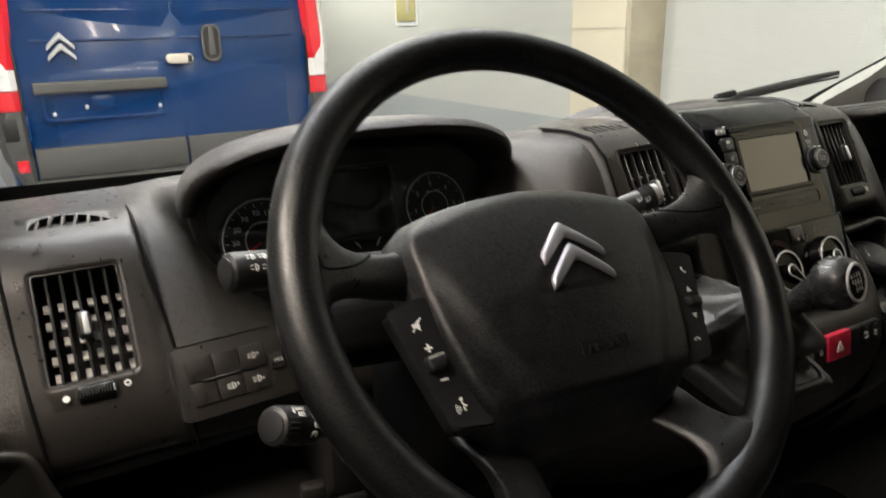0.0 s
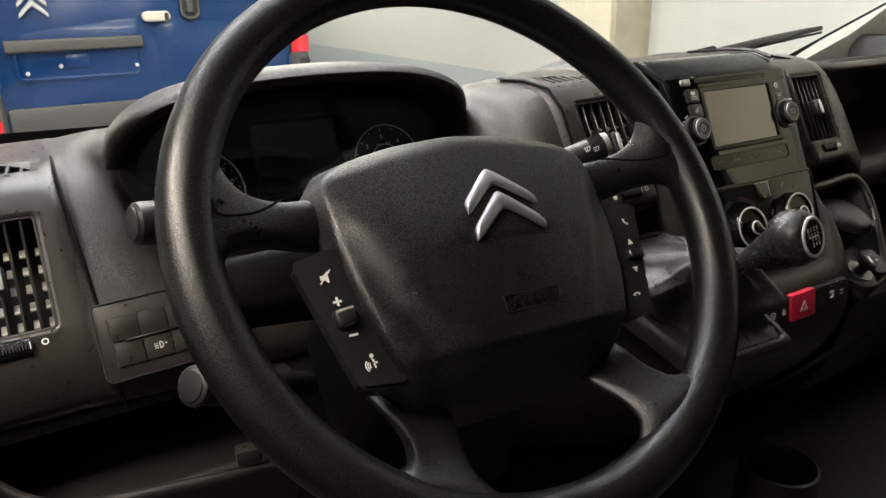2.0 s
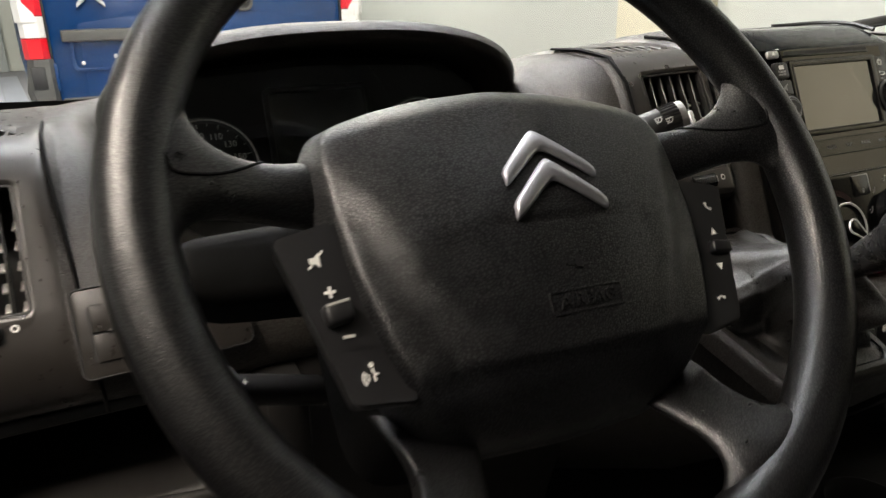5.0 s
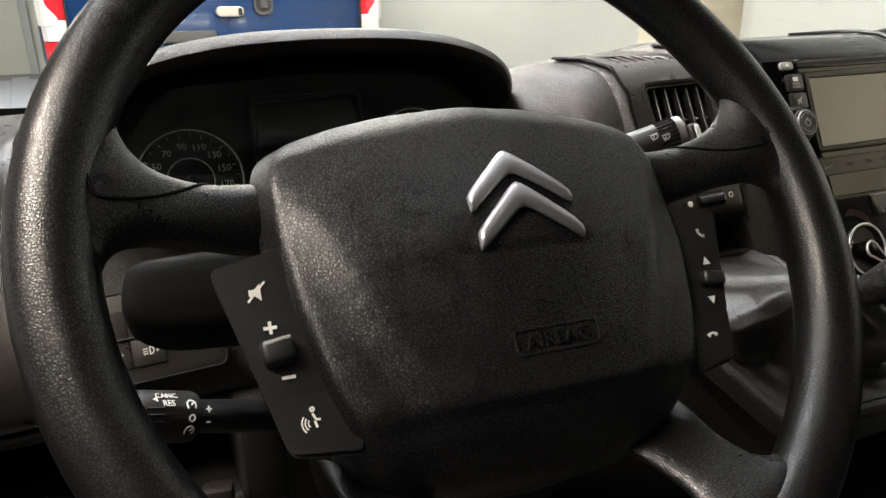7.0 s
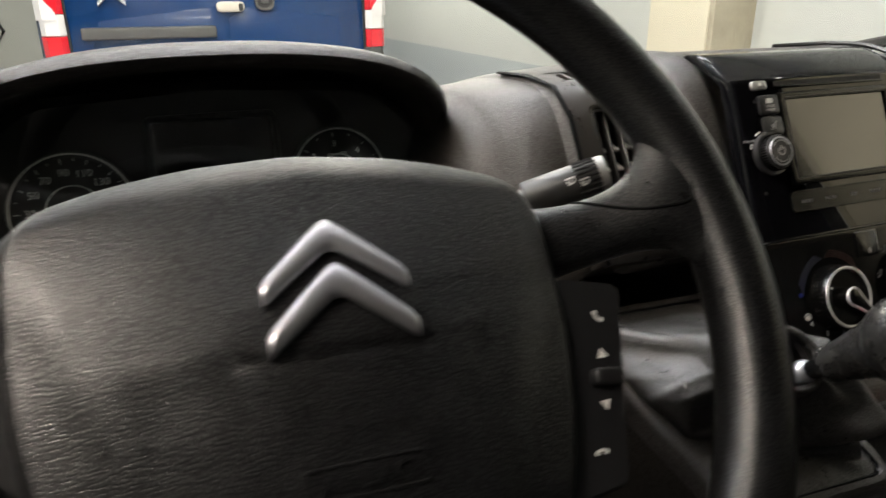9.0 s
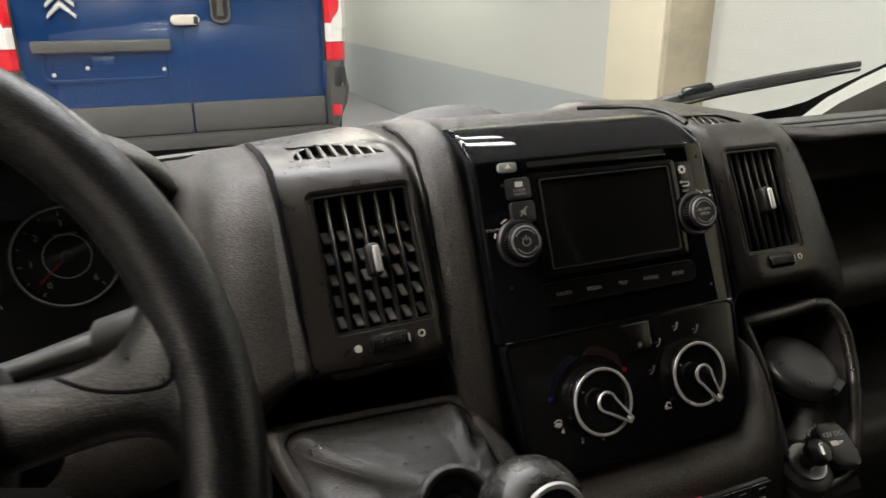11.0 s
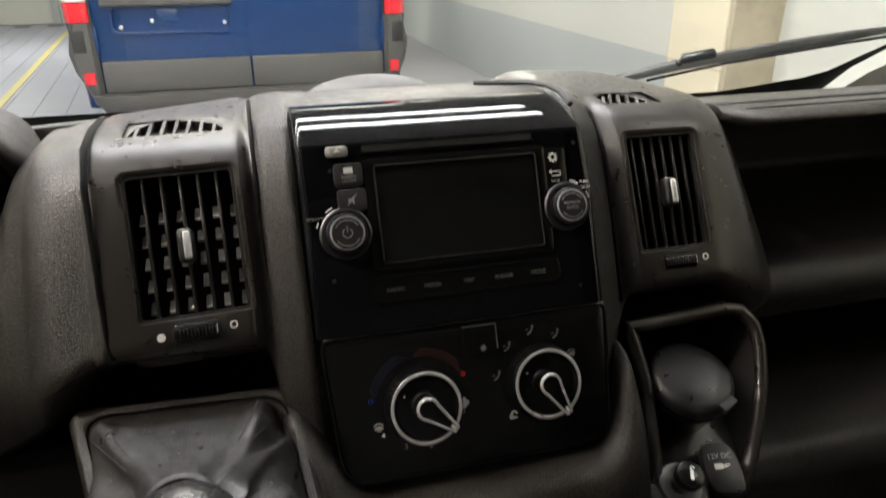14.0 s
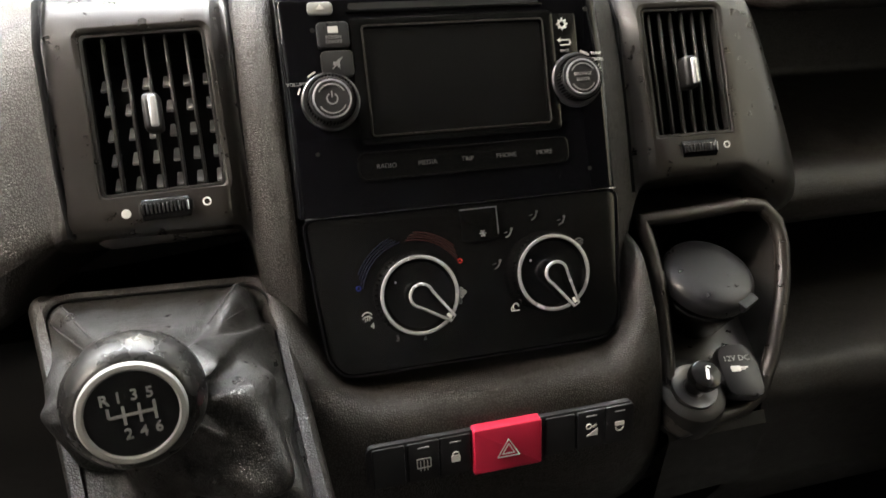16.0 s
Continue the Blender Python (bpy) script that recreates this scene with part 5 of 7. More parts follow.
    part("wheel_mark", box(0.0012, 0.0065, 0.001), PRINT, wheel, m=m @ pose(0.0145, z, 0.0064))
    part("closed_mark", revolve([(0, 0.0004), (0.0031, 0.0003), (0.0032, 0)], 18), PRINT, vent, "white dot", m=m @ pose(-0.0262, z - 0.001, 0.0024))
    part("open_mark", arc(0, 0, 0.0025, 0, 360, 0.0011, n=20), PRINT, vent, "white ring", m=m @ pose(0.0268, z + 0.001, 0.0027))
    return vent


air_vent(M_C, 0.0820, 0.1125, "dark grey dash vent with upright vanes beside the radio", 4)
air_vent(M_R, 0.0710, 0.107, "dark grey narrow dash vent with upright vanes", -22, False)
air_vent(M_L, 0.0785, 0.112, "dark grey dash vent with upright vanes near the door", 4)


def top_grille(m, w, d, n, slant):
    """Small demister grille let into the pod's top."""
    g = thing("demister_grille", tuple(m.translation), "small slotted demister grille on the vent pod", "air vent", "demister grilles")
    outline = []
    for i in range(13):
        k = i / 12 * 2 - 1
        outline.append((k * w / 2, -d * 0.42 + 0.002 * k))
    for i in range(1, 12):
        k = 1 - i / 12 * 2
        outline.append((k * w / 2, -d * 0.42 + d * 0.86 * (1 - abs(k) ** 2.2) ** 0.6 * (1 - 0.25 * k)))

    def square(W, H):
        """The outline blown up to a rectangle."""
        out = []
        for x, y in outline:
            t = max(abs(x) / (W / 2), abs(y) / (H / 2))
            out.append((x / t, y / t))
        return out

    rows = [[(x, y, n) for x, y in ring] for ring, n in ((square(w + 0.022, d + 0.018), -0.0060), (square(w + 0.010, d + 0.007), 0.0004), (shrink(outline, -0.0025), 0.0010), (outline, 0.0), (outline, -0.012))]
    part("rim", sheet(rows, loop=True), TRIM, g, m=m.copy(), angle=60)
    part("well", plate(outline, -0.024, -0.0075), BLACK, g, m=m.copy())
    for i in range(1, n):
        u = -w / 2 + w * i / n
        k = 2 * u / w
        top = d * 0.86 * (1 - abs(k) ** 2.2) ** 0.6 * (1 - 0.25 * k)
        part("rib", box(0.0032, top + 0.002, 0.005, 0.0006, 1), TRIM, g, m=m @ pose(u, -d * 0.42 + top / 2, -0.0015, 0, 0, slant))
    return g


top_grille(G_C, 0.084, 0.048, 8, -2)
top_grille(G_R, 0.064, 0.044, 7, -24)
top_grille(G_L, 0.086, 0.042, 7, -8)

# ---- steering wheel, slightly turned ----
WV = Vector((0, 0.628, 0.778)).normalized()
WC = Vector((-0.5630, -0.2025, 1.0840))
WF = F(WC, (1, 0, 0), WV)
WT = WF @ pose(0, 0, 0, 0, 0, -2.0)
wheel = thing("steering_wheel", tuple(WC), "black grained four-spoke steering wheel with worn rim and buttons", "steering wheel")
part("rim", torus(0.2080, 0.0178, 128, 24, 1.0), RIM, wheel, "grained rim, polished by use", m=WF.copy(), angle=80)

HALF_PAD = [(0.050, 0.0805), (0.085, 0.0740), (0.108, 0.0660), (0.1175, 0.0555), (0.1220, 0.040), (0.1215, 0.010), (0.1175, -0.030), (0.109, -0.070), (0.098, -0.102), (0.083, -0.123), (0.060, -0.133)]
PADPTS = rounded([(0.0, 0.0830)] + [(-u, v) for u, v in HALF_PAD] + [(0.0, -0.136)] + HALF_PAD[::-1], 0.010, 3)


def pad_height(u, v):
    """The cover's face: a dome that falls away to the top, flanks set back, and a lower edge that turns under."""
    n = 0.0135 - 2.1 * max(0.0, v + 0.03) ** 2 - 0.9 * min(0.0, v + 0.03) ** 2 - 1.15 * u * u
    n -= 0.010 * smooth01(0.060, 0.090, v + 0.12 * abs(u))
    off = abs(u) - (0.097 + 0.42 * v)
    n -= 0.0040 * smooth01(-0.008, 0.014, off) * smooth01(0.045, 0.0, v) * smooth01(-0.125, -0.09, v)
    # a pressed line under the emblem, and the field's lower edge
    line = v + 0.021 + 0.03 * (u - 0.01)
    n -= 0.0016 * smooth01(0.0032, 0.0, abs(line)) * smooth01(0.062, 0.045, abs(u - 0.010))
    n -= 0.0010 * smooth01(0.0, -0.004, line) * smooth01(0.085, 0.06, abs(u))
    n -= 0.0045 * smooth01(-0.0905, -0.0955, v + 0.02 * u) + 0.030 * smooth01(-0.092, -0.138, v)
    return n


rows = []
for i in range(65):
    s = (i / 64) ** 0.85
    rows.append([(u * s, v * s, pad_height(u * s, v * s) - 0.013 * smooth01(0.90, 1.0, s) ** 2) for u, v in PADPTS])
rows.append([(u, v, pad_height(u, v) - 0.045) for u, v in PADPTS])
bm = sheet(rows, loop=True)
bmesh.ops.remove_doubles(bm, verts=bm.verts, dist=1e-6)
pad = part("airbag_cover", bm, PAD, wheel, "grained airbag cover", m=WT.copy(), angle=50)


def lay(bm, u, v, lift=0.0):
    """Lay a flat piece on the cover's curve."""
    for vert in bm.verts:
        x, y = vert.co.x + u, vert.co.y + v
        vert.co = Vector((x, y, pad_height(x, y) + vert.co.z + lift))
    return bm


for dv in (0.0, -0.0205):
    part("emblem", lay(chevron_strip(0.0590, 0.0300, 0.0150, 0.0032), 0.0065, 0.0358 + dv, 0.0013), ALU, pad, "bright metal chevron", m=WT.copy(), angle=80)
part("horn_mark", lay(joined(bar(-0.004, 0, 0.003, 0, 0.0012), poly([(0.001, -0.002), (0.005, -0.003), (0.005, 0.003), (0.001, 0.002)])), 0.0026, -0.0476, 0.0004), BUTTON, pad, m=WT.copy())
plaque = rrect(0.0470, 0.0130, 0.0025, 4)
part("airbag_plaque", lay(frame_plate(plaque, shrink(plaque, 0.0012), -0.0005, 0.0009, 0.0002), 0.0058, -0.0676), PAD, pad, m=WT.copy())
part("lettering", lay(text_bm("AIRBAG", 0.0102, 0.0009), 0.0058, -0.0678, 0.0002), PAD, pad, m=WT.copy())


def path_at(pts, q):
    """A smooth curve through points, at q from 0 to 1."""
    n = len(pts) - 1
    i = min(n - 1, int(q * n))
    f = q * n - i
    p0, p1, p2, p3 = (Vector(pts[max(0, min(n, i + d))]) for d in (-1, 0, 1, 2))
    return 0.5 * (2 * p1 + (p2 - p0) * f + (2 * p0 - 5 * p1 + 4 * p2 - p3) * f * f + (3 * p1 - p0 - 3 * p2 + p3) * f ** 3)


TOPLINE = [(0.085, 0.0440), (0.115, 0.0455), (0.143, 0.0440), (0.164, 0.0475), (0.1755, 0.0575), (0.179, 0.073), (0.174, 0.100)]
LOWLINE = [(0.085, 0.004), (0.118, 0.006), (0.145, 0.0095), (0.168, 0.011), (0.185, 0.006), (0.192, -0.010), (0.195, -0.036)]
MIDLINE = [(0.085, 0.024, -0.040), (0.116, 0.0255, -0.034), (0.144, 0.0265, -0.026), (0.167, 0.028, -0.015), (0.184, 0.030, -0.006), (0.197, 0.030, -0.001), (0.204, 0.030, 0.0)]
OUTLINE = [(0.106, -0.095), (0.103, -0.112), (0.101, -0.128), (0.104, -0.140), (0.1125, -0.1465), (0.124, -0.147), (0.140, -0.141)]
INLINE = [(0.050, -0.112), (0.056, -0.126), (0.063, -0.141), (0.0680, -0.155), (0.0670, -0.169), (0.057, -0.182), (0.038, -0.1935)]
LOWMID = [(0.083, -0.104, -0.056), (0.086, -0.121, -0.042), (0.091, -0.137, -0.027), (0.098, -0.150, -0.014), (0.105, -0.160, -0.005), (0.110, -0.168, -0.002), (0.1135, -0.174, 0.0)]
THICK = [(0.0125, 0), (0.0130, 0), (0.0135, 0), (0.0140, 0), (0.0140, 0), (0.0125, 0), (0.0090, 0)]


def spoke_point(s, q, p, front=1.0, lines=(TOPLINE, LOWLINE, MIDLINE)):
    """q from the hub to the rim, p from -1 at the lower edge to 1 at the upper."""
    t, l, m = (path_at(line, q) for line in lines)
    mid = Vector((m.x, m.y))
    k = (p + 1) / 2
    c = 2 * mid - (t + l) / 2
    uv = l * (1 - k) ** 2 + c * (2 * k * (1 - k)) + t * k * k
    n = m.z - 0.006 * smooth01(0.20, 0.06, q) + front * path_at(THICK, q).x * (1 - abs(p) ** 2.6) ** 0.55
    return Vector((s * uv.x, uv.y, n))


for s in (-1, 1):
    rows = []
    for i in range(65):
        q = i / 64
        ps = [math.cos(math.pi * j / 28) for j in range(29)]
        rows.append([spoke_point(s, q, p) for p in ps] + [spoke_point(s, q, p, -0.8) for p in ps[-2:0:-1]])
    up = part("spoke", sheet(rows, loop=True, caps=True), SPOKE, wheel, m=WT.copy(), angle=80)
    # seam of the thumb rest
    rest = [(0.325, 0.96), (0.36, 0.72), (0.40, 0.46), (0.46, 0.18), (0.525, 0.0), (0.59, -0.10), (0.66, -0.14), (0.72, -0.08), (0.75, 0.06), (0.78, 0.22), (0.825, 0.42), (0.87, 0.62), (0.94, 0.82), (0.97, 0.94)]
    part("seam", sweep([spoke_point(s, *path_at(rest, i / 90)) + Vector((0, 0, 0.0002)) for i in range(91)], 0.0009, 6), SEAMSHADE, up, m=WT.copy())
    # lower spoke: a web that dips under the cover and flares softly into the rim
    rows = []
    for i in range(65):
        q = i / 64
        ps = [math.cos(math.pi * j / 28) for j in range(29)]
        low = (OUTLINE, INLINE, LOWMID)
        rows.append([spoke_point(s, q, p, 1.0, low) for p in ps] + [spoke_point(s, q, p, -0.8, low) for p in ps[-2:0:-1]])
    part("spoke", sheet(rows, loop=True, caps=True), SPOKE, wheel, m=WT.copy(), angle=80)

# buttons on the spokes
strip_form = [(-0.1455, -0.0065), (-0.1165, -0.0002), (-0.0935, -0.0975), (-0.1225, -0.0935)]


def key_strip(s):
    unit = part("button_unit", plate(rounded([(s * u, v) for u, v in (strip_form[::-1] if s > 0 else strip_form)][::-1] if s < 0 else [(s * u, v) for u, v in strip_form], 0.003, 3), -0.030, -0.0125, 0.002), BUTTON, wheel, "black button strip", m=WT.copy())

    def along(k0, k1):
        (xa, ya), (xb, yb), (xc, yc), (xd, yd) = strip_form
        lo = [(xa + (xd - xa) * k, ya + (yd - ya) * k) for k in (k0, k1)]
        hi = [(xb + (xc - xb) * k, yb + (yc - yb) * k) for k in (k0, k1)]
        pts = [lo[0], lo[1], hi[1], hi[0]]
        pts = [(s * u, v) for u, v in pts]
        return pts if s < 0 else pts[::-1]

    for k0, k1 in ((0.015, 0.365), (0.38, 0.685), (0.70, 0.985)):
        part("button", plate(shrink(rounded(along(k0, k1), 0.002, 2), 0.0006), -0.016, -0.0105, 0.0008), BUTTON, unit, m=WT.copy())
    return unit


kl = key_strip(-1)
kr = key_strip(1)
Z = -0.0102


def on_wheel(bm, u, v, turn=0.0, z=Z):
    bm.transform(WT @ pose(u, v, z, 0, 0, turn))
    return bm


part("mute_mark", on_wheel(mute_icon(0.0082), -0.1280, -0.0189), PRINT, kl)
part("plus_mark", on_wheel(joined(bar(-0.003, 0, 0.003, 0, 0.0015), bar(0, -0.003, 0, 0.003, 0.0015)), -0.1247, -0.0363), PRINT, kl)
part("minus_mark", on_wheel(bar(-0.003, 0, 0.003, 0, 0.0015), -0.1202, -0.0599), PRINT, kl)
part("rocker", on_wheel(box(0.0145, 0.0120, 0.010, 0.003, 3), -0.1235, -0.0480, 8, -0.0082), BUTTON, kl)
part("rocker_edge", on_wheel(box(0.0125, 0.0018, 0.0012, 0.0004, 1), -0.1235, -0.0438, 8, -0.0036), RINGGREY, kl)
part("voice_mark", on_wheel(joined(arc(0.0008, 0.0040, 0.0008, 0, 360, 0.0010, n=10), bar(0.0006, 0.0022, 0.0018, -0.0006, 0.0010), bar(0.0018, -0.0006, 0.0038, -0.0010, 0.0010), bar(0.0012, -0.0012, 0.0018, -0.0042, 0.0010), arc(0.0004, -0.002, 0.0022, 140, 225, 0.0006), arc(0.0004, -0.002, 0.0036, 140, 225, 0.0006), arc(0.0004, -0.002, 0.0050, 140, 225, 0.0006)), -0.1135, -0.0797), PRINT, kl)


def phone_icon(s, turn):
    bm = joined(arc(0, -0.6 * s, 0.8 * s, 50, 130, 0.26 * s), moved(poly(rrect(0.34 * s, 0.42 * s, 0.1 * s)), -0.5 * s, -0.02 * s, 0, 35), moved(poly(rrect(0.34 * s, 0.42 * s, 0.1 * s)), 0.5 * s, -0.02 * s, 0, -35))
    return moved(bm, 0, 0, 0, turn)


part("call_mark", on_wheel(phone_icon(0.0048, 125), 0.1312, -0.0193), PRINT, kr)
part("hang_up_mark", on_wheel(phone_icon(0.0048, 0), 0.1143, -0.0793), PRINT, kr)
part("up_mark", on_wheel(poly([(-0.0026, -0.0018), (0.0026, -0.0018), (0, 0.0026)]), 0.1279, -0.0369), PRINT, kr)
part("down_mark", on_wheel(poly([(-0.0026, 0.0018), (0, -0.0026), (0.0026, 0.0018)]), 0.1229, -0.0595), PRINT, kr)
part("rocker", on_wheel(box(0.0145, 0.0080, 0.008, 0.002, 3), 0.1262, -0.0478, -8, -0.0086), BUTTON, kr)

# steering column shroud
col = thing("steering_column", (-0.565, -0.05, 0.95), "dark plastic steering column shroud, shade put into its colour", "steering column")
rows = []
for n, w, h, dv in ((-0.046, 0.040, 0.034, -0.014), (-0.070, 0.064, 0.052, -0.022), (-0.084, 0.074, 0.062, -0.030), (-0.16, 0.080, 0.074, -0.044), (-0.26, 0.084, 0.084, -0.056)):
    rows.append([(w * math.copysign(abs(math.cos(a)) ** 0.5, math.cos(a)), dv + h * math.copysign(abs(math.sin(a)) ** 0.5, math.sin(a)), n) for a in (2 * math.pi * i / 32 for i in range(32))])
# shroud and housing carry the shade behind the wheel in their colour
part("shroud", sheet(rows, loop=True, caps=True), SEAMSHADE, col, m=WF.copy(), angle=60)
part("switch_housing", plate(rounded([(-0.192, 0.012), (-0.170, -0.002), (-0.080, -0.012), (0.080, -0.006), (0.118, 0.004), (0.128, 0.020), (0.105, 0.046), (-0.100, 0.046), (-0.186, 0.044)], 0.012, 3), -0.150, -0.100, 0.010, 3), SEAMSHADE, col, "housing of the column switches, blackened with painted shade", m=WF.copy())
part("hub", revolve([(0.0, -0.02), (0.045, -0.022), (0.05, -0.03), (0.048, -0.05), (0.04, -0.06), (0, -0.06)], 40), BLACK, col, m=WF.copy())
part("ignition", revolve([(0, 0.014), (0.014, 0.013), (0.018, 0.008), (0.020, 0.0), (0, 0)], 24), SATIN, col, m=F((-0.475, -0.085, 0.955), (0.6, 0.8, 0), (0, 0, 1)))


def stalk(name, a, b, ra, rb, label, ring=False):
    a, b = Vector(a), Vector(b)
    d = (b - a).normalized()
    st = thing(name, tuple(a), label, "control stalk", "column stalks")
    L = (b - a).length
    k0 = 1 - 0.050 / L
    part("arm", sweep([a, a + (b - a) * 0.4, a + (b - a) * k0], [ra, ra * 0.95, rb * 0.80], 14, flat=0.8), GREYSTALK if name == "wiper_stalk" else BUTTON, st)
    part("switch_head", sweep([a + (b - a) * (k0 - 0.01), a + (b - a) * k0, b - d * 0.006, b - d * 0.002, b], [rb * 0.9, rb, rb, rb * 0.95, rb * 0.80], 24), GREYSTALK if name == "wiper_stalk" else PANEL, st)
    part("end_cap", sweep([b - d * 0.001, b + d * 0.0012, b + d * 0.0022], [rb * 0.78, rb * 0.74, rb * 0.4], 24), BUTTON, st)
    if ring:
        side = d.orthogonal().normalized()
        up = d.cross(side)
        for i in range(24):
            c = 2 * math.pi * i / 24
            e = side * math.cos(c) + up * math.sin(c)
            if e.y > -0.35 and not name.startswith("wiper"):
                continue
            part("rib", sweep([b - d * 0.018 + e * rb, b - d * 0.004 + e * rb], 0.0009, 5), PANEL, st)
    return st, a, b, d


light_stalk, la, lb, ld = stalk("light_stalk", (-0.63, -0.010, 1.050), (-0.786, -0.050, 1.078), 0.010, 0.0170, "black lighting stalk with printed lamp marks")
cruise_stalk, ca, cb, cd = stalk("cruise_stalk", (-0.645, 0.008, 0.862), (-0.766, -0.063, 0.936), 0.0165, 0.0180, "black cruise control stalk with printed words and a knurled end", True)
wiper_stalk, wa, wb, wd = stalk("wiper_stalk", (-0.500, -0.055, 1.045), (-0.360, -0.105, 1.097), 0.0085, 0.0118, "grey wiper stalk with a ribbed ring", True)


def round_print(bm, end, d, radius, back, up):
    """Print laid round a stalk: x runs along it away from its end, y round it; up is where y is nought."""
    side = d.cross(Vector(up)).normalized()
    top = side.cross(d).normalized()
    for v in bm.verts:
        a = v.co.y / radius
        v.co = end - d * (back + v.co.x) + (top * math.cos(a) + side * math.sin(a)) * (radius + v.co.z + 0.0004)
    return bm


for w, y in (("CANC", 0.0032), ("RES", -0.0032)):
    part("lettering", round_print(moved(text_bm(w, 0.0062), 0, y), cb, cd, 0.0182, 0.022, (-0.2, -0.5, 0.8)), PRINT, cruise_stalk)
part("arrow_mark", round_print(poly([(-0.0018, 0.0), (0.0018, -0.002), (0.0018, 0.002)][::-1]), cb, cd, 0.0182, 0.012, (-0.2, -0.5, 0.8)), PRINT, cruise_stalk)
face = (0.0, -0.85, 0.45)
part("zero_mark", round_print(arc(0, 0, 0.0022, 0, 360, 0.0010, n=16), cb, cd, 0.0182, 0.040, face), PRINT, cruise_stalk)
for y in (0.009, -0.009):
    part("dial_mark", round_print(moved(joined(arc(0, 0, 0.0036, -40, 220, 0.0010, n=14), bar(0, 0, 0.002, 0.002, 0.0010)), 0, y), cb, cd, 0.0182, 0.040, face), PRINT, cruise_stalk)
for x, y, bits in ((0.056, 0.006, ((-0.0022, 0, 0.0022, 0), (0, -0.0022, 0, 0.0022))), (0.056, -0.003, ((-0.002, 0, 0.002, 0),))):
    part("sign_mark", round_print(moved(joined(*[bar(*b, 0.0010) for b in bits]), 0, y), cb, cd, 0.0165, x, face), PRINT, cruise_stalk)
part("switch_line", round_print(bar(0, -0.016, 0, 0.016, 0.0008), cb, cd, 0.0182, 0.048, face), VANE, cruise_stalk)
for x, y in ((0.016, 0.006), (0.017, -0.004), (0.027, 0.006), (0.028, -0.004)):
    part("lamp_mark", round_print(moved(joined(arc(0.0008, 0, 0.0024, -90, 90, 0.0009), bar(0.0008, -0.0024, 0.0008, 0.0024, 0.0009), bar(-0.004, 0.0015, -0.001, 0.0018, 0.0008), bar(-0.004, -0.0015, -0.001, -0.0012, 0.0008)), 0, y), lb, ld, 0.0172, x, (0, -0.75, 0.6)), PRINT, light_stalk)
for x, y in ((0.014, 0.002), (0.022, -0.001)):
    part("spray_mark", round_print(moved(joined(arc(0, 0, 0.0024, 0, 180, 0.0009), bar(-0.003, -0.001, 0.003, -0.001, 0.0009), bar(0, 0, 0.0022, 0.003, 0.0008)), 0, y), wb, wd, 0.0121, x, (0, -0.8, 0.5)), PRINT, wiper_stalk)
part("end_ring", sweep([wb - wd * 0.004, wb + wd * 0.0016], [0.0118, 0.0112], 24), RINGGREY, wiper_stalk, "pale end ring")

# ---- instruments ----
cluster = thing("instrument_cluster", (-0.565, 0.2, 0.98), "dark instrument cluster with two round dials and red needles", "instrument cluster")
IV = Vector((0, 0.30, 0.954)).normalized()
IF = F((-0.565, 0.200, 1.050), (1, 0, 0), IV)
part("face", plate(rounded([(-0.205, 0.03), (-0.19, -0.075), (-0.12, -0.105), (0.12, -0.105), (0.19, -0.075), (0.205, 0.03), (0.15, 0.075), (0, 0.085), (-0.15, 0.075)], 0.02, 4), -0.02, -0.008, 0.003), BLACK, cluster, m=IF.copy())
part("centre_display", plate(rrect(0.105, 0.085, 0.004), -0.01, -0.004, 0.001), SCREEN, cluster, "dark centre display", m=IF @ pose(0.0, 0.005, 0))
part("display_frame", frame_plate(rrect(0.117, 0.097, 0.008), rrect(0.106, 0.086, 0.005), -0.01, 0.0, 0.002), BUTTON, cluster, m=IF @ pose(0.0, 0.005, 0))


def dial(u, v, r, words, a0, a1, needle, n_tick):
    d = part("dial", revolve([(0, -0.004), (r, -0.004), (r + 0.002, -0.001), (r + 0.0045, 0.0), (r + 0.006, -0.004), (r + 0.006, -0.01), (0, -0.01)], 48), BUTTON, cluster, "round dial", m=IF @ pose(u, v, 0))
    part("dial_ring", torus(r + 0.0032, 0.0008, 56, 6), DIALPRINT, d, m=IF @ pose(u, v, 0))
    part("inner_ring", torus(r * 0.48, 0.0005, 48, 6), DIALPRINT, d, m=IF @ pose(u, v, -0.0035))
    for i, w in enumerate(words):
        a = radians(a0 + (a1 - a0) * i / (len(words) - 1))
        part("digit", text_bm(w, r * 0.20), DIALPRINT, d, m=IF @ pose(u + r * 0.73 * math.cos(a), v + r * 0.73 * math.sin(a), -0.0036))
    ticks = []
    for i in range(n_tick):
        a = radians(a0 + (a1 - a0) * i / (n_tick - 1))
        k = 0.90 if i % 2 == 0 else 0.94
        ticks.append(bar(r * k * math.cos(a), r * k * math.sin(a), r * 0.99 * math.cos(a), r * 0.99 * math.sin(a), 0.0007))
    part("ticks", joined(*ticks), DIALPRINT, d, m=IF @ pose(u, v, -0.0036))
    c, s = math.cos(radians(needle)), math.sin(radians(needle))
    part("needle", bar(-0.004 * c, -0.004 * s, r * 0.80 * c, r * 0.80 * s, 0.0014, 0.0004), REDPRINT, d, "red needle", m=IF @ pose(u, v, -0.0022))
    part("needle_cap", revolve([(0, 0.003), (0.004, 0.0025), (0.0052, 0), (0.0052, -0.003)], 20), BLACK, d, m=IF @ pose(u, v, -0.002))
    return d


dial(-0.123, -0.023, 0.046, ("10", "30", "50", "70", "90", "110", "130", "150", "170", "190"), 205, -38, 209, 19)
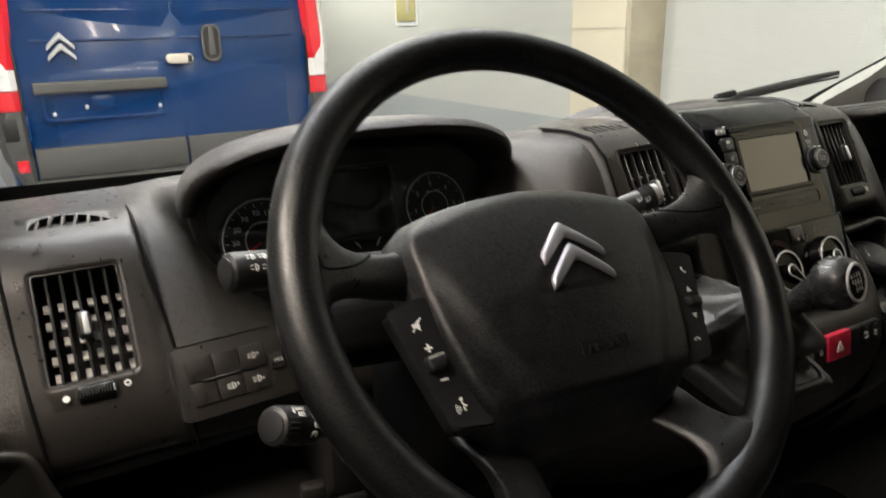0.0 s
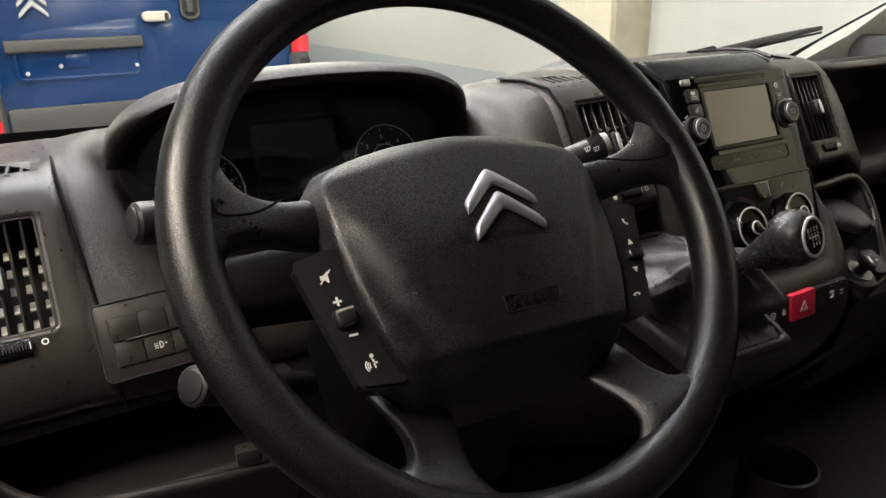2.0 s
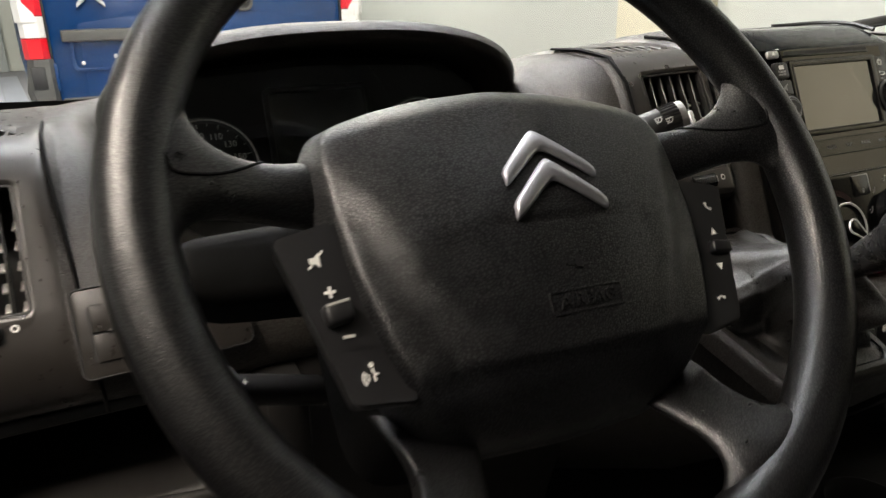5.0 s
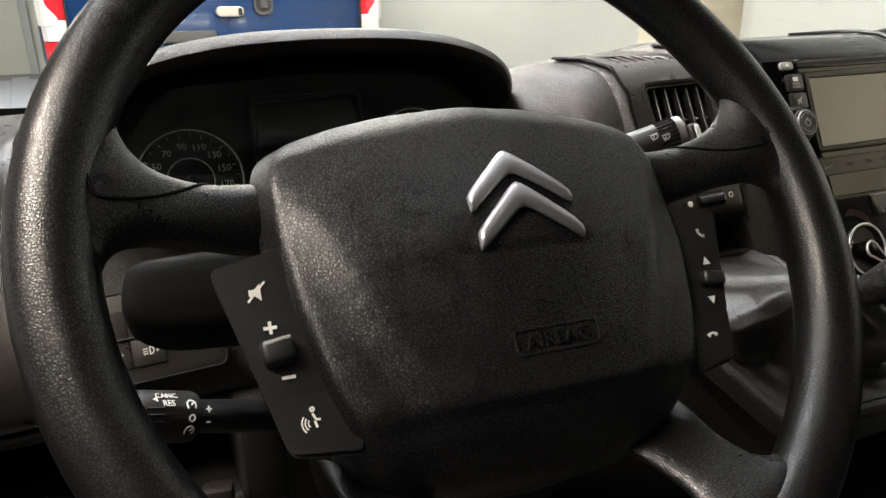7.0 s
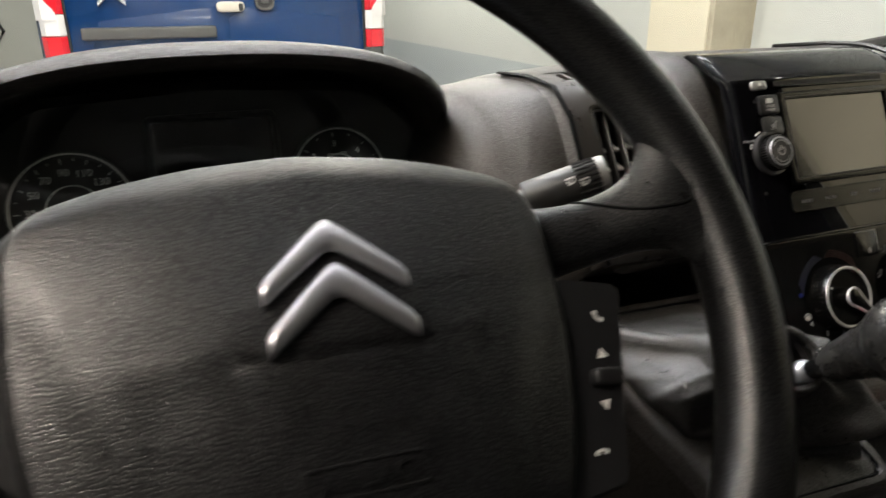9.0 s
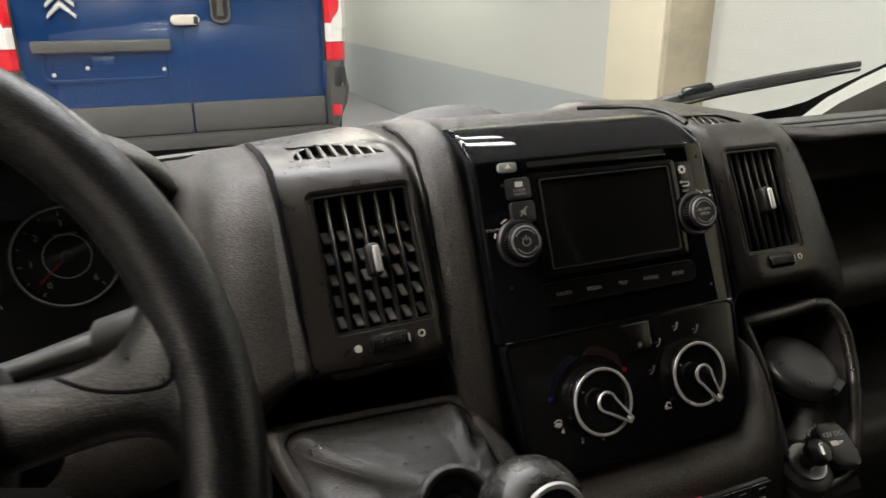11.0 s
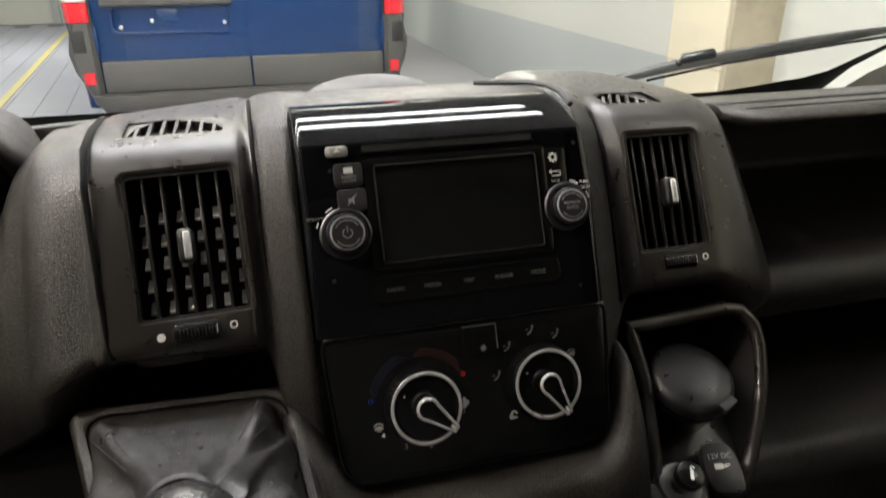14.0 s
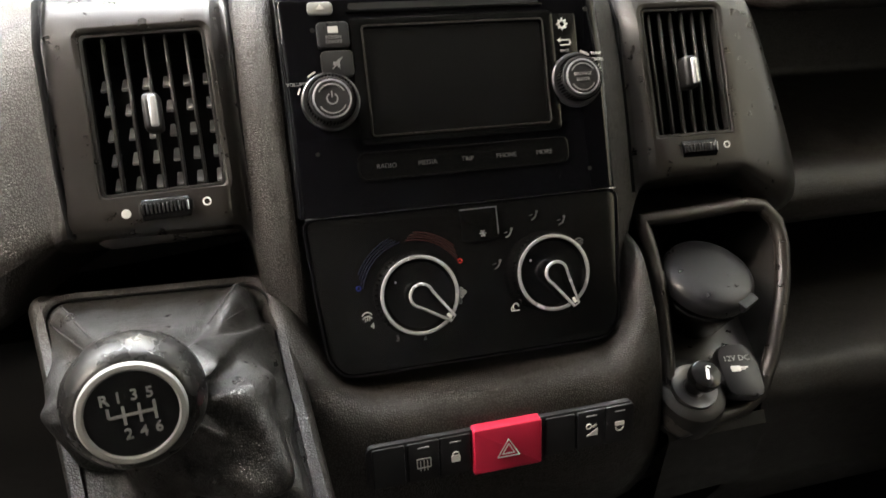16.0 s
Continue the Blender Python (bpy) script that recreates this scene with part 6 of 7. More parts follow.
tach = dial(0.113, -0.0140, 0.041, ("0", "1", "2", "3", "4", "5", "6"), 235, -47, 222, 13)
part("lettering", text_bm("rpm x 1000", 0.0042), DIALPRINT, tach, m=IF @ pose(0.113, 0.006, -0.0036))
for u, ws in ((-0.022, ("E", "F")), (0.038, ("C", "H"))):
    g = part("small_gauge", arc(u, -0.060, 0.020, 20, 160, 0.0008), DIALPRINT, cluster, "small arc gauge", m=IF @ pose(0, 0, -0.003))
    for k, w in enumerate(ws):
        part("letter", text_bm(w, 0.007), DIALPRINT, g, m=IF @ pose(u + (0.015 if k else -0.015), -0.048, -0.003))
    part("gauge_needle", bar(u, -0.072, u - 0.012, -0.058, 0.0010), DIALPRINT, g, m=IF @ pose(0, 0, -0.0025))

lens = part("lens", plate(rounded([(-0.190, 0.02), (-0.178, -0.072), (-0.115, -0.098), (0.115, -0.098), (0.178, -0.072), (0.190, 0.02), (0.145, 0.062), (0, 0.070), (-0.145, 0.062)], 0.02, 4), 0.0, 0.002), GLASS, cluster, "clear curved cover", m=IF @ pose(0, 0.0, 0.012, 7, 0, 0))
lens.visible_shadow = False

# ---- switch panel beside the column ----
SVD = Vector((0, 0.50, 0.866))
SF = F((-0.7565, 0.0635, 0.9340), (1, 0, 0.03), SVD)
sw = part("switch_panel", plate(rrect(0.135, 0.074, 0.006), -0.03, 0.0035, 0.0015), TRIM, dash, "dark switch panel with small flat buttons", m=SF.copy())
part("groove", frame_plate(rrect(0.1375, 0.0765, 0.007), rrect(0.1345, 0.0735, 0.006), -0.02, 0.0044, 0.0004), BLACK, sw, m=SF.copy())
part("backing", plate(rrect(0.081, 0.0490, 0.004), 0.0, 0.0040), BLACK, sw, m=SF @ pose(-0.017, -0.0015, 0))
for i in range(3):
    for v in (0.0108, -0.0138):
        part("switch", plate(rrect(0.0250, 0.0228, 0.0016), 0.0, 0.0056, 0.0008), TRIM, sw, m=SF @ pose(-0.0430 + 0.0260 * i, v, 0))
part("switch", plate(rrect(0.0275, 0.018, 0.0018), 0.0, 0.0002), BLACK, sw, m=SF @ pose(0.0385, -0.0010, 0.0036))
part("switch", plate(rrect(0.0258, 0.0165, 0.0018), 0.0, 0.0060, 0.0010), TRIM, sw, m=SF @ pose(0.0385, -0.0010, 0))
part("divider", box(0.066, 0.0020, 0.0028, 0.0008, 1), VANE, sw, m=SF @ pose(-0.012, -0.0015, 0.0068))
part("lettering", text_bm("MODE", 0.0058), PRINT, sw, m=SF @ pose(0.0385, -0.0010, 0.0062))


def lamp_icon(s, down=False):
    bits = [arc(0.1 * s, 0, 0.38 * s, -90, 90, 0.11 * s), bar(0.1 * s, -0.38 * s, 0.1 * s, 0.38 * s, 0.11 * s)]
    bits += [bar(-0.55 * s, 0.25 * s * i - 0.05 * s, -0.1 * s, 0.25 * s * i, 0.09 * s) for i in (-1, 0, 1)]
    k = -1 if down else 1
    bits.append(poly([(0.65 * s, 0.0), (0.95 * s, 0.0), (0.8 * s, k * 0.3 * s)] if k > 0 else [(0.65 * s, 0.0), (0.8 * s, -0.3 * s), (0.95 * s, 0.0)]))
    return joined(*bits)


part("lamp_mark", lamp_icon(0.0080), PRINT, sw, m=SF @ pose(0.0090, 0.0108, 0.0058))
part("lamp_mark", lamp_icon(0.0080, True), PRINT, sw, m=SF @ pose(0.0090, -0.0138, 0.0058))
part("fog_mark", lamp_icon(0.0080), PRINT, sw, m=SF @ pose(-0.0170, -0.0138, 0.0058))

# ---- lower dash on the driver's side: pocket with a lip ----
low = thing("lower_dash", (-0.75, 0.15, 0.5), "dark lower dash panel with an open pocket and a rounded lip", "dash panel")
prof = rounded([(.30, .86), (.075, .862), (.070, .850), (.20, .845), (.21, .775), (.05, .765), (.045, .74), (.08, .55), (.30, .50)], 0.010, 4)
part("pocket", sheet([[(x, y, z) for y, z in prof] for x in (-1.02, -0.90, -0.78, -0.655)], loop=True, caps=True), LOWER, low, angle=45)
lip = [(-1.02, .060, .917), (-0.965, .055, .915), (-0.949, .051, .905), (-0.943, .045, .872), (-0.933, .038, .850), (-0.917, .028, .830), (-0.898, .018, .818), (-0.879, .010, .811), (-0.840, .003, .805), (-0.784, .0, .800), (-0.740, .0, .793), (-0.700, .0, .788), (-0.655, .0, .782)]
rows = []
for k, dy in ((0.035, 0.030), (0.030, 0.014), (0.004, 0.012), (0.0, 0.008), (0.0, 0.003), (0.004, -0.001), (0.012, 0.000), (0.020, 0.006), (0.10, 0.035), (0.30, 0.10)):
    row = []
    for i, p in enumerate(lip):
        a, b = Vector(lip[max(0, i - 1)]), Vector(lip[min(len(lip) - 1, i + 1)])
        t = (b - a).normalized()
        out = Vector((t.z, 0, -t.x)).normalized()
        row.append(Vector(p) + out * k + Vector((0, dy, 0)))
    rows.append(row)
ob = part("pocket_lip", sheet(rows), LOWER, low, "rounded front lip of the pocket", angle=60)
md = ob.modifiers.new("round", "SUBSURF")
md.levels = md.render_levels = 1
part("pocket_end", box2(-0.690, -0.650, 0.012, 0.22, 0.74, 0.87, 0.008), LOWER, low)
part("knee_panel", sheet([[(x, y, z) for x in (-0.65, -0.55, -0.45, -0.33)] for y, z in ((0.30, .87), (0.06, .872), (0.045, .85), (0.04, .76), (0.10, .55), (0.3, .5))]), LOWER, low)
part("clip", box(0.026, 0.018, 0.018, 0.004), TRIM, low, m=pose(-0.712, 0.012, 0.800, 0, 0, -12))
part("back_panel", box(0.150, 0.006, 0.060, 0.003), TRIM, low, m=pose(-0.800, 0.190, 0.815))

# ---- centre console under the heater panel: surround, switch row, tray, gaiter ----
con = thing("centre_console", (0.0, 0.0, 0.45), "dark grey grained centre console below the heater panel", "console")
CK = [
    (-0.345, [(.30, .86), (.13, .86), (.11, .85), (.10, .83), (.10, .78), (.10, .70), (.14, .55), (.3, .5)]),
    (-0.175, [(.30, .90), (.00, .90), (-.02, .885), (-.05, .85), (-.075, .80), (-.06, .70), (.05, .55), (.3, .5)]),
    (-0.160, [(.30, .93), (-.02, .945), (-.045, .935), (-.085, .88), (-.112, .81), (-.10, .72), (.05, .56), (.3, .5)]),
    (-0.140, [(.30, .92), (-.025, .935), (-.060, .925), (-.098, .885), (-.117, .82), (-.11, .73), (.04, .56), (.3, .5)]),
    (-0.118, [(.30, .87), (-.050, .895), (-.085, .890), (-.106, .870), (-.118, .82), (-.113, .74), (.04, .56), (.3, .5)]),
    (-0.100, [(.30, .85), (-.060, .872), (-.092, .876), (-.110, .862), (-.118, .82), (-.113, .74), (.04, .56), (.3, .5)]),
    (0.0, [(.30, .85), (-.062, .872), (-.092, .877), (-.110, .863), (-.118, .82), (-.113, .74), (.04, .56), (.3, .5)]),
    (0.092, [(.30, .85), (-.060, .874), (-.090, .880), (-.109, .864), (-.117, .82), (-.112, .74), (.04, .56), (.3, .5)]),
    (0.112, [(.30, .87), (-.048, .900), (-.080, .897), (-.105, .872), (-.116, .82), (-.110, .74), (.04, .56), (.3, .5)]),
    (0.130, [(.30, .93), (-.020, .950), (-.048, .940), (-.090, .89), (-.110, .82), (-.105, .74), (.04, .56), (.3, .5)]),
    (0.142, [(.30, .94), (-.012, .958), (-.036, .950), (-.080, .89), (-.102, .81), (-.098, .74), (.04, .56), (.3, .5)]),
]
xs = sorted({k[0] for k in CK} | {round(-0.34 + 0.02 * i, 3) for i in range(24)})
rows = [[(x, y, z) for y, z in keyed(CK, x)] for x in xs]
ob = part("surround", sheet(rows, loop=True, caps=True), DASH, con, angle=60)
md = ob.modifiers.new("round", "SUBSURF")
md.levels = md.render_levels = 2

HF = F((-0.002, -0.1150, 0.8383), (1, 0, 0.0), (0, 0.15, 0.99))
row_sw = part("switch_bank", plate(rrect(0.203, 0.034, 0.006), -0.012, 0.0012, 0.001), BUTTON, con, "black switch bank round a red hazard button", m=HF.copy())
us = [-0.086, -0.0615, -0.0385, 0.0, 0.041, 0.0655, 0.0885]
for i, u in enumerate(us):
    if i == 3:
        part("hazard_button", plate(rrect(0.0515, 0.0365, 0.0015), -0.004, 0.0055, 0.0015, 3), HAZARD, row_sw, "red hazard button", m=HF @ pose(u, 0.0, 0))
    else:
        part("switch", plate(rrect(0.0225, 0.031, 0.0012), -0.004, 0.0030, 0.0008), BUTTON, row_sw, m=HF @ pose(u, 0, 0))
        if i not in (0, 4):
            part("telltale", box(0.008, 0.0009, 0.0006), DIMPRINT, row_sw, m=HF @ pose(u, 0.0115, 0.0032))
tri = [(0.0095 * math.cos(radians(90 + 120 * i)), 0.0095 * math.sin(radians(90 + 120 * i)) - 0.002) for i in range(3)]
for k in (1.0, 0.55):
    part("hazard_mark", joined(*[bar(tri[i][0] * k, tri[i][1] * k - (0 if k == 1 else 0.0006), tri[(i + 1) % 3][0] * k, tri[(i + 1) % 3][1] * k - (0 if k == 1 else 0.0006), 0.0007) for i in range(3)]), PRINT, row_sw, m=HF @ pose(0, 0, 0.0058))
heat = joined(frame_plate(rrect(0.0105, 0.008, 0.001), rrect(0.009, 0.0065, 0.0008), -0.0003, 0.0003), *[bar(x, -0.006, x, 0.002, 0.0007) for x in (-0.0025, 0, 0.0025)])
part("rear_heat_mark", heat, PRINT, row_sw, m=HF @ pose(us[1], -0.001, 0.0033))
lock = joined(moved(poly(rrect(0.0065, 0.0055, 0.001)), 0, -0.002), arc(0, 0.001, 0.0022, 0, 180, 0.0009))
part("lock_mark", lock, PRINT, row_sw, m=HF @ pose(us[2], 0.0, 0.0033))
part("descent_mark", joined(poly([(-0.004, -0.005), (0.005, -0.005), (0.005, 0.001)]), arc(-0.002, 0.003, 0.002, 0, 360, 0.0008, n=14), bar(0.001, 0.002, 0.004, 0.004, 0.0016)), PRINT, row_sw, m=HF @ pose(us[5], 0.0, 0.0033))
part("traction_mark", joined(moved(poly(rrect(0.0075, 0.0035, 0.001)), 0, 0.001), arc(0, -0.002, 0.003, 180, 360, 0.0009)), PRINT, row_sw, m=HF @ pose(us[6], 0.0, 0.0033))

# ---- cup recess beside the console ----
rec = thing("cup_recess", (0.22, 0.0, 0.6), "dark open recess with a raised rim", "storage recess")
ring = [(0.150, -0.009, .950), (0.186, -0.008, .950), (0.219, -0.007, .951), (0.247, -0.006, .953), (0.266, -0.008, .950), (0.277, -0.017, .938), (0.277, -0.030, .921), (0.270, -0.048, .897), (0.258, -0.066, .873), (0.240, -0.087, .845),
        (0.223, -0.101, .826), (0.207, -0.106, .819), (0.187, -0.108, .817), (0.161, -0.110, .814), (0.145, -0.111, .813), (0.139, -0.107, .819), (0.143, -0.091, .840), (0.147, -0.078, .857), (0.154, -0.041, .907), (0.152, -0.020, .934)]
ring_s = []
for i in range(len(ring)):
    a, b = Vector(ring[i]), Vector(ring[(i + 1) % len(ring)])
    ring_s += [a, (a + b) / 2]
part("rim", sweep(ring_s, 0.0065, 10, closed=True, up=(0, -1, 0)), TRIM, rec)
mid = Vector((0.213, 0.0, 0.888))
rows = [[p + Vector((0, 0.002, 0)) for p in ring_s]]
for k, dy in ((0.97, 0.03), (0.93, 0.07), (0.88, 0.10)):
    rows.append([Vector((mid.x + (p.x - mid.x) * k, max(p.y, -0.02) * 0.2 + dy + (p.y * 0.8 if dy < 0.05 else 0), mid.z + (p.z - mid.z) * k)) for p in ring_s])
part("well", sheet(rows, loop=True), LOWER, rec, angle=60)
part("well_back", plate([(p.x - mid.x, p.z - mid.z) for p in rows[-1]][::-1], -0.004, 0.0), LOWER, rec, m=F((mid.x, 0.10, mid.z), (1, 0, 0), (0, 0, 1)))
part("well_floor", plate([(-0.067, -0.080), (0.012, -0.076), (0.036, -0.050), (0.054, -0.010), (0.060, 0.030), (0.060, 0.09), (-0.060, 0.09), (-0.060, -0.02)], -0.012, 0.0, 0.002), TRIM, rec, m=pose(0.208, -0.030, 0.857, 19.3, 0, 0))
part("socket_boss", revolve([(0.0, 0.0), (0.023, 0.0), (0.0275, -0.003), (0.030, -0.012), (0.031, -0.03)], 40), PANEL, rec, m=F((0.161, -0.098, 0.842), (1, 0, 0), (0, 0.9, 0.42)))
skirt = ring_s[12:28]
part("outer_skin", sheet([[p + Vector((0.003, 0.004, -0.003)) for p in skirt], [p + Vector((0.002, 0.012, -0.016)) for p in skirt], [Vector((p.x - 0.018, p.y + 0.040, p.z - 0.09)) for p in skirt],
                          [Vector((p.x - 0.05, p.y + 0.15, p.z - 0.26)) for p in skirt]]), LOWER, rec, angle=60)
part("side_wall", sheet([[(0.281, y, z) for y, z in ((.1, .95), (-.012, .944), (-.026, .921), (-.044, .897), (.0, .80), (.1, .6))],
                         [(0.302, y, z) for y, z in ((.3, .95), (.2, .93), (.2, .86), (.2, .77), (.2, .70), (.2, .5))]]), LOWER, rec)
part("lower_face", sheet([[(x, y, z) for x in (0.136, 0.16, 0.19, 0.225)] for y, z in ((-.108, .815), (-.114, .806), (-.108, .74), (.0, .60), (.1, .5))]), LOWER, rec)

cup = thing("ashtray_cup", (0.197, -0.026, 0.860), "round dark grey lidded ashtray cup", "ashtray")
CF = F((0.197, -0.0262, 0.8616), (1, 0, 0), (0, 0.937, 0.349))
part("cup", revolve([(0, 0.0), (0.027, 0.0), (0.029, 0.004), (0.034, 0.028), (0.0355, 0.032), (0.0355, 0.035), (0.034, 0.0365), (0.0355, 0.038), (0.0370, 0.041), (0.0370, 0.044)], 48), SATIN, cup, m=CF.copy())
lid = part("lid", revolve([(0, 0.0605), (0.020, 0.0600), (0.032, 0.0580), (0.0370, 0.0545), (0.0385, 0.050), (0.0385, 0.044), (0.0, 0.044)], 56), LID, cup, "smooth dark grey lid", m=CF.copy())
part("lid_tab", plate(rrect(0.019, 0.011, 0.002), 0.0, 0.0065, 0.0012), LID, lid, m=CF @ pose(0.016, -0.0320, 0.0500, 0, 0, 26))
lit = thing("cigarette_lighter", (0.161, -0.098, 0.842), "black cigarette lighter in a round socket", "lighter")
LF = F((0.161, -0.098, 0.8425), (1, 0, 0), (0, 0.88, 0.47)) @ Matrix.Scale(0.86, 4)
part("socket", revolve([(0.010, 0.0), (0.0175, 0.004), (0.0215, 0.004), (0.0225, 0.0), (0.0225, -0.01)], 36), GUNMETAL, lit, "dark metal socket ring", m=LF.copy())
part("plug", revolve([(0.0, 0.030), (0.0105, 0.0305), (0.0135, 0.029), (0.0145, 0.025), (0.0135, 0.018), (0.009, 0.014), (0.008, 0.0)], 32), SATIN, lit, m=LF.copy())
part("plug_mark", joined(moved(poly(rrect(0.003, 0.010, 0.0008)), 0, -0.001, 0, -20), arc(0.003, 0.0045, 0.002, 0, 200, 0.0008)), PRINT, lit, m=LF @ pose(0, 0, 0.0306))
soc = thing("power_socket", (0.20, -0.098, 0.845), "dark power socket with a flap marked with its voltage", "power socket")
PF = F((0.204, -0.094, 0.8475), (0.98, -0.14, 0), (0.2, 0.84, 0.5)) @ Matrix.Scale(0.80, 4)
part("flap", plate(rounded([(-0.018, -0.026), (0.018, -0.030), (0.022, 0.0), (0.016, 0.028), (-0.016, 0.028), (-0.020, 0.0)], 0.010, 4), -0.010, 0.004, 0.002), LID, soc, m=PF.copy())
part("lettering", text_bm("12V DC", 0.0085), DIMPRINT, soc, m=PF @ pose(0.0, 0.012, 0.0043))
part("plug_mark", joined(moved(poly(rrect(0.010, 0.006, 0.001)), -0.004, 0), bar(0.001, 0.001, 0.009, 0.001, 0.0014), bar(0.001, -0.001, 0.006, -0.001, 0.0010)), PRINT, soc, m=PF @ pose(0.0, 0.001, 0.0043))

# ---- gear lever with its leather gaiter ----
gl = thing("gear_lever", (-0.24, -0.05, 0.85), "black gear knob on a leather gaiter with a pale ring", "gear lever")
KO = Vector((-0.207, -0.237, 1.010))
KF = F(KO, Vector((0.98, 0.12, 0)), (0, 0.32, 0.95))
NK = KF.to_3x3() @ Vector((0, 0, 1))
knob_ob = part("gear_knob", revolve([(0.0, -0.0010), (0.0160, -0.0010), (0.0208, -0.0008), (0.0240, -0.004), (0.0270, -0.010), (0.0286, -0.017), (0.0284, -0.024), (0.0260, -0.032), (0.0205, -0.038), (0.0110, -0.041), (0.0, -0.0415)], 48), KNOB, gl, "smooth dark grey knob", m=KF.copy(), angle=60)
part("pale_ring", revolve([(0.0172, 0.0002), (0.0180, 0.0012), (0.0198, 0.0010), (0.0207, -0.0006), (0.0207, -0.003), (0.0172, -0.003)], 56), RINGGREY, knob_ob, "pale grey ring", m=KF.copy())
part("shift_plate", revolve([(0.0, 0.0002), (0.0172, 0.0), (0.0172, -0.003)], 40), SATIN, knob_ob, "black shift pattern plate", m=KF.copy())
for w, u, v in (("R", -0.0092, 0.0072), ("1", -0.0040, 0.0074), ("3", 0.0018, 0.0074), ("5", 0.0074, 0.0072), ("2", -0.0026, -0.0078), ("4", 0.0030, -0.0078), ("6", 0.0086, -0.0074)):
    part("digit", text_bm(w, 0.0062, width=0.0001), RINGGREY, knob_ob, m=KF @ pose(u, v, 0.0004))
part("shift_lines", joined(bar(-0.0085, 0.0, 0.0085, 0.0, 0.0011), bar(-0.0085, 0.0, -0.0085, 0.0038, 0.0011), *[bar(x, -0.0038, x, 0.0038, 0.0011) for x in (-0.0030, 0.0028, 0.0083)]), RINGGREY, knob_ob, m=KF @ pose(0, 0, 0.0004))
# the lever leans forward under the knob: neck, pale ball, rod
BALL = Vector((-0.2140, -0.1560, 0.9490))
NECK = BALL + Vector((0.002, -0.016, 0.014))
HEAD = KO - NK * 0.024
part("neck", sweep([HEAD.lerp(NECK, k) for k in (0.2, 0.5, 0.8, 0.97, 1.0)], [0.0200, 0.0165, 0.0135, 0.0125, 0.0105], 24), KNOB, knob_ob)
part("ball", revolve([(0.0095 * math.sin(math.pi * i / 12), 0.0095 * math.cos(math.pi * i / 12)) for i in range(13)], 24), ALU, gl, "pale metal ball under the knob", m=Matrix.Translation(BALL))
part("rod", sweep([NECK, BALL, Vector((-0.224, -0.118, 0.905))], 0.0065, 12), SATIN, gl)

# frame of the gaiter: leans back to the dash, its sides run in slantwise
GO = Vector((-0.2402, -0.0900, 0.8964))
GF = F(GO, (0.9972, -0.0742, 0.0119), (0.0621, 0.9026, 0.4260))


def slant(pts):
    return [(x + (0.10 - y) * (0.25 - 0.95 * x), y) for x, y in pts]


g_out = slant(rrect(0.176, 0.210, 0.016, 8))
g_in = slant(rrect(0.150, 0.184, 0.018, 8))
part("gaiter_frame", frame_plate(g_out, g_in, -0.024, 0.0030, 0.011, -0.02, 5), DASH, gl, "grained plastic gaiter frame", m=GF.copy())
part("frame_joint", sweep([(x, y, 0.0018) for x, y in slant(rrect(0.1520, 0.1860, 0.018, 8))], 0.0009, 6, closed=True), SEAMSHADE, gl, m=GF.copy())
TIP = Vector((0.0233, -0.0268, 0.0800))
RIM_V = Vector((0, 0.925, 0.38))


def even(pts, n):
    """The outline again with n points at even steps."""
    closed = [Vector(p) for p in pts] + [Vector(pts[0])]
    run = [0.0]
    for p, q in zip(closed, closed[1:]):
        run.append(run[-1] + (q - p).length)
    out, i = [], 0
    for k in range(n):
        d = run[-1] * k / n
        while run[i + 1] < d:
            i += 1
        f = (d - run[i]) / max(1e-9, run[i + 1] - run[i])
        out.append(tuple(closed[i].lerp(closed[i + 1], f)))
    return out


base = even(rrect(0.1515, 0.1855, 0.018, 10), 156)


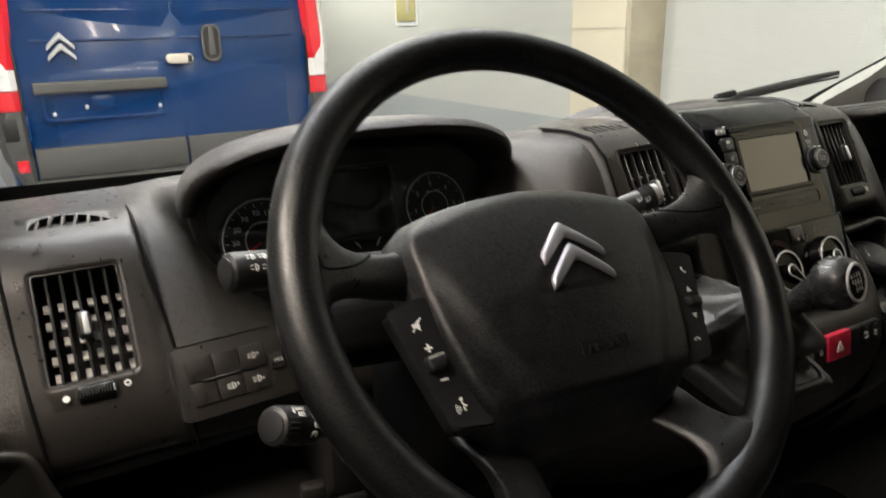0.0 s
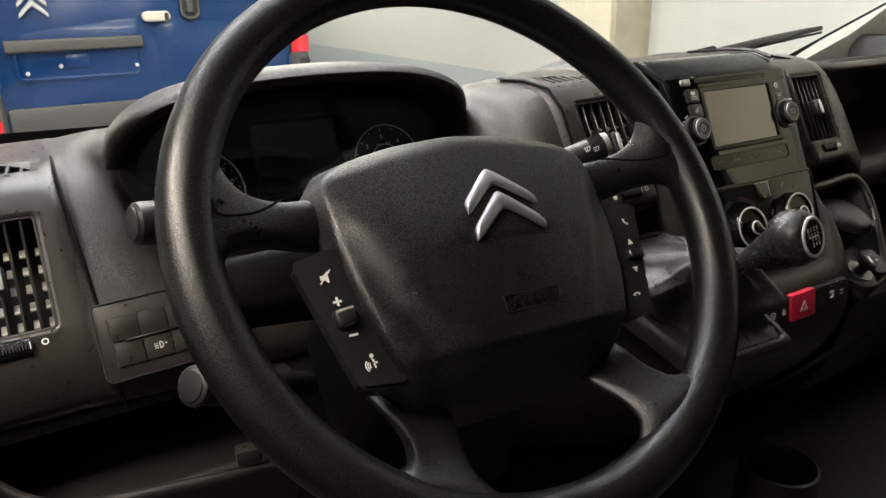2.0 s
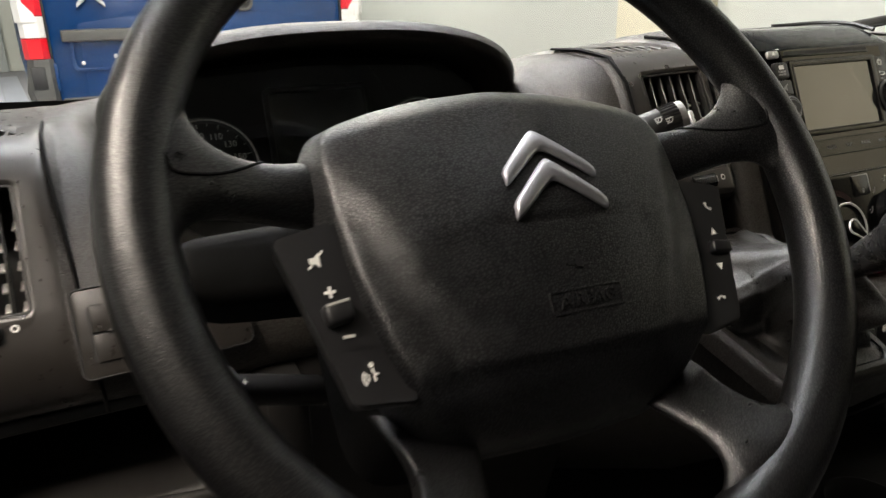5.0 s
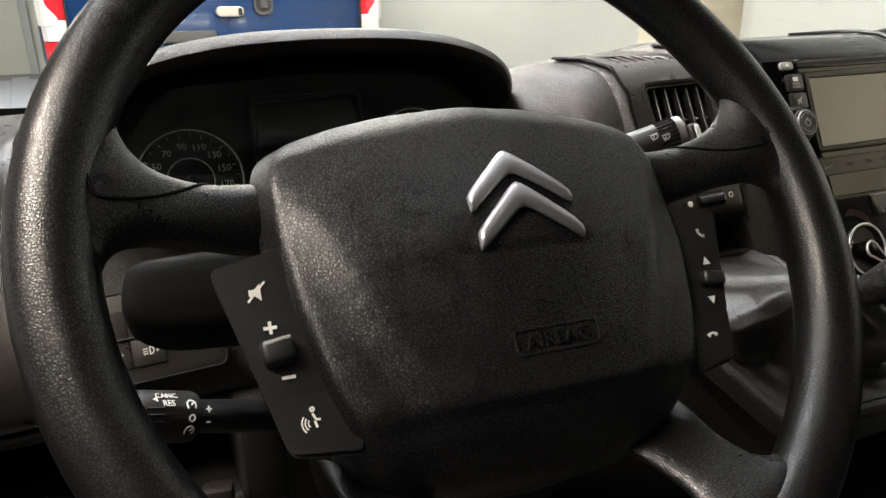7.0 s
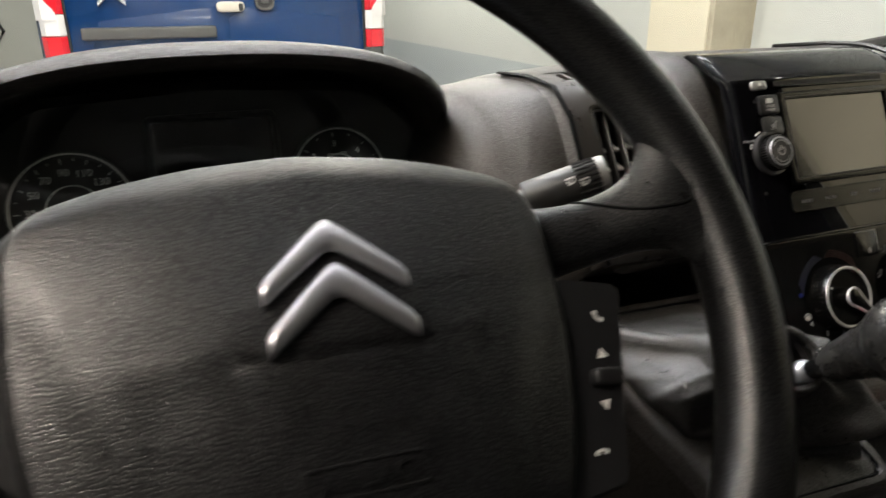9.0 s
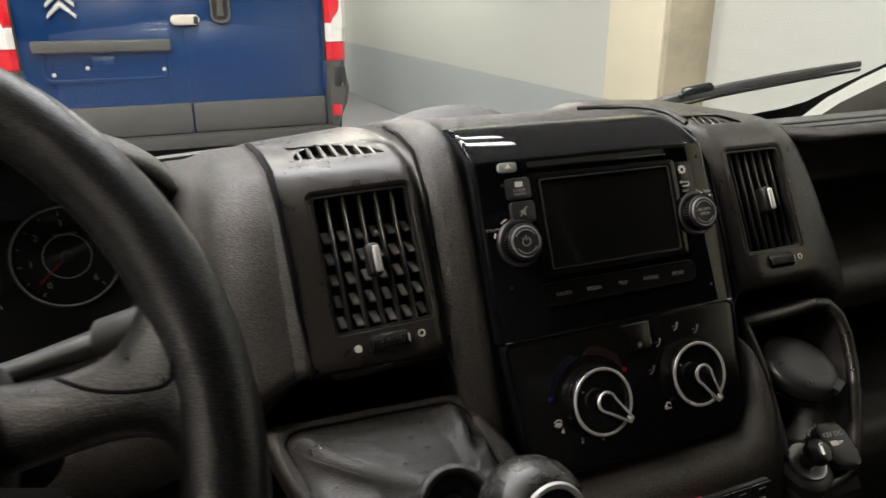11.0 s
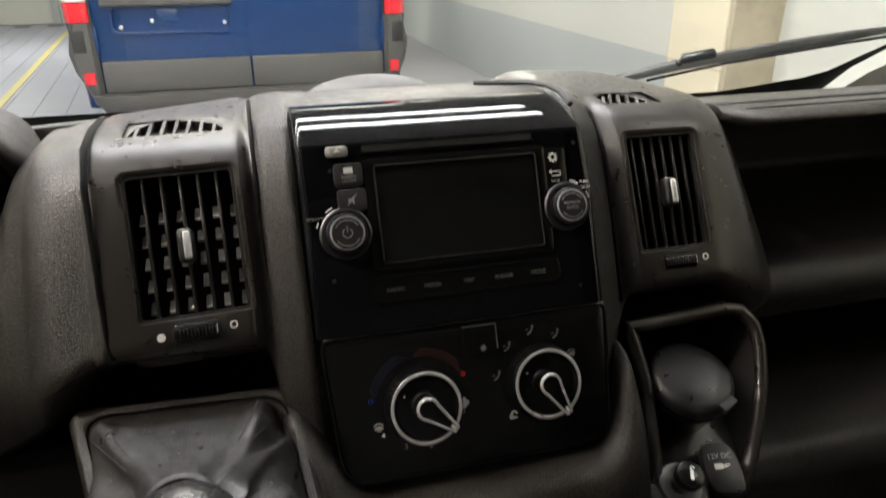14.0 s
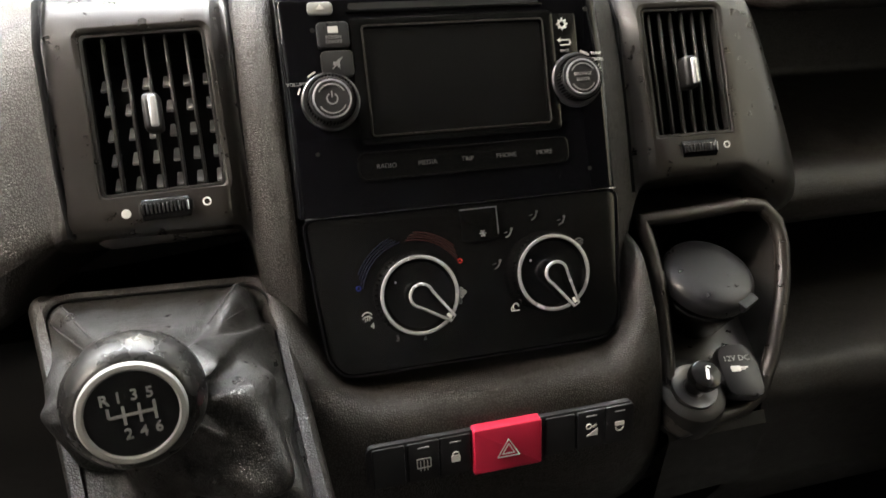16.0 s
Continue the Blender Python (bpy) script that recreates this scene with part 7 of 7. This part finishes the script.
def gaiter_point(j, k):
    """j round the frame, k from the frame (0) to the cuff round the lever (1)."""
    u, v = base[j % 156]
    a = math.atan2(v, u)
    right = smooth01(0.98, 0.62, a) * smooth01(-1.15, -0.7, a)      # this side lies flat in the frame before it climbs
    e = k + (smooth01(0.24, 1.0, k) * 0.94 + 0.06 * k - k) * right
    x0, y0 = slant([(u, v)])[0]
    ring = TIP + Vector((0.0215 * math.cos(a), 0, 0)) + RIM_V * (0.0215 * math.sin(a))
    hollow = smooth01(0.04, -0.28, math.sin(a)) * (1 - right)      # towards the driver the leather sinks in under the cuff
    e += (e ** 0.55 - e) * hollow
    rise = 0.50 * e + 0.50 * e * e
    rise += (k ** 4.5 - rise) * hollow
    rise += (smooth01(0.22, 0.85, k) - rise) * 0.75 * right
    p = Vector((x0 + (ring.x - x0) * e, y0 + (ring.y - y0) * e, 0.0005 + (ring.z - 0.0005) * rise))
    sag = max(0.0, math.sin(math.pi * k)) ** 0.8
    nz = noise.noise(Vector((1.6 * math.cos(a), 1.6 * math.sin(a), 2.2 * k)))
    nf = noise.noise(Vector((4.5 * math.cos(a), 4.5 * math.sin(a), 6.0 * k + 3)))
    back = smooth01(0.9, 1.3, a) * smooth01(2.5, 2.0, a)            # the taut panel towards the dash
    side = smooth01(1.05, 0.35, abs(a + 0.55))                      # the slack side, gathered in deep folds
    wave = math.sin(15.0 * k + 4.0 * nz + 2.4 * a)
    ruffle = math.copysign(abs(wave) ** 0.6, wave)
    pleat = (1 - abs(math.sin(2.6 * a + 3.0 * k + 1.5 * nz))) ** 2
    outw = Vector((math.cos(a), math.sin(a), 0.6))
    p += outw * sag * ((1 - 0.75 * back) * (0.007 * nz + 0.003 * pleat) * (1 - hollow) + 0.0020 * (1 - 0.6 * back) * nf)
    p += Vector((0, 0, 1)) * back * 0.006 * sag
    p += outw * smooth01(0.30, 0.60, k) * smooth01(1.0, 0.85, k) * side * (0.008 + 0.0110 * ruffle)
    swell = smooth01(2.35, 2.75, a) if a > 0 else smooth01(-2.65, -2.85, a)
    p += Vector((-1.0, -0.2, 0.35)) * 0.015 * swell * max(0.0, math.sin(math.pi * min(1.0, 1.5 * k))) ** 0.7
    # a pinched fold that runs in from the corner beside the heater panel, a lesser one across from it
    pinch = smooth01(0.15, 0.0, abs(a - 1.00 + 0.20 * k)) * smooth01(0.05, 0.13, k) * smooth01(0.75, 0.35, k)
    ditch = smooth01(0.16, 0.0, abs(a - 0.80 + 0.15 * k)) * smooth01(0.04, 0.14, k) * smooth01(0.80, 0.45, k)
    small = smooth01(0.12, 0.0, abs(a - 2.22)) * smooth01(0.04, 0.10, k) * smooth01(0.40, 0.18, k)
    p += Vector((0.1, 0.3, 1.0)) * (0.0095 * pinch - 0.0085 * ditch + 0.0045 * small)
    return p


rows = [[tuple(gaiter_point(j, i / 52)) for j in range(156)] for i in range(53)]
ob = part("gaiter", sheet(rows, loop=True), LEATHER, gl, "creased dark leather gaiter", m=GF.copy(), angle=90)
md = ob.modifiers.new("round", "SUBSURF")
md.levels = md.render_levels = 1
md = ob.modifiers.new("thick", "SOLIDIFY")
md.thickness = 0.0012
CUFF = GF @ F(TIP, (1, 0, 0), RIM_V)
part("cuff", torus(0.0222, 0.0036, 56, 12, 1.3), LEATHER, gl, "rolled leather cuff round the lever", m=CUFF.copy())
part("cuff_plate", revolve([(0.0, -0.005), (0.008, -0.005), (0.010, -0.0075), (0.018, -0.0080), (0.0215, -0.004)], 40), PANEL, gl, "ribbed plate inside the cuff", m=CUFF.copy())
part("plate_rib", joined(*[bar(0.010 * math.cos(q), 0.010 * math.sin(q), 0.0185 * math.cos(q + 0.3), 0.0185 * math.sin(q + 0.3), 0.0022, 0.0030) for q in (0.6, 1.7, 2.8, 3.9, 5.0)]), PANEL, gl, m=CUFF @ pose(0, 0, -0.0072))
# sewn seams in from the two far corners
for corner in (0.93, 2.26):
    near = min(range(156), key=lambda j: abs(math.atan2(base[j][1], base[j][0]) - corner))
    for off in (-2, 2):
        bits = []
        for q in range(26):
            k0 = 0.06 + 0.020 * q
            ends = [gaiter_point(near + off, k) + Vector((0, 0, 0.0011)) for k in (k0, k0 + 0.0125)]
            bits.append(sweep(ends, 0.00045, 6))
        part("stitching", joined(*bits), STITCH, gl, "dark thread of the seam", m=GF.copy())

# ---- round holder low between the seats ----
hold = thing("cup_holder", (0.045, -0.10, 0.42), "black round cup holder on the cab floor", "cup holder")
part("cup", revolve([(0.0, 0.02), (0.046, 0.02), (0.049, 0.128), (0.052, 0.134), (0.056, 0.132), (0.058, 0.120), (0.060, 0.0), (0.0, 0.0)], 40), LOWER, hold, m=pose(0.045, -0.10, 0.42))
